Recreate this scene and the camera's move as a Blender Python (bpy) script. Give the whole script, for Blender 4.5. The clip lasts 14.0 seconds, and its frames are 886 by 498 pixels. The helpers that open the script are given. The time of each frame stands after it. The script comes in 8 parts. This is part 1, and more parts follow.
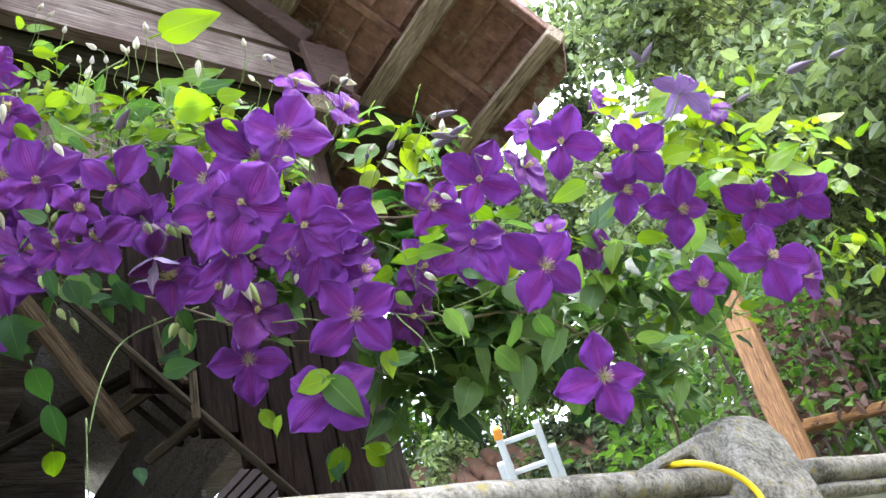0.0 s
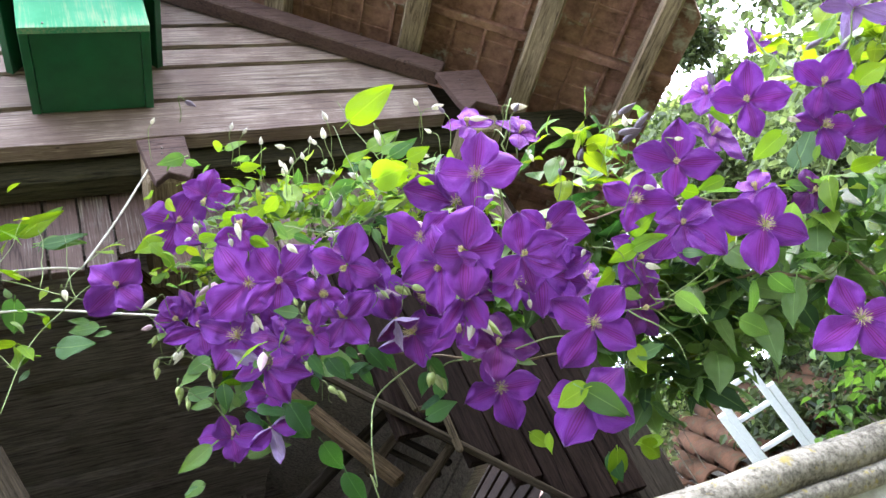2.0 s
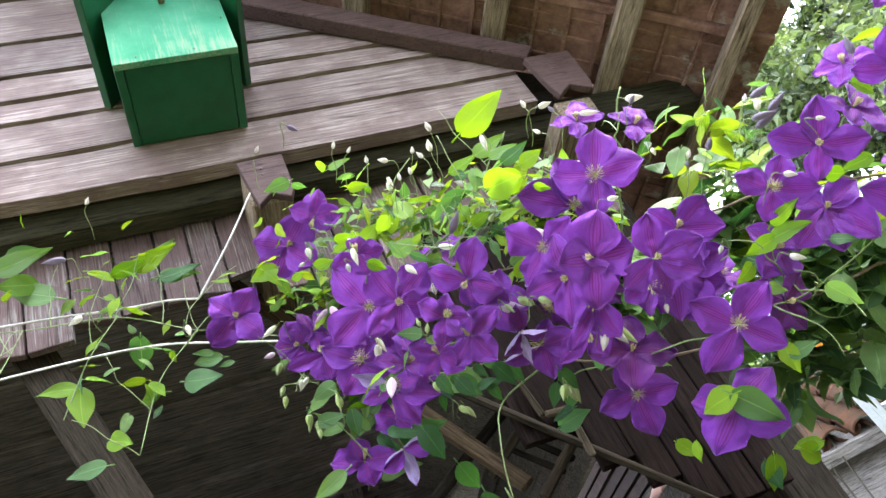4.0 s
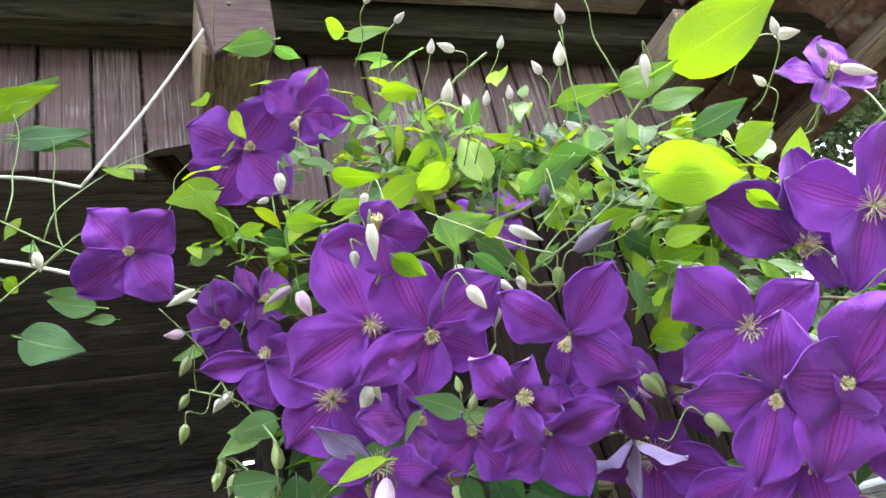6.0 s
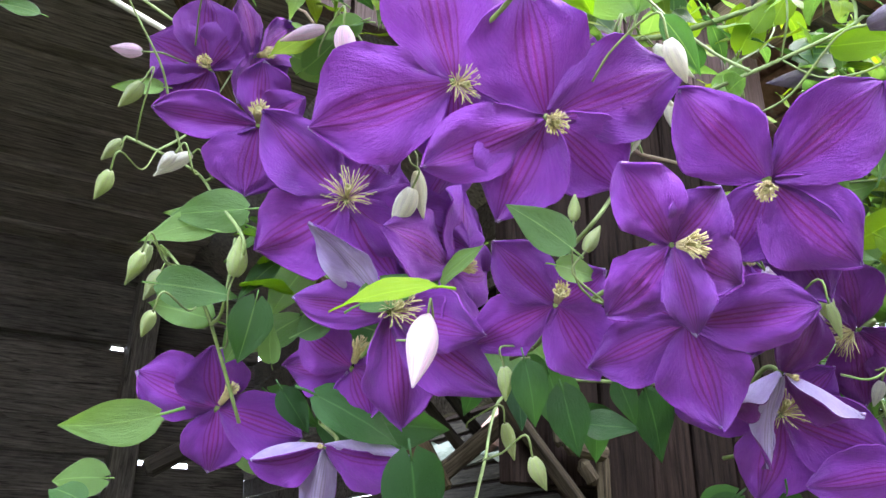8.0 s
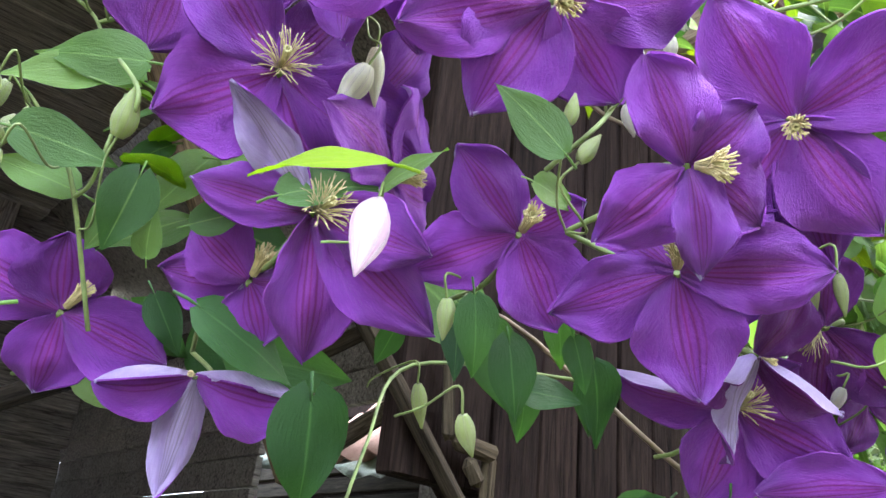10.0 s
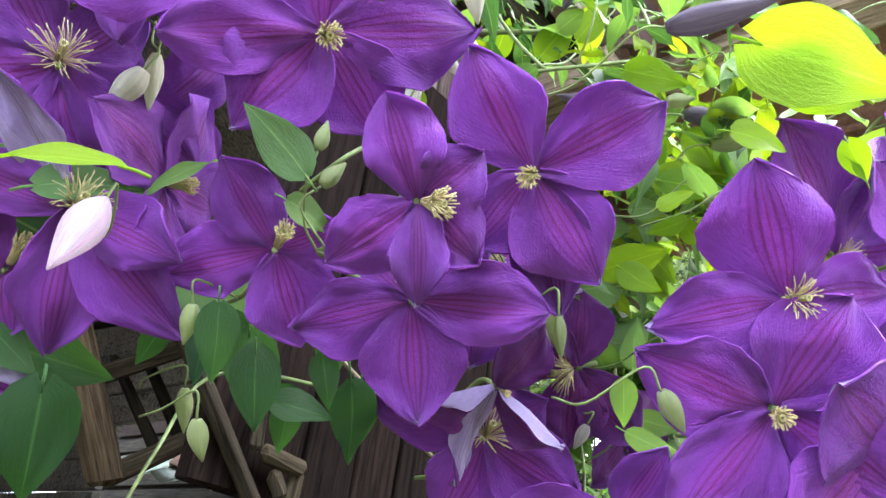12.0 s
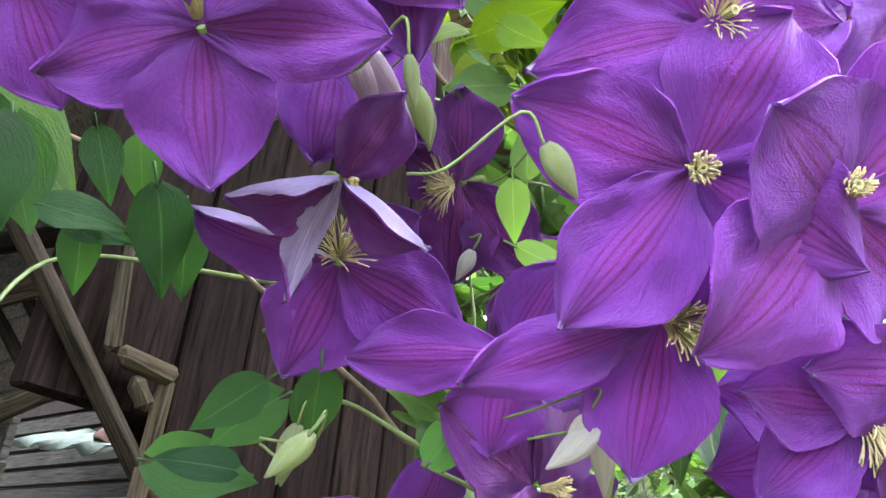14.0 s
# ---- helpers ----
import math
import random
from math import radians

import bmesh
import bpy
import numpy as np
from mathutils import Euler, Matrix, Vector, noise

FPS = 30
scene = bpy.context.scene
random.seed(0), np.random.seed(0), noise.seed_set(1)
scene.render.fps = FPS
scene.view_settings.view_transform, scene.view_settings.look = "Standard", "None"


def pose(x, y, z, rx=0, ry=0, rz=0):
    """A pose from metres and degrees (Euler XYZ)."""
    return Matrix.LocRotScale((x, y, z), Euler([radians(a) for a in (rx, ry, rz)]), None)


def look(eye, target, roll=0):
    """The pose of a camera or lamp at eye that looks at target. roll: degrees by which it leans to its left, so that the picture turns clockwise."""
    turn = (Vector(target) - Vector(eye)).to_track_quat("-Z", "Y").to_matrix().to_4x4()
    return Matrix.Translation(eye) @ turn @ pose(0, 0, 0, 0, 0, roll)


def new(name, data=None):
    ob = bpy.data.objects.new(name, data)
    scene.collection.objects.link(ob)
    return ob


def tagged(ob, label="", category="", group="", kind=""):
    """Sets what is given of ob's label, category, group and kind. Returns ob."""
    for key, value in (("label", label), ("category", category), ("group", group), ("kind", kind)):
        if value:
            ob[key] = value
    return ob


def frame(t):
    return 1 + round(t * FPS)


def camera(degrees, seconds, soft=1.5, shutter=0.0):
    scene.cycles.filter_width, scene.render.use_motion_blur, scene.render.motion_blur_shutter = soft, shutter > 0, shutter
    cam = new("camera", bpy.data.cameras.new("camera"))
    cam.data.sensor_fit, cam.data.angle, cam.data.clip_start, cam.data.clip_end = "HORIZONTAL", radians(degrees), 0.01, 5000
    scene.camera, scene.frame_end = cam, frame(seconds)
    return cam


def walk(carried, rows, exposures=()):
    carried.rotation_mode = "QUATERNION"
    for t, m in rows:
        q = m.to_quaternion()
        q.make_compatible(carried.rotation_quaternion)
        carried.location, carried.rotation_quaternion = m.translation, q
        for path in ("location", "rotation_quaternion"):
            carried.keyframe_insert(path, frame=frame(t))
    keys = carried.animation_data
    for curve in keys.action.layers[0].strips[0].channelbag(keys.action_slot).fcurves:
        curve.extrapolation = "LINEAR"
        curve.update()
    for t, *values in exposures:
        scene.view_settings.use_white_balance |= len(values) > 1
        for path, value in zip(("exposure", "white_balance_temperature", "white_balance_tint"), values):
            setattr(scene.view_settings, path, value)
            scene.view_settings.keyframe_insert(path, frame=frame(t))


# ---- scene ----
cam = camera(59.02, 14.0)
PATH = [
    (0.0, 0.0049, -0.0127, 1.5192, 123.09, 14.97, -32.83),
    (0.5, -0.0132, -0.0182, 1.5230, 124.01, 16.39, -29.09),
    (1.0, -0.0382, -0.0187, 1.5294, 125.15, 17.97, -24.37),
    (1.5, -0.0619, -0.0201, 1.5400, 126.70, 19.82, -19.13),
    (2.0, -0.0744, -0.0284, 1.5499, 128.37, 21.77, -13.55),
    (2.5, -0.0897, -0.0406, 1.5598, 130.10, 23.21, -8.53),
    (3.0, -0.0943, -0.0533, 1.5711, 131.20, 23.83, -5.32),
    (3.5, -0.0950, -0.0551, 1.5779, 131.12, 23.34, -4.14),
    (3.7, -0.0954, -0.0479, 1.5857, 130.68, 22.87, -4.33),
    (5.8, -0.0617, 0.2375, 1.9600, 117.40, 13.43, -16.12),
    (6.0, -0.0372, 0.2661, 1.9662, 115.86, 12.24, -17.10),
    (6.5, -0.0133, 0.3263, 1.9531, 113.26, 9.29, -20.38),
    (7.0, -0.0248, 0.3803, 1.9603, 112.20, 6.23, -23.59),
    (7.5, -0.0330, 0.4348, 1.9672, 112.14, 2.71, -26.91),
    (8.0, -0.0414, 0.4858, 1.9635, 112.77, -0.79, -29.79),
    (8.2, -0.0430, 0.5040, 1.9616, 113.18, -2.02, -31.14),
    (10.3, -0.0195, 0.5629, 1.9477, 115.47, -5.80, -43.57),
    (10.5, -0.0200, 0.5588, 1.9485, 115.74, -5.84, -44.40),
    (11.0, -0.0164, 0.5382, 1.9547, 116.44, -6.07, -46.28),
    (11.5, -0.0107, 0.5166, 1.9552, 117.12, -6.84, -48.44),
    (12.0, 0.0090, 0.5164, 1.9488, 117.78, -8.03, -50.96),
    (12.5, 0.0386, 0.5416, 1.9304, 118.82, -9.67, -53.68),
    (13.0, 0.0656, 0.5485, 1.9187, 118.39, -9.72, -55.82),
    (13.5, 0.0856, 0.5465, 1.9179, 117.74, -8.35, -56.10),
    (14.0, 0.1045, 0.5454, 1.9257, 116.46, -4.83, -53.72),
]
walk(cam, [(t, pose(*p)) for t, *p in PATH], [(0.0, 2.40), (1.0, 2.50), (2.5, 2.68), (6.0, 2.58), (7.0, 2.72), (8.0, 2.98), (10.5, 3.05), (11.5, 2.82), (13.0, 3.15), (14.0, 3.22)])

# ---- light: a bright overcast day ----
world = bpy.data.worlds.new("world")
scene.world = world
world.use_nodes = True
wn = world.node_tree.nodes
sky = wn.new("ShaderNodeTexSky")
sky.sky_type, sky.sun_disc = "NISHITA", False
sky.sun_elevation, sky.sun_rotation = radians(56), radians(112)
sky.air_density, sky.dust_density, sky.ozone_density = 1.0, 4.0, 1.0
soften = wn.new("ShaderNodeMixRGB")
soften.inputs["Fac"].default_value = 0.75
soften.inputs["Color2"].default_value = (12.0, 13.6, 16.6, 1)
world.node_tree.links.new(sky.outputs["Color"], soften.inputs["Color1"])
world.node_tree.links.new(soften.outputs["Color"], wn["Background"].inputs["Color"])
wn["Background"].inputs["Strength"].default_value = 0.15

sun = new("sun", bpy.data.lights.new("sun", "SUN"))
sun.data.energy, sun.data.angle, sun.data.color = 2.4, radians(30), (1.0, 0.98, 0.95)
sun.matrix_world = look((0, 0, 0), (-math.sin(radians(112)) * math.cos(radians(56)), -math.cos(radians(112)) * math.cos(radians(56)), -math.sin(radians(56))))

# ---- materials ----
def material(name, build):
    m = bpy.data.materials.new(name)
    m.use_nodes = True
    nt = m.node_tree
    build(nt, nt.nodes["Principled BSDF"])
    return m


def node(nt, kind, **values):
    n = nt.nodes.new(kind)
    for k, v in values.items():
        n.inputs[k.replace("_", " ")].default_value = v
    return n


def ramp(nt, fac, stops):
    n = nt.nodes.new("ShaderNodeValToRGB")
    el = n.color_ramp.elements
    while len(el) < len(stops):
        el.new(0.5)
    for e, (p, c) in zip(el, stops):
        e.position, e.color = p, (*c, 1)
    nt.links.new(fac, n.inputs["Fac"])
    return n.outputs["Color"]


def blend(nt, fac, a, b, kind="MIX"):
    n = nt.nodes.new("ShaderNodeMixRGB")
    n.blend_type = kind
    for sock, v in zip(("Fac", "Color1", "Color2"), (fac, a, b)):
        if isinstance(v, (int, float)):
            n.inputs[sock].default_value = v
        elif isinstance(v, tuple):
            n.inputs[sock].default_value = (*v, 1)
        else:
            nt.links.new(v, n.inputs[sock])
    return n.outputs["Color"]


def coords(nt, scale=(1, 1, 1), kind="Object"):
    tc, mp = nt.nodes.new("ShaderNodeTexCoord"), nt.nodes.new("ShaderNodeMapping")
    mp.inputs["Scale"].default_value = scale
    nt.links.new(tc.outputs[kind], mp.inputs["Vector"])
    return mp.outputs["Vector"]


def noise_of(nt, vec, scale, detail=4.0, rough=0.6, out="Fac"):
    n = node(nt, "ShaderNodeTexNoise", Scale=scale, Detail=detail, Roughness=rough)
    nt.links.new(vec, n.inputs["Vector"])
    return n.outputs[out]


def bump(nt, p, height, strength, distance=0.002):
    b = node(nt, "ShaderNodeBump", Strength=strength, Distance=distance)
    nt.links.new(height, b.inputs["Height"])
    nt.links.new(b.outputs["Normal"], p.inputs["Normal"])


def random_of(nt):
    return nt.nodes.new("ShaderNodeObjectInfo").outputs["Random"]


def shifted(nt, vec, amount):
    """vec moved by the object's own random number, so that alike pieces differ."""
    n, s = nt.nodes.new("ShaderNodeVectorMath"), nt.nodes.new("ShaderNodeVectorMath")
    n.operation = "ADD"
    s.operation = "SCALE"
    s.inputs[0].default_value = (amount, amount * 0.7, amount * 1.3)
    nt.links.new(random_of(nt), s.inputs["Scale"])
    nt.links.new(vec, n.inputs[0])
    nt.links.new(s.outputs[0], n.inputs[1])
    return n.outputs[0]


def wood(name, dark, light, grain=(2, 40, 40), rough=0.75, paint=None, worn=0.5, gloss=0.15):
    """Boards with grain along x; with paint: paint that has worn through to the wood."""
    def build(nt, p):
        vec = shifted(nt, coords(nt, grain), 37.0)
        fine = noise_of(nt, vec, 6.0, 8.0, 0.7)
        broad = noise_of(nt, shifted(nt, coords(nt), 11.0), 9.0, 4.0)
        col = ramp(nt, fine, [(0.3, dark), (0.72, light)])
        if paint:
            mask = ramp(nt, blend(nt, 0.5, fine, broad), [(worn - 0.035, (0, 0, 0)), (worn + 0.035, (1, 1, 1))])
            col = blend(nt, mask, paint, col)
        # dark cracks and open grain
        col = blend(nt, 0.8, col, ramp(nt, fine, [(0.33, (0.35, 0.34, 0.33)), (0.43, (1, 1, 1))]), "MULTIPLY")
        tint = ramp(nt, random_of(nt), [(0.0, (0.78, 0.77, 0.76)), (1.0, (1.18, 1.14, 1.1))])
        col = blend(nt, 1.0, col, tint, "MULTIPLY")
        col = blend(nt, 0.6, col, ramp(nt, broad, [(0.3, (0.62, 0.6, 0.58)), (0.65, (1.1, 1.1, 1.1))]), "MULTIPLY")
        # long drying cracks and a crisp fine figure
        split = noise_of(nt, shifted(nt, coords(nt, tuple(0.22 * g for g in grain)), 53.0), 1.6, 3.0, 0.55)
        line = ramp(nt, split, [(0.462, (1, 1, 1)), (0.468, (0.22, 0.2, 0.2)), (0.474, (1, 1, 1)), (0.548, (1, 1, 1)), (0.552, (0.3, 0.28, 0.28)), (0.556, (1, 1, 1))])
        col = blend(nt, 0.85, col, line, "MULTIPLY")
        hair = noise_of(nt, shifted(nt, coords(nt, tuple(1.9 * g for g in grain)), 71.0), 5.0, 6.0, 0.8)
        col = blend(nt, 0.8, col, ramp(nt, hair, [(0.40, (0.62, 0.6, 0.59)), (0.50, (1.02, 1.02, 1.02)), (0.62, (1.3, 1.3, 1.3))]), "MULTIPLY")
        nt.links.new(col, p.inputs["Base Color"])
        p.inputs["Roughness"].default_value = rough
        p.inputs["Specular IOR Level"].default_value = gloss
        bump(nt, p, blend(nt, 0.5, fine, line), 0.6, 0.003)
    return material(name, build)


def stone(name, dark, light, spots=None, scale=60.0, rough=0.9, depth=0.004, crisp=0.16):
    def build(nt, p):
        vec = shifted(nt, coords(nt), 9.0)
        fine, broad = noise_of(nt, vec, scale, 8.0, 0.75), noise_of(nt, vec, scale * 0.12, 5.0)
        col = ramp(nt, blend(nt, 0.45, fine, broad), [(0.5 - crisp, dark), (0.5 + crisp, light)])
        if spots:
            col = blend(nt, ramp(nt, noise_of(nt, vec, scale * 0.35, 5.0, 0.65), [(0.58, (0, 0, 0)), (0.66, (1, 1, 1))]), col, spots)
        nt.links.new(col, p.inputs["Base Color"])
        p.inputs["Roughness"].default_value = rough
        p.inputs["Specular IOR Level"].default_value = 0.2
        bump(nt, p, fine, 0.8, depth)
    return material(name, build)


def petal_material(name, base, rib, edge, back=False):
    """Velvety petal: three reddish ribs down the middle, fine veins towards the edge."""
    def build(nt, p):
        uv = coords(nt, (1, 1, 1), "UV")
        sep = nt.nodes.new("ShaderNodeSeparateXYZ")
        nt.links.new(uv, sep.inputs[0])
        across = nt.nodes.new("ShaderNodeMath")
        across.operation = "ABSOLUTE"
        nt.links.new(sep.outputs["X"], across.inputs[0])
        wob = noise_of(nt, shifted(nt, coords(nt, (60, 60, 60)), 20.0), 2.2, 5.0)
        # fine veins that leave the midrib and sweep forward to the rim
        lean = nt.nodes.new("ShaderNodeMath")
        lean.operation = "MULTIPLY_ADD"
        nt.links.new(across.outputs[0], lean.inputs[0])
        lean.inputs[1].default_value = -0.75
        nt.links.new(sep.outputs["Y"], lean.inputs[2])
        feather = nt.nodes.new("ShaderNodeCombineXYZ")
        nt.links.new(lean.outputs[0], feather.inputs["X"])
        nt.links.new(sep.outputs["X"], feather.inputs["Y"])
        squeeze = nt.nodes.new("ShaderNodeMapping")
        squeeze.inputs["Scale"].default_value = (13, 2.2, 1)
        nt.links.new(feather.outputs[0], squeeze.inputs["Vector"])
        side = noise_of(nt, shifted(nt, squeeze.outputs[0], 20.0), 2.6, 7.0, 0.7)
        length = noise_of(nt, shifted(nt, coords(nt, (11, 1.3, 1), "UV"), 20.0), 2.6, 7.0, 0.7)
        grain = blend(nt, ramp(nt, across.outputs[0], [(0.12, (0, 0, 0)), (0.5, (1, 1, 1))]), length, side)
        band = blend(nt, 0.035, across.outputs[0], wob)
        # three reddish ribs: a soft flush with three sharper lines in it
        m = ramp(nt, band, [(0.02, (1, 1, 1)), (0.055, (0.24, 0.24, 0.24)), (0.11, (0.22, 0.22, 0.22)), (0.15, (1, 1, 1)), (0.185, (0.22, 0.22, 0.22)), (0.25, (0.18, 0.18, 0.18)), (0.28, (0.6, 0.6, 0.6)), (0.315, (0.1, 0.1, 0.1)), (0.5, (0, 0, 0))])
        along = ramp(nt, sep.outputs["Y"], [(0.0, (1, 1, 1)), (0.65, (0.8, 0.8, 0.8)), (1.0, (0.3, 0.3, 0.3))])
        m = blend(nt, 1.0, m, along, "MULTIPLY")
        m = blend(nt, 0.35, m, ramp(nt, length, [(0.35, (0.45, 0.45, 0.45)), (0.6, (1.1, 1.1, 1.1))]), "MULTIPLY")
        blotch = noise_of(nt, shifted(nt, coords(nt, (1.4, 1.4, 1), "UV"), 31.0), 1.6, 3.0)
        col = blend(nt, m, blend(nt, ramp(nt, blotch, [(0.3, (0, 0, 0)), (0.7, (1, 1, 1))]), base, edge), rib)
        groove = ramp(nt, band, [(0.0, (0.42, 0.36, 0.42)), (0.05, (1.05, 1.05, 1.05)), (0.105, (1.05, 1.05, 1.05)), (0.15, (0.45, 0.40, 0.45)), (0.19, (1, 1, 1)), (0.25, (1, 1, 1)), (0.28, (0.6, 0.56, 0.6)), (0.315, (1, 1, 1)), (0.86, (1, 1, 1)), (1.0, (1.16, 1.2, 1.14))])
        col = blend(nt, 0.9, col, groove, "MULTIPLY")
        col = blend(nt, 0.5, col, ramp(nt, grain, [(0.34, (0.76, 0.73, 0.8)), (0.52, (1.0, 1.0, 1.0)), (0.66, (1.25, 1.25, 1.22))]), "MULTIPLY")
        col = blend(nt, 0.8, col, ramp(nt, random_of(nt), [(0.0, (0.80, 0.76, 0.84)), (1.0, (1.18, 1.18, 1.16))]), "MULTIPLY")
        nt.links.new(col, p.inputs["Base Color"])
        p.inputs["Roughness"].default_value = 0.58
        p.inputs["Specular IOR Level"].default_value = 0.2
        p.inputs["Sheen Weight"].default_value = 0.22
        p.inputs["Sheen Roughness"].default_value = 0.5
        p.inputs["Sheen Tint"].default_value = (0.75, 0.6, 1.0, 1)
        crinkle = noise_of(nt, shifted(nt, coords(nt, (10, 13, 1), "UV"), 43.0), 2.4, 4.0, 0.65)
        bump(nt, p, blend(nt, 0.45, grain, crinkle), 0.85, 0.003)
        # thin petals let some light through
        tr = nt.nodes.new("ShaderNodeBsdfTranslucent")
        nt.links.new(col, tr.inputs["Color"])
        mix = nt.nodes.new("ShaderNodeMixShader")
        mix.inputs["Fac"].default_value = 0.36
        nt.links.new(p.outputs[0], mix.inputs[1])
        nt.links.new(tr.outputs[0], mix.inputs[2])
        nt.links.new(mix.outputs[0], nt.nodes["Material Output"].inputs["Surface"])
    return material(name, build)


def leaf_material(name, dark, light, backlit, rough=0.42, share=0.35, island=False):
    """Leaf: pale veins, glossy skin, light coming through."""
    def build(nt, p):
        uv = coords(nt, (1, 1, 1), "UV")
        sep = nt.nodes.new("ShaderNodeSeparateXYZ")
        nt.links.new(uv, sep.inputs[0])
        across = nt.nodes.new("ShaderNodeMath")
        across.operation = "ABSOLUTE"
        nt.links.new(sep.outputs["X"], across.inputs[0])
        pick = nt.nodes.new("ShaderNodeNewGeometry").outputs["Random Per Island"] if island else random_of(nt)
        blot = noise_of(nt, shifted(nt, coords(nt, (40, 40, 40)), 15.0), 2.0, 4.0)
        col = ramp(nt, pick, [(0.0, dark), (1.0, light)])
        col = blend(nt, 0.5, col, ramp(nt, blot, [(0.3, (0.75, 0.78, 0.7)), (0.7, (1.15, 1.12, 1.1))]), "MULTIPLY")
        vein = ramp(nt, across.outputs[0], [(0.0, (1, 1, 1)), (0.06, (0, 0, 0))])
        col = blend(nt, blend(nt, 1.0, vein, (0.4, 0.4, 0.4), "MULTIPLY"), col, tuple(min(1, c * 1.5 + 0.03) for c in light))
        nt.links.new(col, p.inputs["Base Color"])
        p.inputs["Roughness"].default_value = rough
        p.inputs["Specular IOR Level"].default_value = 0.3
        lean = nt.nodes.new("ShaderNodeMath")
        lean.operation = "MULTIPLY_ADD"
        nt.links.new(across.outputs[0], lean.inputs[0])
        lean.inputs[1].default_value = -0.45
        nt.links.new(sep.outputs["Y"], lean.inputs[2])
        feather = nt.nodes.new("ShaderNodeCombineXYZ")
        nt.links.new(lean.outputs[0], feather.inputs["X"])
        nt.links.new(sep.outputs["X"], feather.inputs["Y"])
        nt.links.new(random_of(nt), feather.inputs["Z"])
        bump(nt, p, blend(nt, 0.35, noise_of(nt, feather.outputs[0], 11.0, 3.0), blot), 0.55, 0.003)
        tr = nt.nodes.new("ShaderNodeBsdfTranslucent")
        nt.links.new(blend(nt, 1.0, col, backlit, "MULTIPLY"), tr.inputs["Color"])
        mix = nt.nodes.new("ShaderNodeMixShader")
        mix.inputs["Fac"].default_value = share
        nt.links.new(p.outputs[0], mix.inputs[1])
        nt.links.new(tr.outputs[0], mix.inputs[2])
        nt.links.new(mix.outputs[0], nt.nodes["Material Output"].inputs["Surface"])
    return material(name, build)


def plain(name, col, rough=0.5, metal=0.0, var=0.15, scale=80.0):
    def build(nt, p):
        n = noise_of(nt, shifted(nt, coords(nt), 5.0), scale, 5.0)
        nt.links.new(ramp(nt, n, [(0.3, tuple(c * (1 - var) for c in col)), (0.7, tuple(min(1, c * (1 + var)) for c in col))]), p.inputs["Base Color"])
        p.inputs["Roughness"].default_value, p.inputs["Metallic"].default_value = rough, metal
        bump(nt, p, n, 0.15, 0.001)
    return material(name, build)


PETAL = petal_material("petal_purple", (0.228, 0.036, 0.350), (0.375, 0.030, 0.285), (0.255, 0.054, 0.410))
PETAL_BACK = petal_material("petal_underside", (0.54, 0.44, 0.68), (0.62, 0.53, 0.71), (0.43, 0.31, 0.60))
# For the wilting bloom, and for blooms whose shade is put into the colour.
PETAL_DARK = petal_material("petal_wilting_shaded", (0.165, 0.022, 0.205), (0.26, 0.022, 0.18), (0.165, 0.028, 0.22))
STAMEN = plain("stamen_cream", (0.52, 0.42, 0.22), 0.6, 0, 0.3, 300.0)
PISTIL = plain("pistil_green", (0.34, 0.30, 0.14), 0.6, 0, 0.3, 300.0)
LEAF = leaf_material("leaf_green", (0.042, 0.105, 0.036), (0.17, 0.28, 0.085), (2.0, 2.2, 0.9))
# Darker copy of LEAF for leaves low in the vine: shade in the colour.
LEAF_DIM = leaf_material("leaf_green_dim", (0.018, 0.060, 0.022), (0.060, 0.150, 0.045), (1.8, 2.0, 0.8))
LIME = leaf_material("leaf_lime", (0.11, 0.22, 0.012), (0.24, 0.37, 0.018), (1.15, 1.25, 0.4), 0.5, 0.45)
LEAF_MASS = leaf_material("leaf_green_massed", (0.020, 0.060, 0.024), (0.18, 0.28, 0.095), (2.0, 2.2, 0.9), 0.42, 0.35, True)
LIME_MASS = leaf_material("leaf_lime_massed", (0.11, 0.20, 0.018), (0.28, 0.37, 0.026), (1.2, 1.2, 0.4), 0.5, 0.45, True)
STEM = plain("stem_green", (0.16, 0.21, 0.07), 0.6, 0, 0.35, 120.0)
STEM_PALE = plain("stem_pale_green", (0.21, 0.27, 0.11), 0.6, 0, 0.3, 120.0)
TWIG = plain("stem_brown", (0.17, 0.12, 0.08), 0.8, 0, 0.35, 120.0)
BUD_PALE = petal_material("bud_pale", (0.84, 0.85, 0.64), (0.90, 0.90, 0.76), (0.82, 0.76, 0.68))
BUD_GREEN = petal_material("bud_green", (0.46, 0.58, 0.17), (0.66, 0.74, 0.38), (0.54, 0.64, 0.27))
BUD_GREY = petal_material("bud_grey", (0.26, 0.23, 0.27), (0.42, 0.38, 0.40), (0.2, 0.15, 0.22))
BUD_LILAC = petal_material("bud_lilac", (0.93, 0.80, 0.84), (0.95, 0.90, 0.88), (0.80, 0.48, 0.64))
PLANK = wood("plank_brown", (0.066, 0.050, 0.046), (0.43, 0.355, 0.325), (1.3, 62, 62), 0.7, (0.20, 0.148, 0.138), 0.53)
PLANK_V = wood("plank_brown_upright", (0.045, 0.033, 0.030), (0.34, 0.30, 0.28), (60, 60, 1.5), 0.75, (0.135, 0.092, 0.088), 0.57)
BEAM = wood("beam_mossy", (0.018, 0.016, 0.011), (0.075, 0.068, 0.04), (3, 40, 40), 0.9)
BARGE = wood("board_brown", (0.035, 0.024, 0.021), (0.16, 0.12, 0.105), (3, 40, 40), 0.7, (0.10, 0.064, 0.06), 0.62)
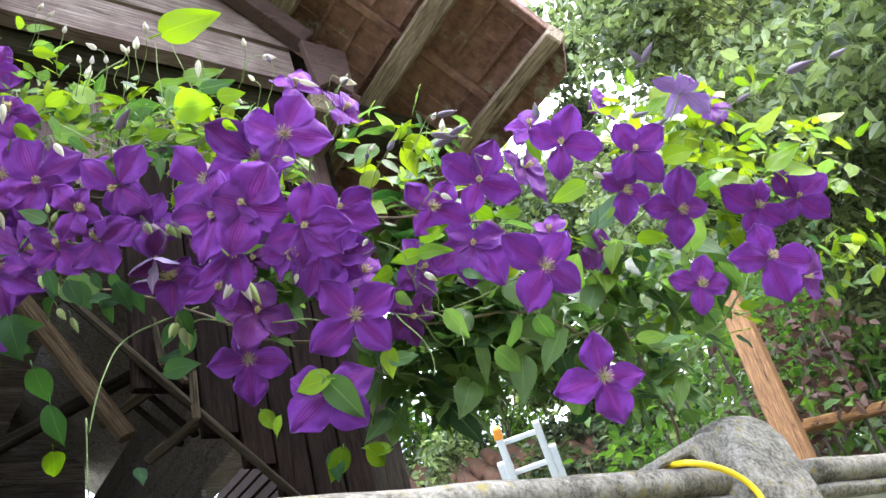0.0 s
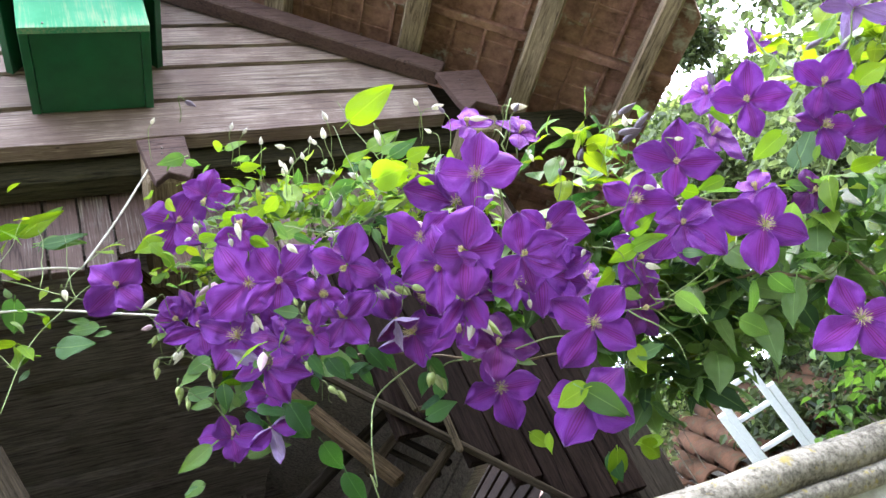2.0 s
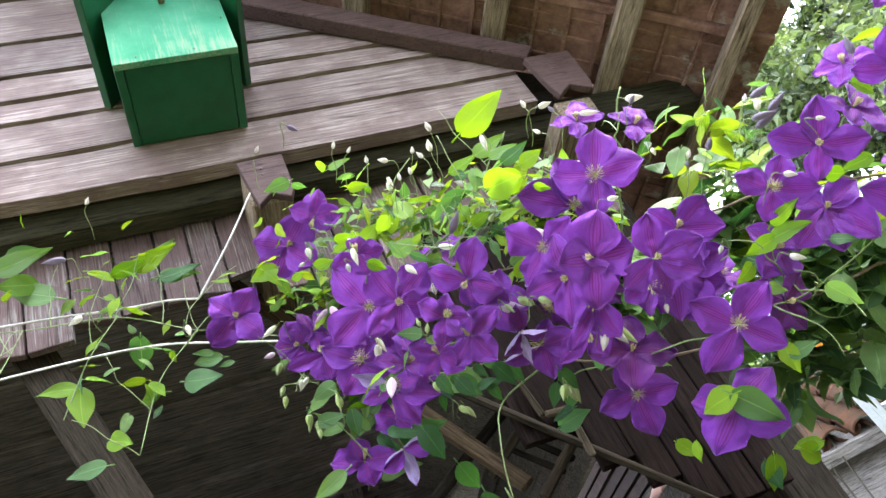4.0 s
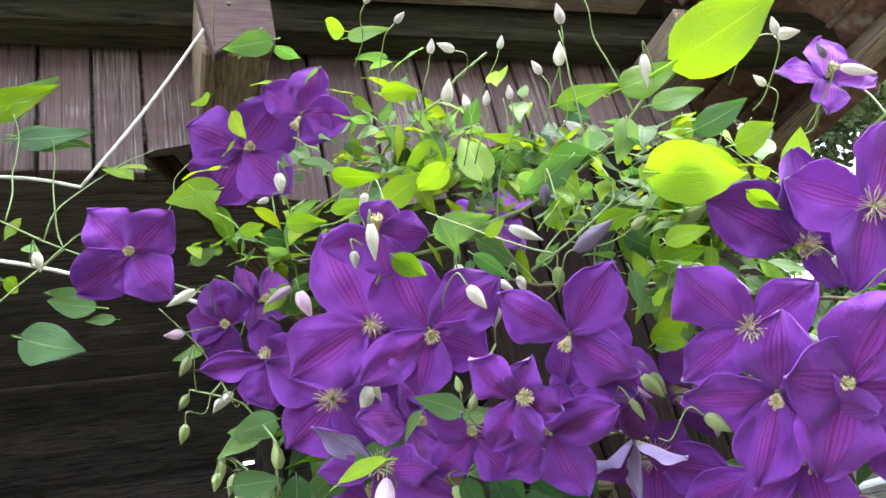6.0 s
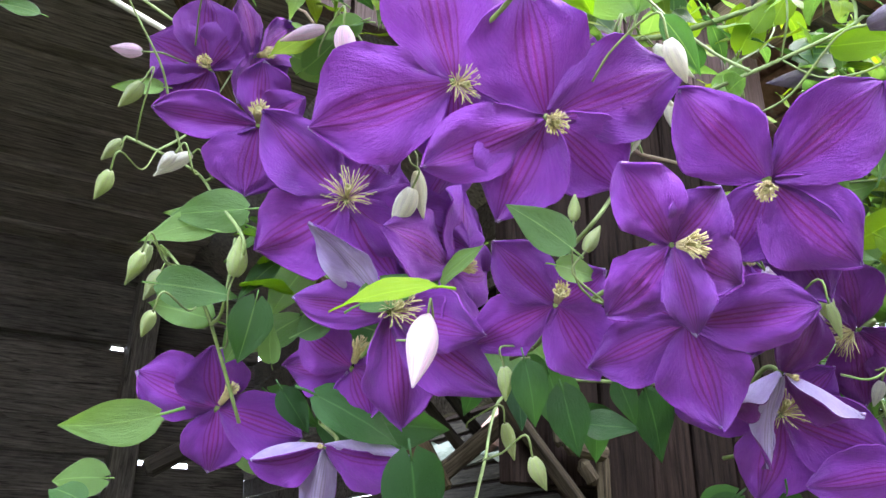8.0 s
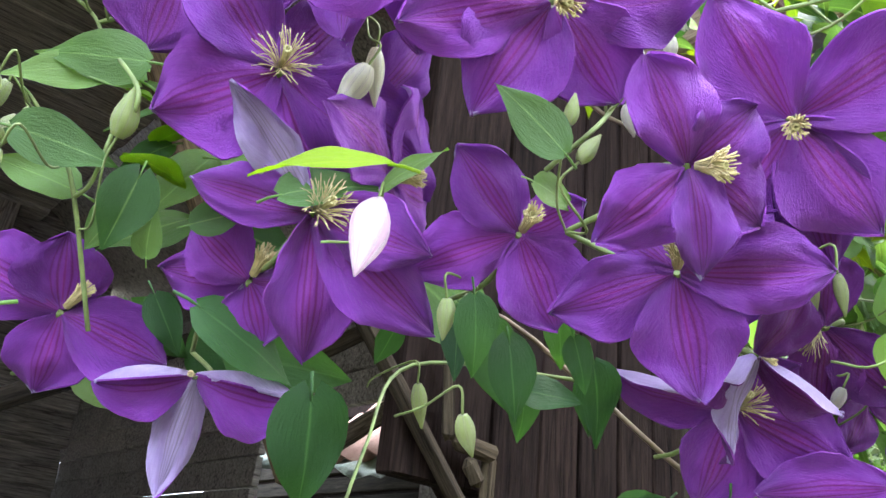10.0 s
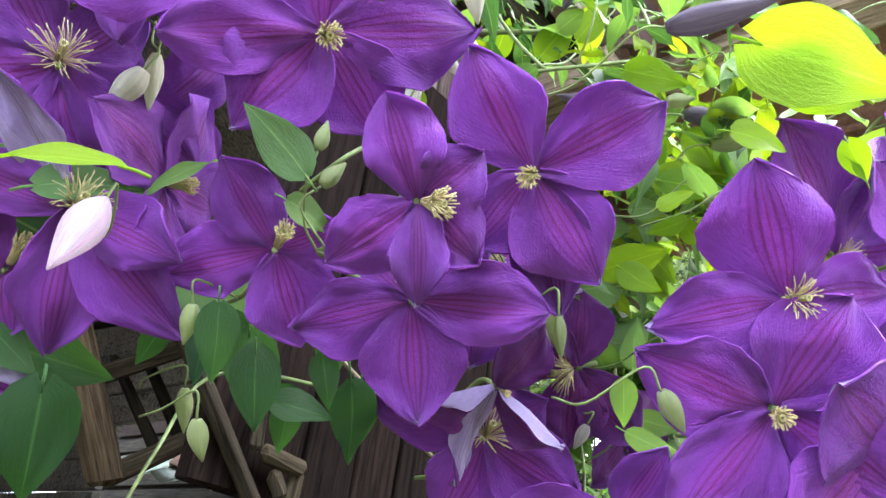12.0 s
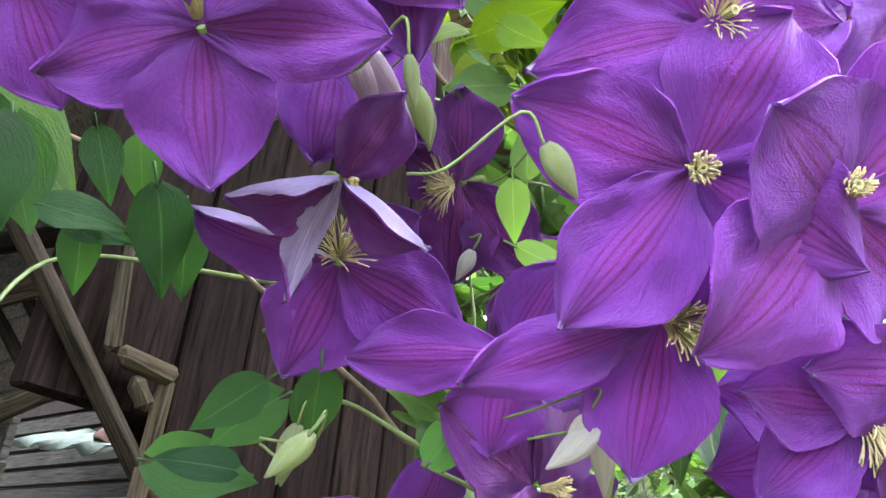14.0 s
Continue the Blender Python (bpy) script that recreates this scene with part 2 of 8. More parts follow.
OLD = wood("timber_weathered", (0.10, 0.072, 0.052), (0.36, 0.285, 0.205), (40, 2.5, 40), 0.85)
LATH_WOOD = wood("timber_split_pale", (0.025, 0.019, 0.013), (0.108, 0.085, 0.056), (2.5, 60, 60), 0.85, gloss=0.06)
# OLD_SPLIT, OLD_X and PANEL are darkened: the shed's inner shade is in their colour.
OLD_SPLIT = wood("timber_split_shaded", (0.015, 0.012, 0.009), (0.062, 0.049, 0.035), (2.5, 60, 60), 0.85, gloss=0.06)
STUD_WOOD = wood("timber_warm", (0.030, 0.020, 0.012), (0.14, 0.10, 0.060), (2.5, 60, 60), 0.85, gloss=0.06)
OLD_X = wood("timber_grey_brown_shaded", (0.010, 0.008, 0.006), (0.045, 0.036, 0.028), (2.5, 40, 40), 0.85, gloss=0.08)
PANEL = wood("boards_dark_brown_shaded", (0.0050, 0.0030, 0.0028), (0.027, 0.0175, 0.0145), (40, 40, 2.5), 0.85, gloss=0.04)
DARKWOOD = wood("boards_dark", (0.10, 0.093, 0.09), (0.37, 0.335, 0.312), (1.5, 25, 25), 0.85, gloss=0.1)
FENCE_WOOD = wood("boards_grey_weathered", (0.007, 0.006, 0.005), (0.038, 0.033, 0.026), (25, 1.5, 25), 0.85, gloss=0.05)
ORANGE = wood("timber_orange", (0.14, 0.065, 0.028), (0.38, 0.205, 0.09), (3, 50, 50), 0.7)
TILE = stone("tile_clay_underside", (0.10, 0.048, 0.038), (0.36, 0.20, 0.158), (0.36, 0.32, 0.28), 34.0, crisp=0.12)
TILE_PINK = stone("tile_clay_pale", (0.30, 0.165, 0.125), (0.50, 0.31, 0.24), None, 60.0)
TILE_TOP = stone("tile_clay", (0.04, 0.02, 0.012), (0.13, 0.06, 0.034), (0.06, 0.055, 0.035), 40.0)
CONCRETE = stone("concrete_old", (0.075, 0.066, 0.053), (0.34, 0.31, 0.265), (0.26, 0.21, 0.075), 210.0, crisp=0.085, depth=0.006)
CONCRETE_PALE = stone("concrete_whitewashed", (0.28, 0.28, 0.26), (0.56, 0.56, 0.52), (0.24, 0.24, 0.20), 50.0)
BARK = stone("bark", (0.03, 0.024, 0.018), (0.11, 0.09, 0.065), None, 50.0)
EARTH = stone("earth_and_grass", (0.05, 0.055, 0.02), (0.13, 0.13, 0.06), None, 8.0)
ALUMINIUM = plain("aluminium", (0.66, 0.67, 0.68), 0.45, 0.25, 0.08)
WIRE = plain("cord_white", (0.55, 0.52, 0.46), 0.8, 0, 0.3)
HOSE = plain("hose_yellow", (0.80, 0.56, 0.02), 0.4, 0, 0.06)
RED = plain("plastic_red", (0.50, 0.03, 0.02), 0.4)
AMBER = plain("plastic_orange", (0.65, 0.25, 0.03), 0.4)
STEEL = plain("nail_steel", (0.12, 0.10, 0.09), 0.5, 0.8)
SHEET = stone("sheet_mossy_pale", (0.20, 0.24, 0.18), (0.50, 0.53, 0.45), None, 40.0)
TREE_LEAF = leaf_material("tree_leaf", (0.020, 0.034, 0.015), (0.25, 0.30, 0.165), (1.7, 1.8, 0.9), 0.38, 0.4, True)
# Shaded copy of TREE_LEAF: the dimness of the rear trees is in the colour.
TREE_SHADE = leaf_material("tree_leaf_shaded", (0.012, 0.022, 0.010), (0.125, 0.155, 0.075), (1.6, 1.8, 0.8), 0.45, 0.35, True)
DEAD_LEAF = leaf_material("leaf_dry", (0.05, 0.025, 0.02), (0.16, 0.09, 0.07), (1.2, 1.0, 0.9), 0.7, 0.2, True)
HEDGE_LEAF = leaf_material("hedge_leaf", (0.03, 0.075, 0.02), (0.12, 0.21, 0.045), (2.0, 2.1, 0.8), 0.5, 0.4, True)


def green_paint():
    def build(nt, p):
        vec = coords(nt, (70, 70, 3.0))
        fine = noise_of(nt, vec, 3.5, 8.0, 0.7)
        broad = noise_of(nt, coords(nt), 14.0, 4.0)
        low = nt.nodes.new("ShaderNodeSeparateXYZ")
        nt.links.new(coords(nt), low.inputs[0])
        foot = ramp(nt, low.outputs["Z"], [(0.0, (0.13, 0.13, 0.13)), (0.07, (0.05, 0.05, 0.05)), (0.16, (0, 0, 0))])
        worn = ramp(nt, blend(nt, 1.0, blend(nt, 0.35, fine, broad), foot, "ADD"), [(0.58, (0, 0, 0)), (0.72, (0.75, 0.75, 0.75))])
        col = blend(nt, worn, ramp(nt, broad, [(0.3, (0.035, 0.20, 0.105)), (0.7, (0.075, 0.28, 0.165))]), (0.27, 0.29, 0.19))
        nt.links.new(col, p.inputs["Base Color"])
        p.inputs["Roughness"].default_value = 0.8
        p.inputs["Specular IOR Level"].default_value = 0.12
        bump(nt, p, fine, 0.3, 0.0015)
    return material("paint_green_worn", build)


GREEN_WORN = green_paint()
GREEN = plain("paint_green", (0.005, 0.07, 0.027), 0.4, 0, 0.25, 25.0)

# ---- building helpers ----
def mesh_of(bm, name, mats, smooth=False):
    me = bpy.data.meshes.new(name)
    bm.to_mesh(me)
    bm.free()
    for m in mats if isinstance(mats, (list, tuple)) else [mats]:
        me.materials.append(m)
    if smooth:
        me.shade_smooth()
    return me


def part(name, bm, mats, parent=None, label="", smooth=False, at=None):
    ob = new(name, bm if isinstance(bm, bpy.types.Mesh) else mesh_of(bm, name, mats, smooth))
    ob.parent = parent
    if at is not None:
        ob.matrix_basis = at
    return tagged(ob, label)


def base(name, at, label, category, group="", kind=""):
    ob = new(name)
    ob.empty_display_size = 0.02
    ob.matrix_basis = at if isinstance(at, Matrix) else Matrix.Translation(at)
    return tagged(ob, label, category, group, kind)


def add_box(bm, lo, hi, turn=None, bevel=0.0, wobble=0.0, mat=0):
    """A box from corner to corner, turned by a matrix, edges bevelled, corners a little uneven."""
    vs = [bm.verts.new((x, y, z)) for x in (lo[0], hi[0]) for y in (lo[1], hi[1]) for z in (lo[2], hi[2])]
    if wobble:
        for v in vs:
            v.co += Vector((random.uniform(-1, 1), random.uniform(-1, 1), random.uniform(-1, 1))) * wobble
    quads = [(0, 1, 3, 2), (4, 6, 7, 5), (0, 4, 5, 1), (2, 3, 7, 6), (0, 2, 6, 4), (1, 5, 7, 3)]
    fs = [bm.faces.new([vs[i] for i in q]) for q in quads]
    for f in fs:
        f.material_index = mat
    if turn is not None:
        for v in vs:
            v.co = turn @ v.co
    if bevel:
        bmesh.ops.bevel(bm, geom=list({e for f in fs for e in f.edges}), offset=bevel, segments=1, affect="EDGES", material=mat)
    return bm


def box(lo, hi, turn=None, bevel=0.0, wobble=0.0):
    return add_box(bmesh.new(), lo, hi, turn, bevel, wobble)


def add_tube(bm, pts, r0, r1=None, sides=6, mat=0):
    """A round rod along points, tapering from r0 to r1."""
    r1 = r0 if r1 is None else r1
    pts = [Vector(p) for p in pts]
    rings, side = [], Vector((0.31, 0.57, 0.76))
    for i, p in enumerate(pts):
        d = (pts[min(i + 1, len(pts) - 1)] - pts[max(i - 1, 0)])
        d = d.normalized() if d.length > 1e-9 else Vector((0, 0, 1))
        u = side - d * side.dot(d)
        u = u.normalized() if u.length > 0.05 else d.orthogonal().normalized()
        side = u
        w, r = d.cross(u), r0 + (r1 - r0) * i / max(1, len(pts) - 1)
        rings.append([bm.verts.new(p + (u * math.cos(a) + w * math.sin(a)) * r) for a in [2 * math.pi * k / sides for k in range(sides)]])
    for a, b in zip(rings, rings[1:]):
        for k in range(sides):
            f = bm.faces.new((a[k], a[(k + 1) % sides], b[(k + 1) % sides], b[k]))
            f.material_index, f.smooth = mat, True
    for ring in (list(reversed(rings[0])), rings[-1]):
        bm.faces.new(ring).material_index = mat
    return bm


def tube(pts, r0, r1=None, sides=6):
    return add_tube(bmesh.new(), pts, r0, r1, sides)


def curve_points(pts, n=8):
    """A smooth line through the points."""
    pts = [Vector(p) for p in pts]
    out, q = [], [pts[0] * 2 - pts[1]] + pts + [pts[-1] * 2 - pts[-2]]
    for i in range(1, len(q) - 2):
        for k in range(n):
            t = k / n
            a, b, c, d = q[i - 1:i + 3]
            out.append(0.5 * (2 * b + (c - a) * t + (2 * a - 5 * b + 4 * c - d) * t * t + (3 * b - a - 3 * c + d) * t ** 3))
    return out + [pts[-1]]


def facing(normal, up=(0, 0, 1)):
    """A turn whose z looks along normal and whose y points up as far as it can."""
    n = Vector(normal).normalized()
    u = Vector(up) - n * Vector(up).dot(n)
    u = u.normalized() if u.length > 1e-3 else n.orthogonal().normalized()
    return Matrix((u.cross(n), u, n)).transposed().to_4x4()


def prism(outline, y0, y1, bevel=0.0):
    """An outline in x and z, pulled out from y0 to y1."""
    bm = bmesh.new()
    a, b = ([bm.verts.new((x, y, z)) for x, z in outline] for y in (y0, y1))
    n = len(outline)
    bm.faces.new(a)
    bm.faces.new(list(reversed(b)))
    for i in range(n):
        bm.faces.new((a[i], b[i], b[(i + 1) % n], a[(i + 1) % n]))
    bmesh.ops.recalc_face_normals(bm, faces=bm.faces)
    if bevel:
        bmesh.ops.bevel(bm, geom=bm.edges[:], offset=bevel, segments=1, affect="EDGES")
    return bm

# ---- the shed: gable end of a timber outbuilding under a clay tile roof ----
SLOPE = 0.664          # fall of the roof to the right
WALL_Y = 0.905         # face of the gable boards


def roof_z(x):
    return 3.215 - SLOPE * (x - 0.133)


def barge_z(x):
    return 3.084 - 0.669 * (x - 0.117)


# Unseen wall, added only to cut the low sky light from the front.
wall_street = part("wall_street", box((-14, -4.7, 0.0), (14, -4.4, 5.2)), stone("plaster_plain", (0.26, 0.25, 0.23), (0.40, 0.38, 0.35), None, 12.0))
tagged(wall_street, "plain unseen wall added behind the camera to block low sky light", "wall", kind="structure")
ground = part("ground", box((-60, -60, -0.3), (60, 60, 0.0)), EARTH)
tagged(ground, "trodden earth and short grass behind the fence", "ground", kind="structure")

# Backing is near black: the shade in the gaps between boards is its colour.
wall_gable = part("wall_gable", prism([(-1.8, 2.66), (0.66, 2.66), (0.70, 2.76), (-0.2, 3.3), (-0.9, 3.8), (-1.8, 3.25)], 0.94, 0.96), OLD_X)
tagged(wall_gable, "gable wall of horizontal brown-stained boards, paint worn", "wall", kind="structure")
wall_lower = part("wall_lower", box((-1.4, 1.016, 2.50), (0.70, 1.03, 2.70)), DARKWOOD)
tagged(wall_lower, "short wall of upright brown boards under the beam", "wall", kind="structure")
wall_back = part("wall_back", box((-1.6, 3.235, 0.0), (0.74, 3.275, 0.25)), DARKWOOD)
tagged(wall_back, "dark back wall of horizontal boards inside the shed", "wall", kind="structure")
wall_side = part("wall_side", box((-1.62, 1.05, 0.0), (-1.58, 3.24, 3.5)), DARKWOOD)
tagged(wall_side, "dark board wall inside the shed", "wall", kind="structure")
# Brown boards made near black: shade under vine and eaves is in the colour.
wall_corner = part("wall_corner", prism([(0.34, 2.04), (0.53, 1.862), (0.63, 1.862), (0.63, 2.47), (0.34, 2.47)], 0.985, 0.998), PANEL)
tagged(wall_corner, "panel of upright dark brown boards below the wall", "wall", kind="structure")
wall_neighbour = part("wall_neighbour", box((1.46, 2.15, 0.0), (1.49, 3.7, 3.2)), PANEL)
tagged(wall_neighbour, "board wall of the next shed beyond the opening, coloured as shaded", "wall", kind="structure")
wall_right = part("wall_right", box((0.735, 1.11, 0.0), (0.755, 3.2, 0.25)), DARKWOOD)
tagged(wall_right, "side wall of dark horizontal boards with an opening", "wall", kind="structure")
ceiling_bm = bmesh.new()
for k in range(15):
    add_box(ceiling_bm, (-1.6, 1.06 + 0.145 * k, 2.975 + random.uniform(-0.034, 0.010)), (0.45, 1.190 + 0.145 * k, 3.01), None, 0.006)
ceiling = part("ceiling", ceiling_bm, DARKWOOD)
tagged(ceiling, "dark loft boards inside the shed", "ceiling", kind="structure")

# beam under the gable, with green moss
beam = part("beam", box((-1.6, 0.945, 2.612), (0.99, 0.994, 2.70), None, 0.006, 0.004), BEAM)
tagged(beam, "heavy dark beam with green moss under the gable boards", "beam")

# joists that stick out of the wall, each with a notched board nailed on its end
def joist(x0, x1, z0, z1, plate_top, plate_low, lean):
    j = base("joist", (x0, 0.9, z0), "weathered joist end with a notched brown cover board", "joist", "joist ends")
    inv = Matrix.Translation((-x0, -0.9, -z0))
    part("timber", box((0.004, -0.022, 0.0), (x1 - x0 - 0.004, 0.28, z1 - z0), None, 0.004, 0.002), OLD, j)
    w, h = x1 - x0, plate_top - plate_low
    outline = [(x0, plate_top), (x1 + lean, plate_top + 0.002), (x1 + lean * 0.8, plate_low + h * 0.22), (x1 - 0.12 * w + lean, plate_low + 0.004),
               (x0 + 0.5 * w + lean * 0.5, plate_low + h * 0.20), (x0 + 0.2 * w, plate_low), (x0 + 0.01, plate_low + h * 0.25)]
    bm = prism(outline, 0.862, 0.877, 0.0015)
    bm.transform(inv)
    part("cover_board", bm, BARGE, j, "notched brown cover board, paint chipped")
    for dx, dz in ((0.45, 0.62), (0.47, 0.75)):
        bm = tube([(x0 + w * dx, 0.8595, plate_low + h * dz), (x0 + w * dx, 0.864, plate_low + h * dz)], 0.0018, None, 6)
        bm.transform(inv)
        part("nail", bm, STEEL, j)
    return j


joist(0.018, 0.094, 2.508, 2.612, 2.598, 2.494, 0.0)
joist(0.612, 0.700, 2.565, 2.612, 2.738, 2.612, 0.012)

barge = part("barge_board", prism([(-0.85, barge_z(-0.85)), (0.625, barge_z(0.625)), (0.655, barge_z(0.655) + 0.055), (-0.85, barge_z(-0.85) + 0.072)], 0.868, 0.9035, 0.003), BARGE)
tagged(barge, "sloping brown board along the roof edge", "board")

# roof: battens that stick out past the gable, carrying clay tiles
roof = base("roof", (0, 0, 0), "overhanging roof of old clay tiles on weathered battens, seen from below", "roof", kind="structure")
for i, (x, w) in enumerate(((-0.55, 0.05), (-0.33, 0.05), (-0.08, 0.05), (0.152, 0.05), (0.378, 0.048), (0.622, 0.05), (0.838, 0.048), (1.022, 0.036))):
    z = roof_z(x)
    bm = box((-w / 2, 0.615 if i < 7 else 0.585, -0.052), (w / 2, 1.25, 0.0), None, 0.004, 0.003)
    bm.transform(Matrix.Translation((x, 0, z)) @ pose(0, 0, 0, 0, math.degrees(math.atan(SLOPE)), 0))
    part("batten", bm, OLD, roof)
part("far_slope", prism([(-0.92, roof_z(-0.92) + 0.04), (-0.92, roof_z(-0.92) + 0.08), (-3.0, 2.55), (-3.0, 2.51)], 0.6, 3.4), TILE, roof)
part("inner_slope", prism([(-0.92, roof_z(-0.92) + 0.03), (1.10, roof_z(1.10) + 0.03), (1.10, roof_z(1.10) + 0.05), (-0.92, roof_z(-0.92) + 0.05)], 1.26, 3.4), DARKWOOD, roof)

# Added slab, no roof part: keeps sky light off the boards beyond the opening.
part("soffit", box((0.76, 2.15, 2.50), (1.06, 3.7, 2.53)), DARKWOOD, roof)

# timbers in the open part of the shed
def timber(name, a, b, w, d, mat, label, roll=0.0):
    """A squared timber from a to b."""
    a, b = Vector(a), Vector(b)
    bm = box((0, -w / 2, -d / 2), ((b - a).length, w / 2, d / 2), None, 0.004, 0.003)
    turn = (b - a).to_track_quat("X", "Z").to_matrix().to_4x4() @ pose(0, 0, 0, roll)
    ob = part(name, bm, mat, None, "", False, Matrix.Translation(a) @ turn)
    return tagged(ob, label, "timber")


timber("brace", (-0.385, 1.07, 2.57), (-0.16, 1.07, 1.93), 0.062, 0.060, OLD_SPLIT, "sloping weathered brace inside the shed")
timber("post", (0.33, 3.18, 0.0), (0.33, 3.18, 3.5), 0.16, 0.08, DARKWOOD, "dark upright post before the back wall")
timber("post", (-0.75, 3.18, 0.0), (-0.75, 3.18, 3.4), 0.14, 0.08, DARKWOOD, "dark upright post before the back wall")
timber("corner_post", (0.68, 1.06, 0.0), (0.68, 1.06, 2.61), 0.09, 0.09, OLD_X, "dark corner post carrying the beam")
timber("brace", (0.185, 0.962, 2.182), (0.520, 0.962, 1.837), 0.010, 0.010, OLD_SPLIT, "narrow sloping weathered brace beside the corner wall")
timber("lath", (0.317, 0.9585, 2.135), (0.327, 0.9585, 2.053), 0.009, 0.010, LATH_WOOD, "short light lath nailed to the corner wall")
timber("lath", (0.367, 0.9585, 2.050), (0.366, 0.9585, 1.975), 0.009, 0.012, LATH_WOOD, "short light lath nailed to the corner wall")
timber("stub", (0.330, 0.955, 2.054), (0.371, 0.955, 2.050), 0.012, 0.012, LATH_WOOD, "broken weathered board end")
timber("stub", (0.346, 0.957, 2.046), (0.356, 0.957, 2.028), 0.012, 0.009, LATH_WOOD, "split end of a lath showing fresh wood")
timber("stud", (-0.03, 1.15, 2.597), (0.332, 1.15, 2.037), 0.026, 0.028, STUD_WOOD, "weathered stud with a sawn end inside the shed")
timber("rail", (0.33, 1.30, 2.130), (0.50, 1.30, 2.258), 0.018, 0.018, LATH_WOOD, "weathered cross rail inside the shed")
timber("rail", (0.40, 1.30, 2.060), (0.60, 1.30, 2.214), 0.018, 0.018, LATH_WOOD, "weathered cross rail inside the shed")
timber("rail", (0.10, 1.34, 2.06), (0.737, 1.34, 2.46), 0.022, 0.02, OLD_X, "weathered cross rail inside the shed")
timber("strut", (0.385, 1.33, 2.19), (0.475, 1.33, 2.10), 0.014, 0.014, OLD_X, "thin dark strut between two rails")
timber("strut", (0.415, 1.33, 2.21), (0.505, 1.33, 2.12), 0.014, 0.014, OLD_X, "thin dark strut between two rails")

# loose tile and torn sheet lying under the far opening
def loose_tile(at):
    bm = bmesh.new()
    nu, nv = 25, 2
    grid = [[bm.verts.new((0.52 * u / (nu - 1), 0.22 * v, 0.022 * math.sin(u * 2 * math.pi / 6.0) + (0.02 * random.random() if v == 0 else 0))) for v in range(nv)] for u in range(nu)]
    low = [[bm.verts.new(v.co - Vector((0, 0, 0.012))) for v in col] for col in grid]
    for i in range(nu - 1):
        bm.faces.new((grid[i][0], grid[i + 1][0], grid[i + 1][1], grid[i][1]))
        bm.faces.new((low[i][0], low[i][1], low[i + 1][1], low[i + 1][0]))
        for v in (0, 1):
            bm.faces.new((grid[i][v], low[i][v], low[i + 1][v], grid[i + 1][v]))
    bmesh.ops.recalc_face_normals(bm, faces=bm.faces)
    return tagged(part("roof_tile", bm, TILE_PINK, None, "", True, at), "pale pink corrugated clay roof tile behind the wall opening", "roof tile", "tiles at the opening")

# ---- birdhouse ----
def birdhouse():
    b = base("birdhouse", (-0.033, 0.905, 2.729), "green wooden birdhouse with worn front and a perch", "birdhouse")
    w, d, side, apex = 0.097, 0.158, 0.150, 0.29
    front = prism([(-w, 0.0), (w, 0.0), (w, side), (0, apex), (-w, side)], -d - 0.012, -d, 0.001)
    # the round hole
    ring = bmesh.ops.create_circle(front, cap_ends=False, radius=0.016, segments=20)["verts"]
    bmesh.ops.delete(front, geom=ring, context="VERTS")
    front_ob = part("front", front, GREEN_WORN, b, "front board with paint worn off to bare wood")
    # No opening is cut: a near-black disc stands for the shade inside.
    hole = tube([(0.0, -d - 0.0135, 0.195), (0.0, -d - 0.0105, 0.195)], 0.0155, None, 20)
    part("entrance_hole", hole, plain("hole_shade", (0.006, 0.008, 0.006), 0.9), front_ob)
    part("perch", tube([(0.002, -d - 0.002, 0.16), (0.002, -d - 0.075, 0.163)], 0.0055, None, 10), OLD, front_ob, "round wooden perch")
    for s in (-1, 1):
        lo, hi = sorted((s * w, s * (w - 0.014)))
        part("side_board", box((lo, -d, 0.0), (hi, -0.002, side), None, 0.001), GREEN, b)
    part("floor_board", box((-w + 0.0145, -d, 0.002), (w - 0.0145, -0.002, 0.014), None, 0.001), GREEN, b)
    part("back_board", box((-w + 0.0145, -0.014, 0.0145), (w - 0.0145, -0.002, side), None, 0.001), GREEN, b)
    for s in (-1, 1):
        n, fall = 0.132, 1.44
        outline = [(0, apex + 0.022), (s * n, apex + 0.022 - n * fall), (s * (n - 0.012), apex + 0.014 - n * fall), (0, apex + 0.002)]
        part("roof_board", prism(outline, -0.240, -0.002, 0.0012), GREEN, b)
    for x, z in ((-0.06, 0.012), (0.03, 0.012), (0.088, 0.09)):
        part("nail", tube([(x, -d - 0.0135, z), (x, -d - 0.011, z)], 0.0016, None, 6), STEEL, front_ob)
    return b


birdhouse()

# ---- concrete fence, post, hose ----
FENCE_Y = 0.50
wall_fence = part("wall_fence", box((-2.5, FENCE_Y + 0.004, 0.0), (3.2, FENCE_Y + 0.05, 1.672), None, 0.002), CONCRETE_PALE)
tagged(wall_fence, "whitewashed concrete fence panel, stained", "fence", kind="structure")


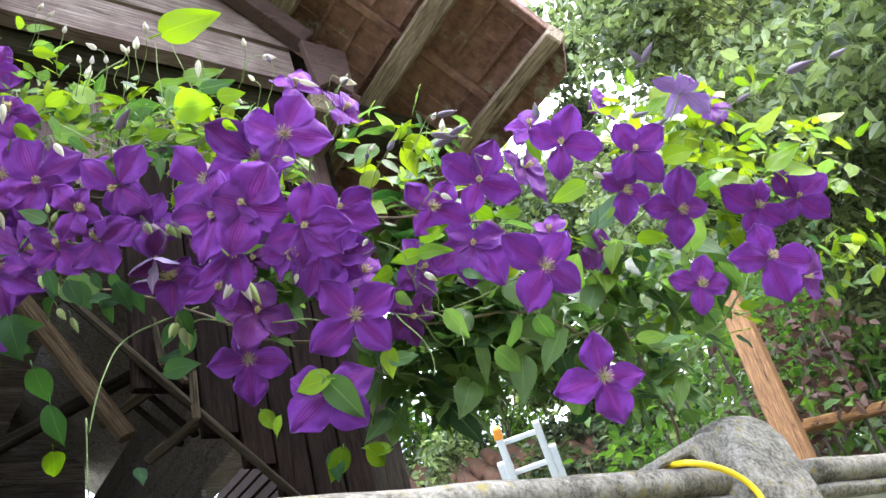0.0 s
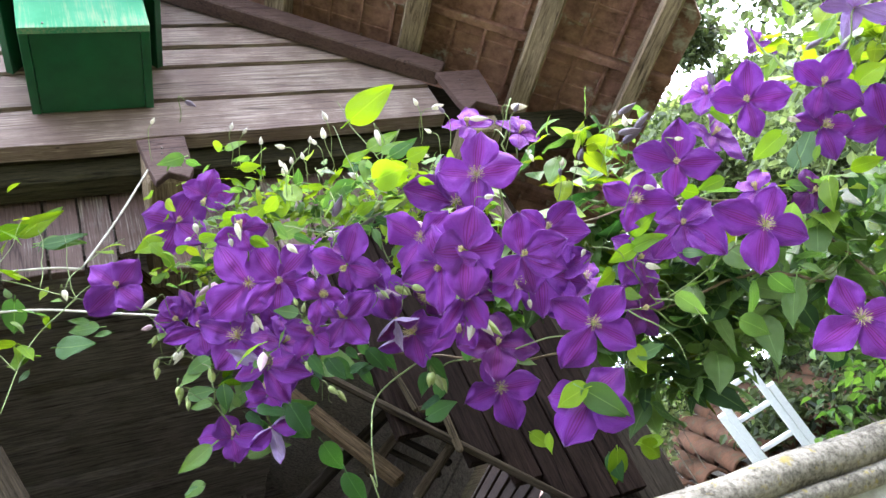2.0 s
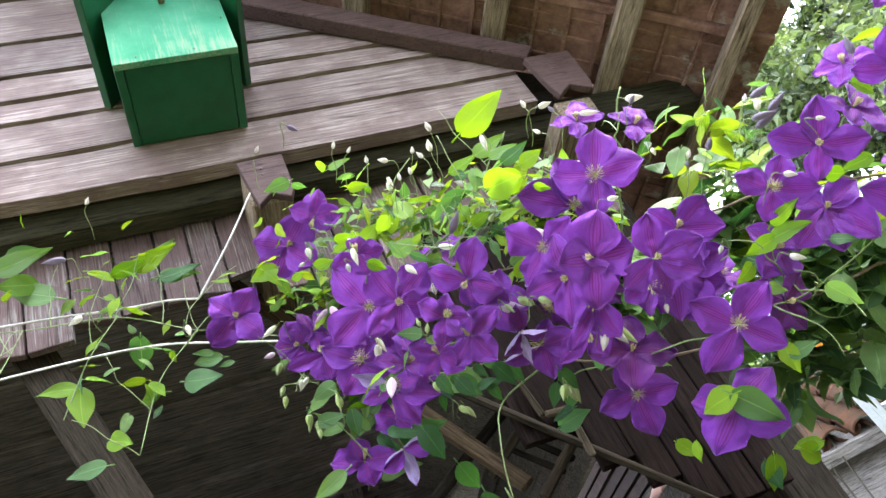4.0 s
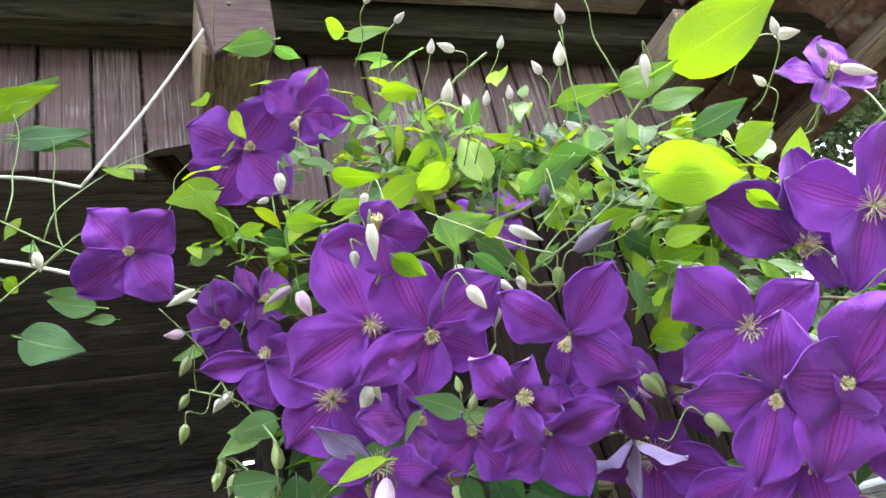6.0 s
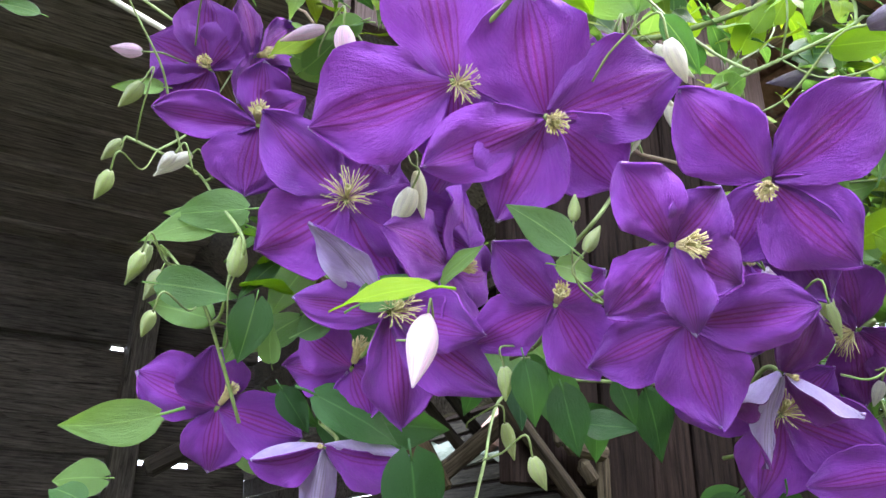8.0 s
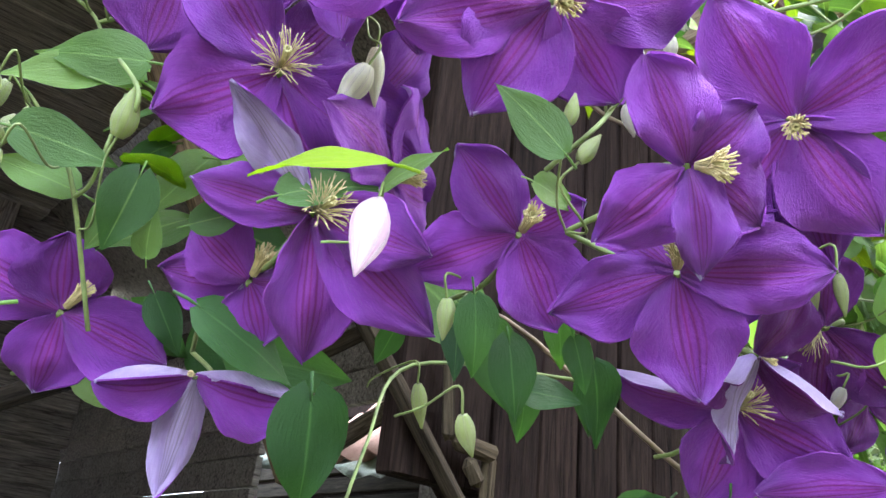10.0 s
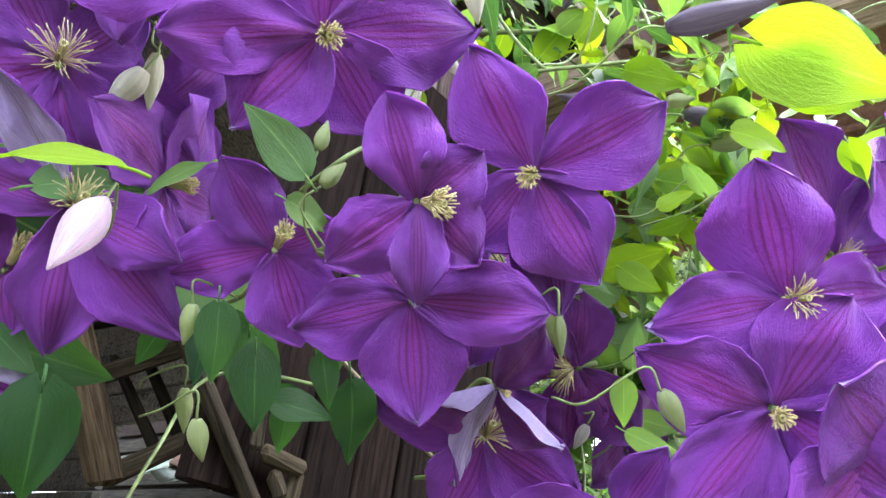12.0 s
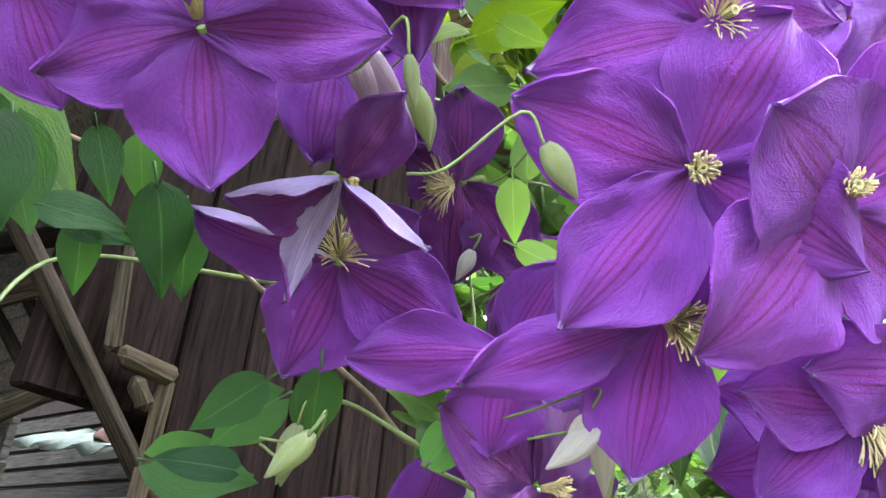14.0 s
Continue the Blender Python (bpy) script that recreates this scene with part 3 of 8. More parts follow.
def fence_cap(x0, x1):
    """Moulded concrete rail: a rounded top roll above a groove and a lower fillet."""
    roll = [(-0.004, 1.668), (-0.014, 1.673), (-0.018, 1.682), (-0.015, 1.692), (-0.004, 1.699), (0.020, 1.701), (0.052, 1.698), (0.060, 1.686), (0.056, 1.668)]
    fillet = [(-0.004, 1.650), (-0.011, 1.657), (-0.011, 1.663), (-0.002, 1.669), (0.050, 1.669), (0.054, 1.650)]
    rail = base("fence_rail", ((x0 + x1) / 2, FENCE_Y, 1.65), "grey concrete fence rail with yellow lichen", "fence rail", "fence rails")
    for name, prof in (("top_roll", roll), ("fillet", fillet)):
        bm = bmesh.new()
        n = 90
        rings = []
        for i in range(n + 1):
            x = x0 + (x1 - x0) * i / n
            rings.append([bm.verts.new((x - (x0 + x1) / 2, y + 0.0022 * noise.noise((x * 18, z * 40, y * 40)), z - 1.65 + 0.0026 * noise.noise((x * 15, y * 30, 3.7)))) for y, z in prof])
        for a, b in zip(rings, rings[1:]):
            for k in range(len(prof)):
                m = (k + 1) % len(prof)
                bm.faces.new((a[k], b[k], b[m], a[m]))
        bm.faces.new(rings[0])
        bm.faces.new(list(reversed(rings[-1])))
        bmesh.ops.recalc_face_normals(bm, faces=bm.faces)
        part(name, bm, CONCRETE, rail, "", True)
    return rail


fence_cap(-2.5, 0.765)
fence_cap(0.92, 3.2)


def fence_post():
    p = base("fence_post", (0.815, FENCE_Y, 0.0), "weathered concrete fence post with a pointed top", "fence post")
    bm = bmesh.new()
    levels = [(0.0, 0.068, 0.06), (1.66, 0.068, 0.06), (1.685, 0.066, 0.057), (1.72, 0.056, 0.045), (1.744, 0.046, 0.036), (1.756, 0.032, 0.026)]
    rings = []
    for z, rx, ry in levels:
        ring = []
        for k in range(20):
            a = 2 * math.pi * (k + 0.5) / 20
            c, s = math.cos(a), math.sin(a)
            e = 0.45
            x, y = rx * math.copysign(abs(c) ** e, c), 0.02 + ry * math.copysign(abs(s) ** e, s)
            j = 0.004 * noise.noise((x * 30, y * 30, z * 30)) if z > 1.5 else 0
            ring.append(bm.verts.new((x + 0.02 * (z > 1.7) + j, y + j, z + j)))
        rings.append(ring)
    for a, b in zip(rings, rings[1:]):
        for k in range(20):
            bm.faces.new((a[k], a[(k + 1) % 20], b[(k + 1) % 20], b[k]))
    bm.faces.new(rings[-1])
    part("shaft", bm, CONCRETE, p, "", True)
    part("shoulder", prism([(-0.155, 1.70), (-0.145, 1.712), (-0.06, 1.738), (-0.02, 1.742), (-0.02, 1.70), (-0.075, 1.70), (-0.085, 1.716)], 0.0, 0.045, 0.003), CONCRETE, p)
    return p


fence_post()
hose = part("garden_hose", tube(curve_points([(0.712, 0.575, 1.66), (0.708, 0.548, 1.7035), (0.694, 0.510, 1.7050), (0.683, 0.486, 1.7000), (0.690, 0.474, 1.6945), (0.718, 0.472, 1.688), (0.740, 0.470, 1.678), (0.753, 0.468, 1.665), (0.758, 0.466, 1.648), (0.762, 0.464, 1.60), (0.765, 0.464, 1.40)], 8), 0.0033, None, 10), HOSE, None, "", True)
tagged(hose, "bright yellow garden hose hung over the fence rail", "hose")

# sawn timber frame behind the fence
timber("leaning_post", (1.006, 0.678, 0.0), (1.713, 0.906, 2.28), 0.072, 0.055, ORANGE, "leaning sawn orange-brown wooden post behind the fence", 90)
timber("frame_rail", (1.64, 0.930, 1.915), (2.6, 0.930, 2.02), 0.03, 0.03, ORANGE, "thin sawn wooden rail fixed to the leaning post", 90)

# ---- neighbour's low roof of half-round tiles, with an aluminium ladder lying on it ----
ROOF2 = Matrix.Translation((3.762, 4.637, 2.815)) @ pose(0, 0, 0, 31, 0, -24) @ Matrix.Diagonal((1.15, 1.15, 1.15, 1))
roof_low = part("roof_low", box((-0.75, 0.0, -0.10), (1.9, 1.95, -0.02)), DARKWOOD, None, "", False, ROOF2)
tagged(roof_low, "low roof of weathered orange half-round clay tiles", "roof", kind="structure")

wall_garden = part("wall_garden", box((-0.9, 0.20, 0.0), (2.2, 0.30, 2.78)), DARKWOOD, None, "", False, Matrix.Translation((3.762, 4.637, 0.0)) @ pose(0, 0, 0, 0, 0, -24))
tagged(wall_garden, "dark board wall under the low tile roof", "wall", kind="structure")


def ladder():
    """Two rails 27 cm apart, each doubled below, with square rungs."""
    top, down, across = Vector((3.69, 4.07, 3.30)), Vector((0.297, 0.276, -0.632)).normalized(), Vector((0.217, -0.188, -0.03))
    side = (across - down * across.dot(down)).normalized()
    turn = Matrix((side, side.cross(down) * -1, down * -1)).transposed().to_4x4()
    l = base("ladder", Matrix.Translation(top) @ turn, "aluminium ladder with a red label leaning on the tile roof", "ladder")
    gauge = 0.285
    for s in (0, 1):
        x = gauge * s
        rail = part("rail", box((x - 0.026, -0.036, -3.9), (x + 0.026, 0.036, 0.0), None, 0.002), ALUMINIUM, l)
        if s == 0:
            part("end_cap", box((x - 0.031, -0.041, -0.03), (x + 0.031, 0.041, 0.05), None, 0.003), AMBER, rail, "orange plastic end cap")
            part("sticker", box((x - 0.0265, -0.0395, -0.36), (x + 0.0265, -0.0365, -0.27)), RED, rail, "red sticker")
        outer = -0.053 if s == 0 else 0.053
        part("outer_rail", box((x + outer - 0.026, -0.032, -3.9), (x + outer + 0.026, 0.032, -0.20), None, 0.002), ALUMINIUM, l)
    for z in (-0.07, -0.30, -0.55, -0.80, -1.05, -1.30):
        part("rung", box((0.0265, -0.018, z - 0.017), (gauge - 0.0265, 0.018, z + 0.017), None, 0.004), ALUMINIUM, l)
    return l


ladder()

# ---- trees and hedge behind ----
def leaf_cloud(bm, centre, radius, count, size, flat=0.5):
    """Many small folded leaves round a centre, thinning outwards."""
    uv = bm.loops.layers.uv.verify()
    for _ in range(count):
        d = Vector((random.gauss(0, 1), random.gauss(0, 1), random.gauss(0, 1))).normalized()
        p = Vector(centre) + Vector((d.x * radius[0], d.y * radius[1], d.z * radius[2])) * random.uniform(0.35, 1.0)
        s = size * random.uniform(0.6, 1.25)
        turn = Euler((random.uniform(-flat, flat) - 0.5, random.uniform(-flat, flat), random.uniform(0, 6.28))).to_matrix()
        pts = [(0, 0, 0), (0.31, 0.33, 0.12), (0.25, 0.72, 0.12), (0, 1.05, -0.08), (-0.25, 0.72, 0.12), (-0.31, 0.33, 0.12), (0, 0.5, 0)]
        vs = [bm.verts.new(p + turn @ (Vector(q) * s)) for q in pts]
        for ids in ((0, 1, 2, 6), (6, 2, 3), (0, 6, 4, 5), (6, 3, 4)):
            f = bm.faces.new([vs[i] for i in ids])
            for lp, i in zip(f.loops, ids):
                lp[uv].uv = (pts[i][0] * 3, pts[i][1])


def tree(foot, height, spread, clouds, leaves, size, label, seed, leaf_mat, lean=(0, 0), low=0.30):
    random.seed(seed)
    t = base("tree", foot, label, "tree")
    trunk = bmesh.new()
    top = Vector((lean[0], lean[1], height * 0.75))
    add_tube(trunk, curve_points([(0, 0, 0), (0.08, -0.05, height * 0.25), (-0.02, 0.06, height * 0.5), top], 5), 0.055, 0.012, 10)
    part("trunk", trunk, BARK, t, "", True)
    crown, limbs = bmesh.new(), bmesh.new()
    for _ in range(clouds):
        a, r, h = random.uniform(0, 6.28), spread * math.sqrt(random.uniform(0.05, 1.0)), random.uniform(low, 1.0)
        r *= math.sin(math.pi * min(1, h * 0.9)) * 0.5 + 0.55
        c = Vector((r * math.cos(a) + lean[0] * h, r * math.sin(a) + lean[1] * h, height * h))
        root = Vector((lean[0] * h * 0.5, lean[1] * h * 0.5, height * max(0.2, h - 0.2) * 0.75))
        mid = (root + c) / 2 + Vector((random.uniform(-0.1, 0.1), random.uniform(-0.1, 0.1), random.uniform(0, 0.15)))
        add_tube(limbs, curve_points([root, mid, c], 4), 0.0045, 0.002, 5)
        k = random.uniform(0.28, 0.5)
        for _ in range(3):
            q = c + Vector((random.gauss(0, k), random.gauss(0, k), random.gauss(0, k * 0.6)))
            add_tube(limbs, [c, (c + q) / 2 + Vector((0, 0, 0.03)), q], 0.003, 0.0015, 4)
        leaf_cloud(crown, c, (k, k, k * 0.75), leaves, size, 1.1)
    tagged(part("branchwork", limbs, BARK, t, "", True), kind="stuff")
    tagged(part("crown", crown, leaf_mat, t), kind="stuff")
    return t


tree((4.05, 0.62, 0.0), 5.6, 1.6, 180, 620, 0.056, "leafy fruit tree with grey-green leaves behind the fence", 3, TREE_LEAF)
tree((6.5, 3.2, 0.0), 6.8, 2.4, 140, 700, 0.078, "leafy tree in the garden behind, shade in its leaf colour", 5, TREE_SHADE)
tree((6.0, 7.9, 0.0), 8.0, 2.6, 130, 330, 0.09, "leafy garden tree behind the tile roof", 8, TREE_LEAF, (-0.9, -1.7), 0.64)
tree((8.0, 0.4, 0.0), 6.5, 2.6, 80, 360, 0.095, "leafy tree further back in the garden", 12, TREE_SHADE)
tree((9.5, 6.0, 0.0), 7.0, 3.2, 80, 300, 0.13, "large leafy tree at the far end of the garden", 14, TREE_SHADE)


def shrub(centre, radius, count, size, label, seed, mat):
    random.seed(seed)
    s = base("shrub", (centre[0], centre[1], 0.0), label, "shrub")
    stems, leaves = bmesh.new(), bmesh.new()
    for _ in range(int(count / 60)):
        d = Vector((random.uniform(-1, 1) * radius[0], random.uniform(-1, 1) * radius[1], centre[2] + random.uniform(-1, 1) * radius[2]))
        add_tube(stems, curve_points([(d.x * 0.2, d.y * 0.2, 0), (d.x * 0.6, d.y * 0.6, d.z * 0.6), d], 4), 0.012, 0.003, 5)
        leaf_cloud(leaves, d, (0.17, 0.17, 0.15), 60, size, 0.8)
    tagged(part("stem_thicket", stems, BARK, s, "", True), kind="stuff")
    tagged(part("foliage", leaves, mat, s), kind="stuff")
    return s


shrub((2.45, 1.35, 1.95), (0.60, 0.35, 0.60), 2800, 0.045, "dense green hedge shrub with small leaves behind the fence", 21, HEDGE_LEAF)
shrub((3.78, 4.80, 3.40), (0.22, 0.16, 0.11), 360, 0.075, "light green sapling by the corner of the shed", 27, TREE_LEAF)
shrub((6.7, 7.4, 4.2), (1.3, 0.8, 1.2), 3600, 0.085, "tall green bush behind the tile roof", 28, HEDGE_LEAF)
shrub((5.4, 6.5, 4.5), (1.7, 0.9, 1.0), 6600, 0.075, "dense dark green bush above the tile roof", 33, HEDGE_LEAF)
shrub((4.35, 6.5, 4.6), (0.8, 0.5, 0.9), 3300, 0.07, "leafy bush between the shed and the tile roof", 34, HEDGE_LEAF)
shrub((4.0, 6.9, 3.7), (1.2, 0.6, 1.3), 3000, 0.09, "tall bush with pale green leaves behind the shed", 29, TREE_LEAF)
shrub((3.9, 1.9, 1.9), (0.8, 0.6, 0.8), 3600, 0.06, "green bush in the garden behind the fence", 22, HEDGE_LEAF)
shrub((5.5, 3.3, 1.95), (1.2, 0.9, 1.0), 5400, 0.07, "broad green bush beside the tile roof", 23, HEDGE_LEAF)
shrub((2.02, 1.02, 2.02), (0.16, 0.10, 0.22), 420, 0.035, "tangle of dry reddish-brown vine behind the leaning post", 31, DEAD_LEAF)
random.seed(1)

# ---- clematis: petals, flowers, buds, leaves ----
def petal_mesh(length, width, cup, curl, ruffle, seed, mats, twist=0.0, roll=0.0, grooves=1.0):
    """A broad pointed petal along +y from the flower's heart, face up +z: three grooved ribs, wavy crinkled rim, pale underside.
    cup lifts its middle, curl bends the tip back (plus: backwards)."""
    rnd = random.Random(seed)
    bm = bmesh.new()
    uv = bm.loops.layers.uv.verify()
    nu, nv = 20, 20
    ph, ph2, asym = rnd.uniform(0, 6.28), rnd.uniform(0, 6.28), rnd.uniform(-0.13, 0.13)
    peak, blunt = rnd.uniform(0.46, 0.58), rnd.uniform(1.75, 2.5)
    trough, waves, hook = rnd.uniform(-0.05, 0.11), rnd.uniform(8.0, 12.0), rnd.uniform(-0.05, 0.09)
    top = []
    for j in range(nv + 1):
        v = j / nv
        if v < peak:
            w = 0.17 + 0.83 * math.sin(0.5 * math.pi * v / peak) ** 0.9
        else:
            q = (v - peak) / (1 - peak)
            w = max(0.006, (1 - q ** blunt) ** 0.95 * (1 - 0.10 * q))
            if v > 0.82:
                w = min(w, 0.016 + 0.62 * ((1 - v) / 0.18) ** 0.85)
        row = []
        for i in range(nu + 1):
            u = 2 * i / nu - 1
            edge = abs(u) ** 3
            notch = 1 + 0.075 * noise.noise((v * 7, seed, 1.0 if u > 0 else 5.0)) + 0.03 * noise.noise((v * 22, seed, 2.0 if u > 0 else 6.0))
            x = u * width * w * (1 + asym * u) * notch + 0.07 * length * twist * v * v
            lift = 0.0
            if roll * u > 0 and abs(u) > 0.2:
                step, run = (abs(u) - 0.2) * width * w / 8, 0.2 * width * w
                for k in range(8):
                    turn = abs(roll) * min(1.0, (abs(u) - 0.2) * (k + 0.5) / 8 / 0.28)
                    run, lift = run + step * math.cos(turn), lift + step * math.sin(turn)
                x = math.copysign(max(run, 0.0004), u)
            y = length * (0.03 + 0.97 * v - 0.02 * edge * math.sin(v * 9 + ph))
            rib = -0.014 * math.exp(-(u / 0.06) ** 2) + 0.010 * math.exp(-((abs(u) - 0.08) / 0.05) ** 2) - 0.014 * math.exp(-((abs(u) - 0.17) / 0.06) ** 2)
            z = cup * length * math.sin(math.pi * min(1, v * 0.95)) * 0.42 - curl * length * v * v * v - hook * length * max(0.0, v - 0.8) * 3
            z += grooves * rib * length * math.sin(math.pi * min(1, v * 0.98 + 0.02)) ** 0.6
            z += (ruffle * 1.25 + 0.012) * length * edge * math.sin(v * waves + ph + 2.1 * (u > 0)) * (0.3 + v)
            z += trough * length * u * u * w * math.sin(math.pi * v)
            z += lift
            z += 0.085 * length * noise.noise((u * 1.3 + seed, v * 2.4, seed * 0.37)) + 0.032 * length * noise.noise((u * 3.4 + seed, v * 6, seed * 0.71)) * (0.4 + abs(u))
            z += 0.013 * length * (0.25 + abs(u)) * noise.noise((u * 5, (v - 0.45 * abs(u)) * 24, seed * 1.3))
            row.append(bm.verts.new((x, y, z)))
        top.append(row)
    bm.normal_update()
    low = [[bm.verts.new(v.co) for v in row] for row in top]
    gap = 0.0007
    for j in range(nv):
        for i in range(nu):
            for grid, rev, m in ((top, False, 0), (low, True, 1)):
                ids = [(j, i), (j, i + 1), (j + 1, i + 1), (j + 1, i)]
                f = bm.faces.new([grid[a][b] for a, b in (reversed(ids) if rev else ids)])
                f.material_index, f.smooth = m, True
                for lp, (a, b) in zip(f.loops, list(reversed(ids)) if rev else ids):
                    lp[uv].uv = (2 * b / nu - 1, a / nv)
    bm.normal_update()
    for row in low:
        for v in row:
            v.co += v.normal * gap
    # the rim has corners of its own, so that the faces keep their shading to the edge
    rim = [(0, i) for i in range(nu + 1)] + [(j, nu) for j in range(1, nv + 1)] + [(nv, i) for i in range(nu - 1, -1, -1)] + [(j, 0) for j in range(nv - 1, 0, -1)]
    lip = [(bm.verts.new(top[a][b].co), bm.verts.new(low[a][b].co)) for a, b in rim]
    for k, (a, b) in enumerate(rim):
        m = (k + 1) % len(rim)
        f = bm.faces.new((lip[k][0], lip[k][1], lip[m][1], lip[m][0]))
        f.material_index = 0
        for lp, (g, h) in zip(f.loops, ((a, b), (a, b), rim[m], rim[m])):
            lp[uv].uv = (2 * h / nu - 1, g / nv)
    return mesh_of(bm, "petal", mats)


def stamens_mesh(size, spread, seed, count=56):
    """Cream filaments round a green heart; spread 0: a closed tuft, 1: an open star."""
    rnd = random.Random(seed)
    bm = bmesh.new()
    for k in range(count):
        a = 2.399 * k + rnd.uniform(-0.2, 0.2)
        ring = math.sqrt((k + 0.5) / count)
        out = (0.14 + 0.72 * spread * ring) * size
        up = size * (0.95 - 0.45 * spread * ring) * rnd.uniform(0.8, 1.1)
        d, side = Vector((math.cos(a), math.sin(a), 0)), Vector((-math.sin(a), math.cos(a), 0))
        p0 = d * (0.10 * size * ring)
        p1 = d * (out * 0.55) + Vector((0, 0, up * 0.62)) + side * rnd.uniform(-0.06, 0.06) * size
        p2 = d * out + Vector((0, 0, up)) + side * rnd.uniform(-0.12, 0.12) * size
        add_tube(bm, curve_points([p0, p1, p2], 2), 0.00012 if spread > 0.5 else 0.00022, 0.00019 if spread > 0.5 else 0.00026, 4)
    for k in range(7):
        a = k * 0.9
        add_tube(bm, [(0, 0, 0), (0.08 * size * math.cos(a), 0.08 * size * math.sin(a), size * 0.75)], 0.0009, 0.0005, 4, 1)
    return mesh_of(bm, "stamens", [STAMEN, PISTIL])


FLOWERS = []


def clematis_flower(x, y, z, n, petals, cup=0.12, curl=0.05, ruffle=0.03, spread=0.22, wide=0.33, mats=None, stalk=0.07, label="purple clematis flower in full bloom with cream stamens", heart=0.012):
    """A flower with its heart at x, y, z, looking along n. petals: pairs of degrees (from its highest point, against the clock) and length in cm."""
    i = len(FLOWERS)
    m = Matrix.Translation((x, y, z)) @ facing(n)
    f = base("clematis_flower", m, label, "flower", "clematis flowers")
    mats = mats or [PETAL, PETAL_BACK]
    k = len(petals)
    for j, (deg, cm) in enumerate(petals):
        length = cm / 100
        me = petal_mesh(length, length * wide * 0.97, cup, curl * (0.6 + 0.8 * random.random()), ruffle, i * 13 + j * 3 + 1, mats, random.uniform(-1, 1))
        part("petal", me, None, f, at=pose(0, 0, 0.0012 * (j % 2) + 0.0006 * j, 0, 0, deg) @ pose(0, 0, 0, 3 * random.uniform(-1, 1), 7 * random.uniform(-1, 1), 0))
    part("stamen_tuft", stamens_mesh(heart, spread, i + 1), None, f, "cream stamens", at=pose(0, 0, 0.003))
    FLOWERS.append((f, m, stalk))
    return f


def shaped_flower(x, y, z, n, petals, cup=0.10, curl=0.03, ruffle=0.035, spread=0.25, mats=None, stalk=0.07, label="purple clematis flower in full bloom with cream stamens", heart=0.012, grooves=1.0):
    """A flower whose petals each lie their own way. petals: the way from heart to tip in cm, the way the petal's face looks, half its width in cm and, where its side is rolled up, by how much."""
    i = len(FLOWERS)
    m = Matrix.Translation((x, y, z)) @ facing(n)
    f = base("clematis_flower", m, label, "flower", "clematis flowers")
    for j, (tip, face, half, *roll) in enumerate(petals):
        t = Vector(tip) / 100
        length, t = t.length, t.normalized()
        w = Vector(face)
        w = (w - t * w.dot(t)).normalized()
        turn = Matrix((t.cross(w), t, w)).transposed().to_4x4()
        me = petal_mesh(length, 1.12 * half / 100, cup, curl * (0.6 + 0.8 * random.random()), ruffle, i * 13 + j * 3 + 1, mats or [PETAL, PETAL_BACK], random.uniform(-0.6, 0.6), roll[0] if roll else 0.0, grooves)
        part("petal", me, None, f, at=m.inverted() @ Matrix.Translation((x, y, z)) @ turn)
    part("stamen_tuft", stamens_mesh(heart, spread, i + 1), None, f, "cream stamens", at=pose(0, 0, 0.003))
    FLOWERS.append((f, m, stalk))
    return f


def bud_mesh(length, fat, mats, seed, slit=0.0):
    """A pointed bud along +z: four to six sepals pressed together, ridged at the seams."""
    rnd = random.Random(seed)
    bm = bmesh.new()
    uv = bm.loops.layers.uv.verify()
    sides, rows, seams = 16, 9, 4
    bend = rnd.uniform(-0.12, 0.12)
    rings = []
    for j in range(rows + 1):
        v = j / rows
        r = fat * length * (math.sin(math.pi * min(1, 0.08 + v * 0.92)) ** 0.85) * (1.25 - 0.75 * v) + 0.0003
        rings.append([bm.verts.new(((r * (1 + 0.11 * math.cos(seams * a))) * math.cos(a) + bend * length * v * v, (r * (1 + 0.11 * math.cos(seams * a))) * math.sin(a), length * v)) for a in [2 * math.pi * k / sides for k in range(sides)]])
    for j in range(rows):
        for k in range(sides):
            f = bm.faces.new((rings[j][k], rings[j][(k + 1) % sides], rings[j + 1][(k + 1) % sides], rings[j + 1][k]))
            f.smooth = True
            for lp, (a, b) in zip(f.loops, ((k, j), (k + 1, j), (k + 1, j + 1), (k, j + 1))):
                lp[uv].uv = (math.cos(seams * 2 * math.pi * a / sides) * 0.9, b / rows)
    bm.faces.new(list(reversed(rings[0])))
    bm.faces.new(rings[-1])
    return mesh_of(bm, "bud", mats)


BUDS = []


def clematis_bud(x, y, z, d, cm=2.2, fat=0.19, mat=None, stalk=0.06, label="pale green clematis bud on a thin stalk", back=None):
    """A closed bud with its base at x, y, z, pointing along d."""
    b = base("clematis_bud", Matrix.Translation((x, y, z)) @ facing(d, (0.3, 1, 0.2)), label, "flower bud", "clematis buds")
    part("bud_head", bud_mesh(cm / 100, fat, mat or BUD_PALE, len(BUDS) + 3), None, b)
    BUDS.append((b, Vector((x, y, z)), Vector(d).normalized(), stalk))
    return b


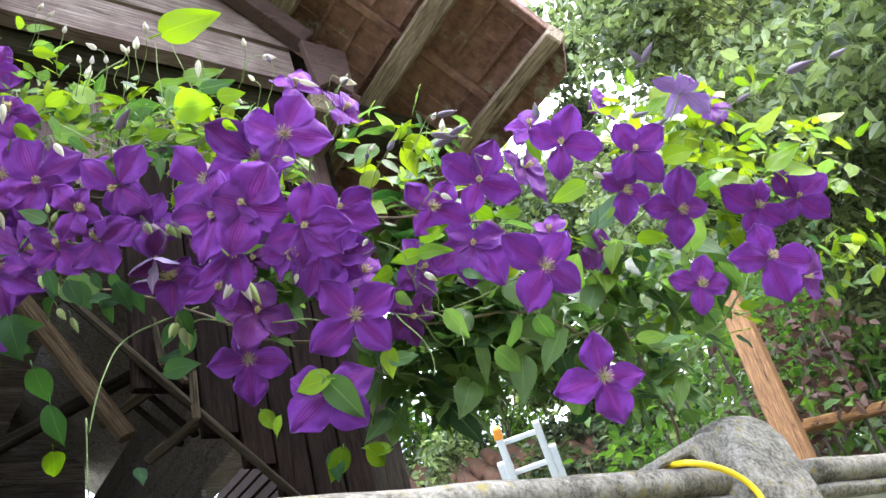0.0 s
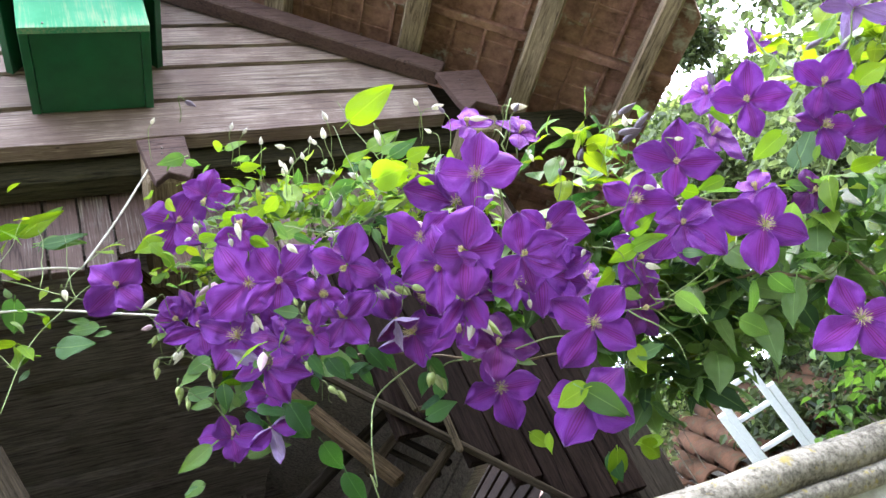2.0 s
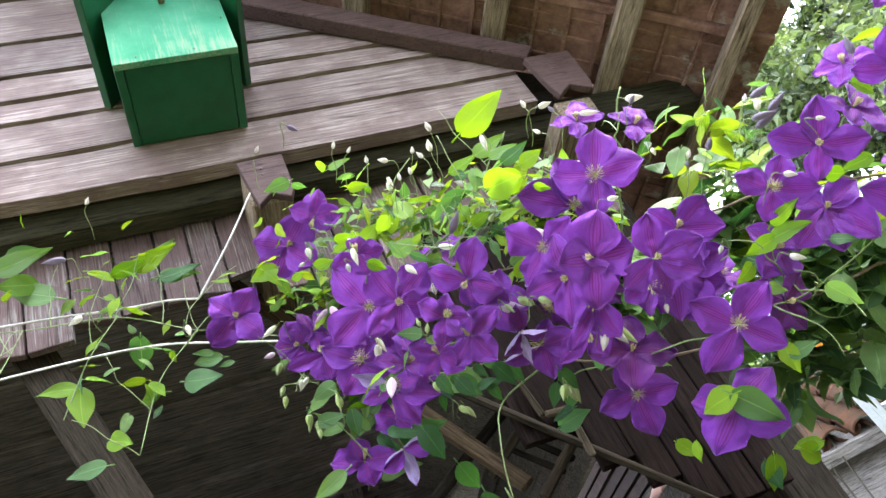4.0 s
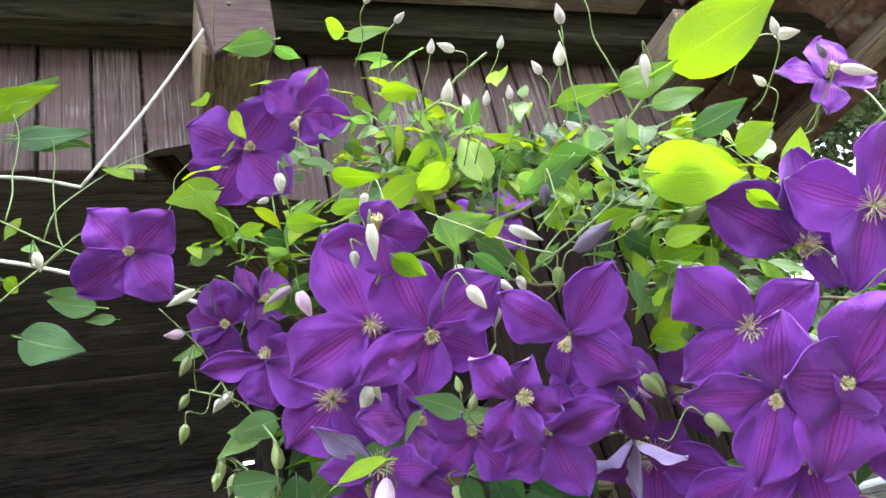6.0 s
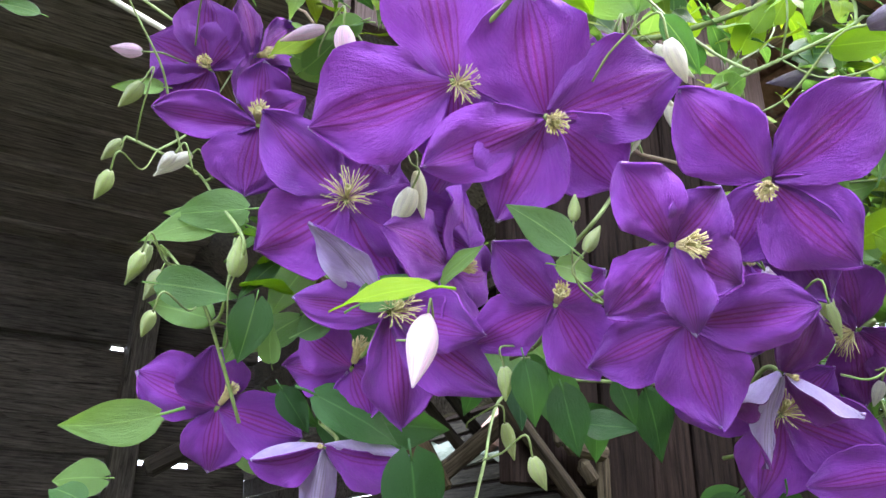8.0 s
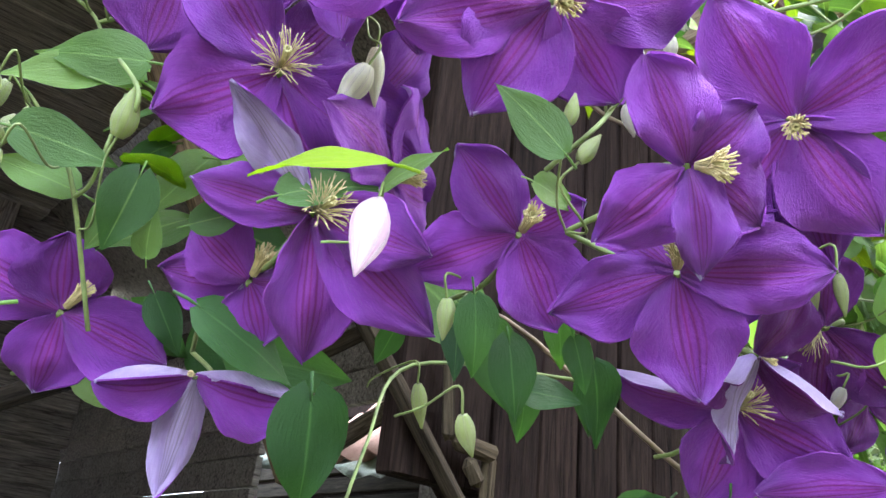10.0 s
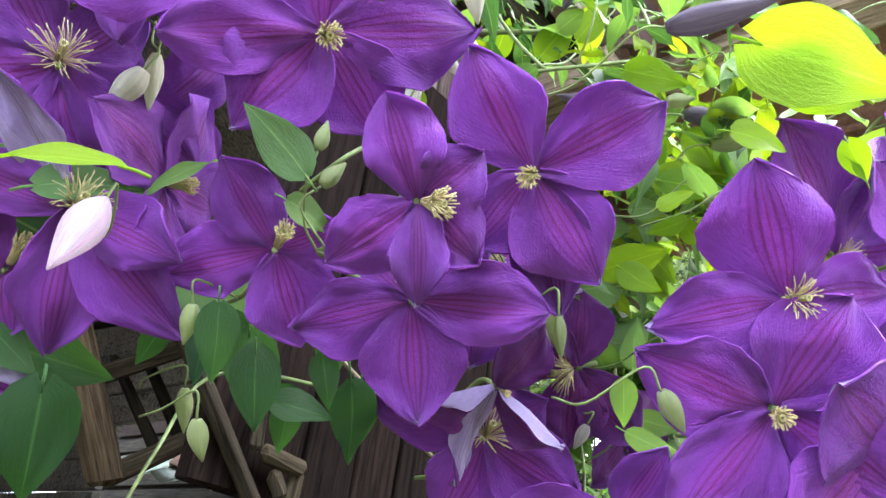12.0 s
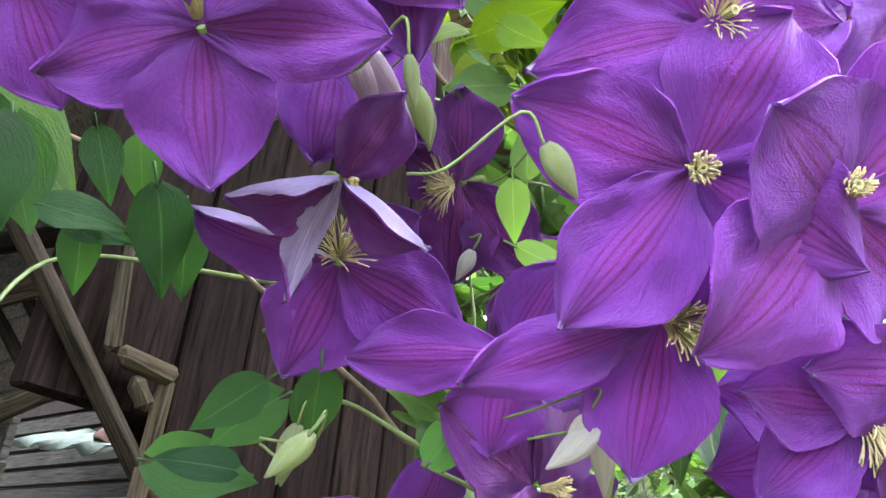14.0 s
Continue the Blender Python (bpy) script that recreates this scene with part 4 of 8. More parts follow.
def leaf_mesh(kind, seed):
    """A clematis leaflet along +y, face up: heart-shaped at the stalk, drawn out to a point, folded along its midrib."""
    rnd = random.Random(seed)
    bm = bmesh.new()
    uv = bm.loops.layers.uv.verify()
    nu, nv = 8, 13
    fold, droop, wave, ph = rnd.uniform(0.05, 0.32), rnd.uniform(-0.05, 0.28), rnd.uniform(0.01, 0.05), rnd.uniform(0, 6)
    wide = {"narrow": 0.20, "leaf": 0.27, "heart": 0.34}[kind]
    bow, lobe = rnd.uniform(-0.12, 0.12), rnd.uniform(0.0, 1.0)
    top = []
    for j in range(nv + 1):
        v = j / nv
        w = wide * (math.sin(math.pi * (0.05 + 0.95 * v ** 0.66)) ** 0.95 * (1 - 0.30 * max(0.0, v - 0.45)) + 0.012) * (1.0 if v < 0.99 else 0.2)
        row = []
        for i in range(nu + 1):
            u = 2 * i / nu - 1
            back = -0.16 * abs(u) * (1 - v) ** 4 if kind == "heart" else -0.05 * abs(u) * (1 - v) ** 4
            zz = fold * abs(u) * w - droop * v * v + wave * math.sin(v * 8 + ph + (2 if u > 0 else 0)) * abs(u) - 0.06 * u * u * w
            zz += 0.022 * noise.noise((u * 2.2 + seed, v * 4, 3.0)) - 0.020 * math.exp(-((abs(u) - 0.42) / 0.12) ** 2) * math.sin(math.pi * v)
            ww = w * (1 + 0.06 * noise.noise((v * 5, seed, 1.0 if u > 0 else 4.0)))
            row.append(bm.verts.new((u * ww + bow * v * v, v + back, zz)))
        top.append(row)
    for j in range(nv):
        for i in range(nu):
            ids = ((j, i), (j, i + 1), (j + 1, i + 1), (j + 1, i))
            f = bm.faces.new([top[a][b] for a, b in ids])
            f.smooth = True
            for lp, (a, b) in zip(f.loops, ids):
                lp[uv].uv = (2 * b / nu - 1, a / nv)
    add_tube(bm, [(0, -0.22, -0.03), (0, -0.1, 0.0), (0, 0.02, 0.0)], 0.016, 0.012, 5)
    return bm


LEAF_MESHES = {}
for kind in ("narrow", "leaf", "heart"):
    for mat_name, mat in (("green", LEAF), ("deep", LEAF_DIM), ("lime", LIME)):
        LEAF_MESHES[kind, mat_name] = [mesh_of(leaf_mesh(kind, s), "leaf", mat) for s in range(9)]

vine = base("clematis_vine", (0.75, 0.62, 0.0), "climbing clematis vine with green leaves over the shed and fence", "climbing plant")
VINE_AT = Vector((0.75, 0.62, 0.0))


MASSED = {"green": [], "lime": []}


def leaf(x, y, z, tip, n, cm=5.0, kind="leaf", tone="green", single=True):
    """A leaflet whose stalk end is at x, y, z, whose tip points along tip and whose face looks along n."""
    t = Vector(tip).normalized()
    nn = Vector(n)
    nn = (nn - t * nn.dot(t))
    nn = nn.normalized() if nn.length > 1e-3 else t.orthogonal().normalized()
    turn = Matrix((t.cross(nn), t, nn)).transposed().to_4x4()
    s = cm / 100
    at = Matrix.Translation(Vector((x, y, z)) - VINE_AT) @ turn @ Matrix.Diagonal((s, s, s, 1))
    me = random.choice(LEAF_MESHES[kind, tone])
    if single:
        return part("leaf", me, None, vine, at=at)
    MASSED[tone].append((me, at))

# ---- the flowers, from the shed side out to the fence post ----
random.seed(11)
shaped_flower(-0.049, 0.824, 2.263, (-0.08, -0.95, -0.30), [((-2.94, -0.55, 3.6), (-0.2, -0.93, -0.3), 1.79), ((2.97, -2.66, 1.88), (-0.16, -0.68, -0.72), 1.96), ((2.72, 0.01, -3.77), (-0.27, -0.94, -0.2), 1.79), ((-3.92, 2.47, -1.74), (-0.16, -0.72, -0.67), 1.96)], ruffle=0.05, spread=0.3)
shaped_flower(0.038, 0.786, 2.330, (0.30, -0.89, -0.34), [((-4.23, 0.29, 2.23), (-0.31, -0.82, -0.48), 2.22), ((3.11, -2.98, 2.54), (-0.2, -0.75, -0.64), 2.33), ((-2.62, 2.53, -3.49), (-0.09, -0.84, -0.54), 2.44), ((3.12, 0.57, -3.93), (-0.3, -0.88, -0.37), 2.11)], spread=0.3)
shaped_flower(0.079, 0.747, 2.335, (-0.57, 0.12, -0.81), [((-2.87, -0.27, 2.2), (-0.32, -0.8, -0.51), 1.34), ((1.43, -2.29, 2.83), (-0.17, -0.81, -0.57), 1.43), ((3.47, -1.13, -1.13), (-0.42, -0.73, -0.54), 1.43), ((1.81, 0.32, -2.13), (-0.35, -0.83, -0.43), 1.3)])
shaped_flower(0.088, 0.651, 2.176, (-0.21, -0.94, 0.25), [((-3.1, 1.28, 0.01), (-0.31, -0.74, -0.59), 1.08), ((0.73, -1.26, 1.47), (-0.28, -0.79, -0.54), 1.21), ((0.63, 1.03, -2.45), (-0.36, -0.82, -0.44), 1.14), ((2.91, -0.68, -0.6), (-0.3, -0.75, -0.6), 1.14)], label="purple clematis flower half hidden behind a pale bud")
clematis_flower(0.238, 0.808, 2.271, (-0.42, -0.84, 0.34), [(57, 3.9), (129, 4.3), (205, 5.3), (280, 4.8)], wide=0.37)
shaped_flower(0.019, 0.845, 2.208, (-0.38, -0.87, -0.31), [((-3.2, 0.69, 1.16), (-0.33, -0.86, -0.4), 1.62), ((-0.74, -1.3, 3.43), (-0.1, -0.92, -0.37), 1.53), ((-1.15, 1.81, -2.49), (-0.12, -0.83, -0.55), 1.62), ((1.19, -1.17, 2.11), (-0.07, -0.89, -0.45), 1.26)])
clematis_flower(0.042, 0.848, 2.226, (0.50, -0.86, -0.14), [(36, 3.3), (170, 3.2), (259, 3.2), (324, 3.9)], wide=0.37)
shaped_flower(0.041, 0.816, 2.165, (-0.30, -0.95, 0.09), [((-4.71, 1.59, 0.27), (-0.31, -0.85, -0.42), 1.01), ((-0.51, -1.36, 2.77), (-0.13, -0.88, -0.46), 1.18), ((1.67, -1.59, 1.18), (-0.32, -0.76, -0.57), 1.01), ((-0.01, 1.25, -3.3), (-0.14, -0.93, -0.35), 1.85)], spread=0.3, heart=0.014)
shaped_flower(0.091, 0.713, 2.146, (0.04, -0.83, -0.56), [((-4.8, 3.09, -2.16), (-0.31, -0.82, -0.48), 2.2), ((-2.6, -1.32, 5.74), (-0.35, -0.87, -0.36), 2.27), ((3, -0.58, 1.22), (-0.03, -0.93, -0.37), 1.56), ((1.14, 2.17, -2.84), (-0.23, -0.73, -0.65), 1.56)], spread=0.8)
shaped_flower(0.123, 0.695, 2.130, (-0.23, -0.74, -0.63), [((-2.12, -1.33, 4.48), (-0.56, -0.69, -0.47), 2.21), ((3.95, -3.39, 1.63), (-0.44, -0.75, -0.5), 1.88), ((3.36, -0.07, -2.23), (-0.42, -0.67, -0.61), 1.55), ((-0.96, 2.53, -3.62), (-0.5, -0.77, -0.41), 1.77), ((-4.19, 2.44, -2.23), (-0.28, -0.86, -0.42), 1.33)], ruffle=0.05, spread=0.35, heart=0.013)
shaped_flower(0.193, 0.653, 2.103, (-0.64, -0.33, -0.69), [((-3.62, 0.55, 3.04), (-0.6, -0.51, -0.62), 1.53), ((1.38, -4.26, 2.38), (-0.66, -0.52, -0.55), 1.63), ((2.88, -1.22, -3.29), (-0.74, -0.47, -0.48), 1.67), ((3.74, 0.6, -3.86), (-0.59, -0.48, -0.65), 1.33), ((0.18, 2.62, -2.4), (-0.67, -0.48, -0.57), 1.28)], spread=0.3)
shaped_flower(0.156, 0.669, 2.074, (-0.01, -0.95, -0.32), [((-2.59, -0.41, 2.23), (-0.46, -0.61, -0.65), 1.15), ((0.42, -2.15, 1.39), (-0.63, -0.5, -0.59), 1.02), ((1.97, -1.29, -1.48), (-0.7, -0.56, -0.44), 1.06), ((0.99, 0.03, -3.17), (-0.72, -0.65, -0.23), 0.8), ((-1.15, 2.3, -2.29), (-0.56, -0.71, -0.43), 1.15)], ruffle=0.09, cup=0.30, curl=0.14, spread=0.4, heart=0.013, grooves=2.2)
shaped_flower(0.076, 0.783, 2.119, (-0.34, -0.94, 0.02), [((-4.05, 0.16, 3.63), (-0.38, -0.84, -0.39), 1.46), ((-3.04, 2.59, -2.33), (-0.35, -0.82, -0.45), 1.97), ((5.49, -1.87, -1.77), (-0.41, -0.81, -0.41), 1.71), ((3.13, 0.14, -3.45), (-0.38, -0.84, -0.38), 1.84), ((1.78, -1.14, 3.38), (-0.21, -0.95, -0.21), 1.27)], spread=1.0, heart=0.015)
shaped_flower(0.152, 0.732, 2.069, (-0.46, -0.88, 0.09), [((-3.03, 0.23, 2.19), (-0.41, -0.77, -0.49), 1.16), ((-2.25, 3.05, -1.31), (-0.6, -0.64, -0.48), 1.21), ((2.17, -0.15, -2.85), (-0.54, -0.75, -0.37), 1.51), ((1.11, -2, 1.07), (-0.6, -0.61, -0.52), 0.96)], spread=0.15, heart=0.014)
shaped_flower(0.182, 0.690, 2.055, (-0.80, -0.58, 0.18), [((-2.05, 3.59, -1.21), (-0.71, -0.55, -0.44), 1.25), ((1.5, 0.32, -3.82), (-0.68, -0.66, -0.32), 1.63), ((2.7, -3.78, -0.11), (-0.75, -0.53, -0.4), 1.3), ((-1.13, 1.78, 1.84), (-0.89, -0.42, -0.14), 1.06), ((1.29, -1.35, 2.58), (-0.55, -0.82, -0.16), 1.06)], spread=0.3, heart=0.014)
shaped_flower(0.098, 0.817, 2.053, (-0.07, -0.80, 0.60), [((-2.51, 0.4, 1.47), (-0.35, -0.86, -0.37), 1.26), ((-2.59, 2.21, 0.13), (-0.62, -0.7, -0.35), 1.15), ((1.09, -0.02, -2.19), (-0.46, -0.86, -0.22), 1.41), ((3.88, -2.87, -0.21), (-0.57, -0.75, -0.34), 1.2)], spread=0.2, heart=0.014)
shaped_flower(0.098, 0.778, 2.069, (-0.17, -0.98, -0.07), [((-3.84, -0.02, 3.51), (0.53, 0.61, 0.59), 0.83), ((-3.6, 2.79, 0.64), (-0.6, -0.68, -0.42), 0.98), ((2.99, -3.01, -1.29), (-0.74, -0.58, -0.35), 1.22), ((4.66, -1.61, -3.24), (-0.52, -0.77, -0.37), 1.37), ((1.9, 1.82, -4.55), (-0.41, -0.78, -0.48), 1.42)], spread=0.7, heart=0.017)
shaped_flower(0.054, 0.881, 2.040, (0.21, -0.80, 0.56), [((-0.93, -1.18, 2.77), (-0.16, -0.89, -0.43), 1.62), ((-4.02, 1.07, 1.45), (-0.31, -0.94, -0.16), 1.48), ((0.26, 1.07, -3.05), (-0.22, -0.91, -0.34), 1.48), ((3.93, -1.88, -1.22), (-0.46, -0.88, -0.12), 1.48)], spread=0.15, heart=0.014)
shaped_flower(0.266, 0.718, 2.033, (-0.62, -0.76, 0.20), [((0.36, 2.01, -3.56), (-0.62, -0.65, -0.43), 1.72), ((3.29, -3.06, -1.78), (-0.73, -0.58, -0.36), 1.62), ((-3.87, 3.36, 0.97), (-0.61, -0.54, -0.58), 1.16, 1.8), ((1.36, -2.16, 1.93), (-0.6, -0.71, -0.37), 1.11)], spread=0.9, heart=0.016)
# Darker petals here carry the shade of the blooms in front.
shaped_flower(0.294, 0.692, 2.071, (-0.78, 0.46, -0.42), [((-1.48, -0.94, 3.07), (-0.69, -0.53, -0.49), 1.21), ((2.83, -1.63, -2.63), (-0.73, -0.5, -0.47), 1.31), ((1.51, 1.14, -3.14), (-0.68, -0.52, -0.52), 1.41), ((-1.26, 1.74, 1.15), (-0.85, -0.35, -0.41), 1.21)], spread=1.0, heart=0.014, mats=[PETAL_DARK, PETAL_BACK], label="purple clematis flower, petals darkened for the shade of others")
shaped_flower(0.277, 0.603, 2.040, (-0.73, -0.46, -0.51), [((-3.76, 3.15, 1.05), (-0.59, -0.5, -0.63), 1.58), ((-0.84, -3.08, 3.4), (-0.82, -0.31, -0.48), 1.95), ((2.4, -3.38, -2.44), (-0.83, -0.23, -0.5), 1.69), ((-0.96, 3.23, -4.37), (-0.8, -0.55, -0.23), 1.58)], ruffle=0.05, spread=0.3)
shaped_flower(0.266, 0.593, 2.075, (-0.56, -0.76, -0.31), [((-3.34, -0.26, 3.72), (-0.71, -0.25, -0.66), 2), ((-2.49, 4.01, -1.35), (-0.74, -0.58, -0.35), 1.37), ((2.68, -2.96, 1.01), (-0.63, -0.69, -0.35), 1.47), ((2.4, 0.41, -2.6), (-0.7, -0.23, -0.68), 1.47)], spread=0.8, ruffle=0.04)
shaped_flower(0.298, 0.574, 2.032, (-0.82, -0.57, -0.05), [((1.42, -3.7, 3.17), (-0.47, -0.67, -0.57), 2.43), ((-3.63, 0.5, 0.91), (-0.25, -0.76, -0.59), 2.24), ((-1.19, 3.36, -3.88), (-0.44, -0.74, -0.51), 2.06), ((3.9, -1.4, -0.82), (-0.38, -0.75, -0.54), 2.31)])
shaped_flower(0.347, 0.558, 2.001, (-0.23, -0.89, -0.40), [((-0.11, -3.28, 3.46), (-0.42, -0.65, -0.63), 1.53), ((-2.92, 3.17, -0.6), (-0.52, -0.59, -0.61), 1.48), ((3.96, -3.12, -1.16), (-0.61, -0.57, -0.55), 1.66), ((0.77, 2.35, -3.63), (-0.42, -0.72, -0.55), 1.48), ((3.57, -0.82, -3.47), (-0.59, -0.68, -0.45), 1.64)])
shaped_flower(0.300, 0.622, 2.010, (-0.49, -0.71, -0.50), [((-3.28, 4.48, -2.28), (-0.71, -0.65, -0.25), 0.98), ((-0.88, -1.89, 2.41), (-0.83, -0.25, -0.5), 1.64), ((2.33, -3.65, 1.38), (-0.75, -0.59, -0.3), 0.98), ((1.26, 1.41, -4.21), (-0.86, -0.34, -0.37), 1.61)], spread=0.45, heart=0.019)
shaped_flower(0.305, 0.676, 2.008, (-0.50, -0.39, -0.77), [((-3.35, 3.86, -0.49), (-0.7, -0.64, -0.31), 1.17), ((-0.37, -2.41, 2.72), (-0.79, -0.41, -0.47), 1.13), ((1.11, 1.21, -2.83), (-0.74, -0.46, -0.49), 1.44), ((2.93, -2.19, -0.51), (-0.59, -0.71, -0.38), 0.99)], spread=0.2, heart=0.015)
shaped_flower(0.344, 0.584, 1.993, (-0.14, -0.48, -0.87), [((-2.25, 2.47, -0.02), (-0.7, -0.64, -0.31), 1.26), ((-0.7, 2.66, -2.47), (-0.93, -0.34, -0.1), 1.19), ((-0.99, -0.28, 2.35), (-0.91, -0.14, -0.4), 1.19), ((1.03, -2.07, 1.43), (-0.87, -0.48, -0.07), 1.11), ((1.55, -0.58, -2.15), (-0.82, -0.23, -0.53), 1.19)], spread=0.5, heart=0.018)
clematis_flower(0.345, 0.552, 2.124, (-0.53, -0.78, -0.34), [(56, 4.9), (147, 4.9), (250, 5.5), (327, 5.3)], wide=0.43, spread=1.0, heart=0.014)
clematis_flower(0.326, 0.592, 2.122, (-0.22, -0.86, -0.46), [(53, 6.5), (221, 3.9), (302, 5.1), (357, 5.7)], wide=0.37, spread=0.9)
clematis_flower(0.382, 0.568, 2.228, (-0.22, -0.96, 0.15), [(58, 3.2), (154, 3.2), (262, 3.5), (336, 4.0)], wide=0.37)
clematis_flower(0.424, 0.542, 2.177, (0.15, -0.99, -0.07), [(45, 3.2), (157, 3.2), (262, 3.2), (330, 3.8)], wide=0.43)
shaped_flower(0.392, 0.556, 2.030, (-0.15, -0.96, -0.24), [((-2.21, -0.76, 2.74), (-0.47, -0.67, -0.57), 1.2), ((2.99, -3.24, 0.61), (-0.52, -0.6, -0.61), 1.47), ((3.76, -1.64, -2.69), (-0.62, -0.61, -0.49), 1.61), ((0.71, 2.21, -3.4), (-0.46, -0.7, -0.55), 1.36)])
clematis_flower(0.449, 0.616, 1.994, (-0.27, -0.92, 0.29), [(76, 3.2), (139, 3.7), (206, 3.2), (315, 3.2)], wide=0.43, spread=1.0)
shaped_flower(0.413, 0.599, 1.924, (-0.44, -0.84, -0.31), [((-3.58, -0.45, 3.85), (-0.46, -0.73, -0.51), 1.74), ((3.01, -3.96, 1.45), (-0.57, -0.63, -0.53), 1.78), ((3.26, -0.16, -3.92), (-0.54, -0.73, -0.42), 1.7), ((-3.19, 4.67, -2.1), (-0.57, -0.63, -0.54), 1.92)], spread=0.9, heart=0.013)
shaped_flower(0.358, 0.753, 1.954, (-0.30, -0.88, -0.36), [((-1.24, -2.41, 3.65), (-0.33, -0.73, -0.6), 1.48), ((4.11, -2.47, -1.53), (-0.58, -0.71, -0.4), 1.65), ((0.84, 2.64, -4.63), (-0.36, -0.78, -0.51), 1.81), ((-3.79, 2.97, 0.58), (-0.59, -0.67, -0.44), 1.61)], spread=0.9, heart=0.013)
clematis_flower(0.411, 0.675, 1.873, (-0.54, -0.84, -0.07), [(53, 4.8), (125, 5.9), (212, 5.4), (291, 5.4)], wide=0.43, spread=0.9)
shaped_flower(0.487, 0.512, 2.016, (-0.42, -0.86, -0.27), [((-2.87, -0.24, 2.83), (-0.53, -0.6, -0.59), 1.33), ((1.4, -3, 2.04), (-0.54, -0.63, -0.55), 1.28), ((3.55, -1.55, -2.59), (-0.63, -0.58, -0.52), 1.54), ((-1.17, 2.81, -2.08), (-0.54, -0.63, -0.55), 1.22)], spread=0.8)
shaped_flower(0.508, 0.451, 2.009, (-0.63, -0.70, -0.35), [((-3.69, 0.34, 3.04), (-0.56, -0.56, -0.62), 1.58), ((0.83, -3.49, 3.24), (-0.58, -0.62, -0.52), 1.6), ((3.65, -1.86, -2.32), (-0.63, -0.54, -0.56), 1.57), ((-0.62, 2.6, -2.42), (-0.58, -0.62, -0.52), 1.19)])
shaped_flower(0.589, 0.391, 2.031, (-0.77, -0.58, -0.27), [((-3.41, 0.99, 1.95), (-0.53, -0.51, -0.67), 1.33), ((0.38, -3.03, 3.19), (-0.66, -0.58, -0.47), 1.5), ((3.48, -2.17, -1.77), (-0.62, -0.49, -0.61), 1.5), ((0.22, 2.46, -3.17), (-0.68, -0.55, -0.48), 1.29)])
clematis_flower(0.589, 0.455, 2.049, (0.19, -0.98, -0.10), [(59, 3.2), (136, 3.3), (219, 4.7), (311, 4.5)], wide=0.43)
clematis_flower(0.591, 0.424, 2.085, (-0.63, -0.76, 0.15), [(55, 3.2), (139, 3.2), (255, 3.2), (347, 3.2)], wide=0.43)
shaped_flower(0.597, 0.486, 1.933, (-0.44, -0.85, -0.29), [((-4.41, 0.32, 3.85), (-0.56, -0.59, -0.59), 1.9), ((1.6, -3.51, 2.44), (-0.66, -0.61, -0.44), 1.51), ((3.48, -0.95, -3.22), (-0.63, -0.58, -0.51), 1.63), ((-1, 3.97, -3.63), (-0.67, -0.59, -0.46), 1.81)], spread=0.9, heart=0.014)
clematis_flower(0.632, 0.490, 1.986, (-0.56, -0.76, 0.34), [(13, 3.2), (119, 3.2), (207, 3.2), (318, 3.2)], wide=0.43)
clematis_flower(0.545, 0.531, 1.987, (-0.47, -0.86, -0.22), [(30, 3.9), (115, 5.2), (165, 5.0), (208, 5.9), (283, 4.5)], wide=0.41)
shaped_flower(0.678, 0.370, 2.022, (-0.52, -0.84, -0.15), [((-2.18, -1.1, 3.1), (-0.68, -0.39, -0.62), 1.28), ((2.47, -3.62, 1.62), (-0.62, -0.63, -0.47), 1.47), ((3.05, -0.18, -3.67), (-0.71, -0.42, -0.57), 1.59), ((-1.11, 2.7, -2.01), (-0.68, -0.6, -0.43), 1.24)])
shaped_flower(0.680, 0.406, 1.995, (-0.10, -0.86, -0.49), [((-0.3, -2.71, 2.98), (-0.73, -0.47, -0.5), 1.34), ((2.85, -1.34, -1.5), (-0.58, -0.54, -0.61), 1.16), ((0.73, 1.85, -3.56), (-0.75, -0.51, -0.42), 1.35), ((-2.26, 0.19, 2.23), (-0.64, -0.46, -0.61), 1.04)], spread=0.7)
shaped_flower(0.768, 0.402, 1.981, (-0.21, -0.78, -0.59), [((-0.71, -3.25, 4.06), (-0.78, -0.42, -0.47), 1.73), ((2.82, -2.2, -0.45), (-0.57, -0.63, -0.53), 1.2), ((0.55, 2.49, -4.14), (-0.79, -0.47, -0.39), 1.62), ((-3.5, 1.97, 1.46), (-0.57, -0.57, -0.59), 1.4)], spread=0.8)
clematis_flower(0.719, 0.497, 1.977, (-0.30, -0.92, -0.27), [(113, 3.5), (191, 3.2), (258, 3.2), (347, 3.2)], wide=0.43, mats=[PETAL_DARK, PETAL_BACK], label="purple half-closed clematis flower, petals darkened for shade")
shaped_flower(0.938, 0.393, 2.008, (-0.38, -0.91, -0.18), [((-4.59, 1.03, 3.2), (-0.58, -0.45, -0.68), 1.84), ((-0.02, -2.53, 3.02), (-0.83, -0.42, -0.36), 1.28), ((3.3, -0.93, -3.04), (-0.68, -0.42, -0.61), 1.55), ((-0.6, 2.56, -2.4), (-0.81, -0.49, -0.32), 1.19)], spread=0.8)
shaped_flower(1.000, 0.364, 2.014, (-0.67, -0.71, -0.20), [((-3.21, -0.57, 3.6), (-0.69, -0.3, -0.66), 1.57), ((2.87, -3.87, 1.48), (-0.69, -0.64, -0.34), 1.67), ((3.55, -0.89, -3.36), (-0.68, -0.38, -0.62), 1.69), ((-1.28, 2.92, -2.08), (-0.79, -0.55, -0.28), 1.26)])
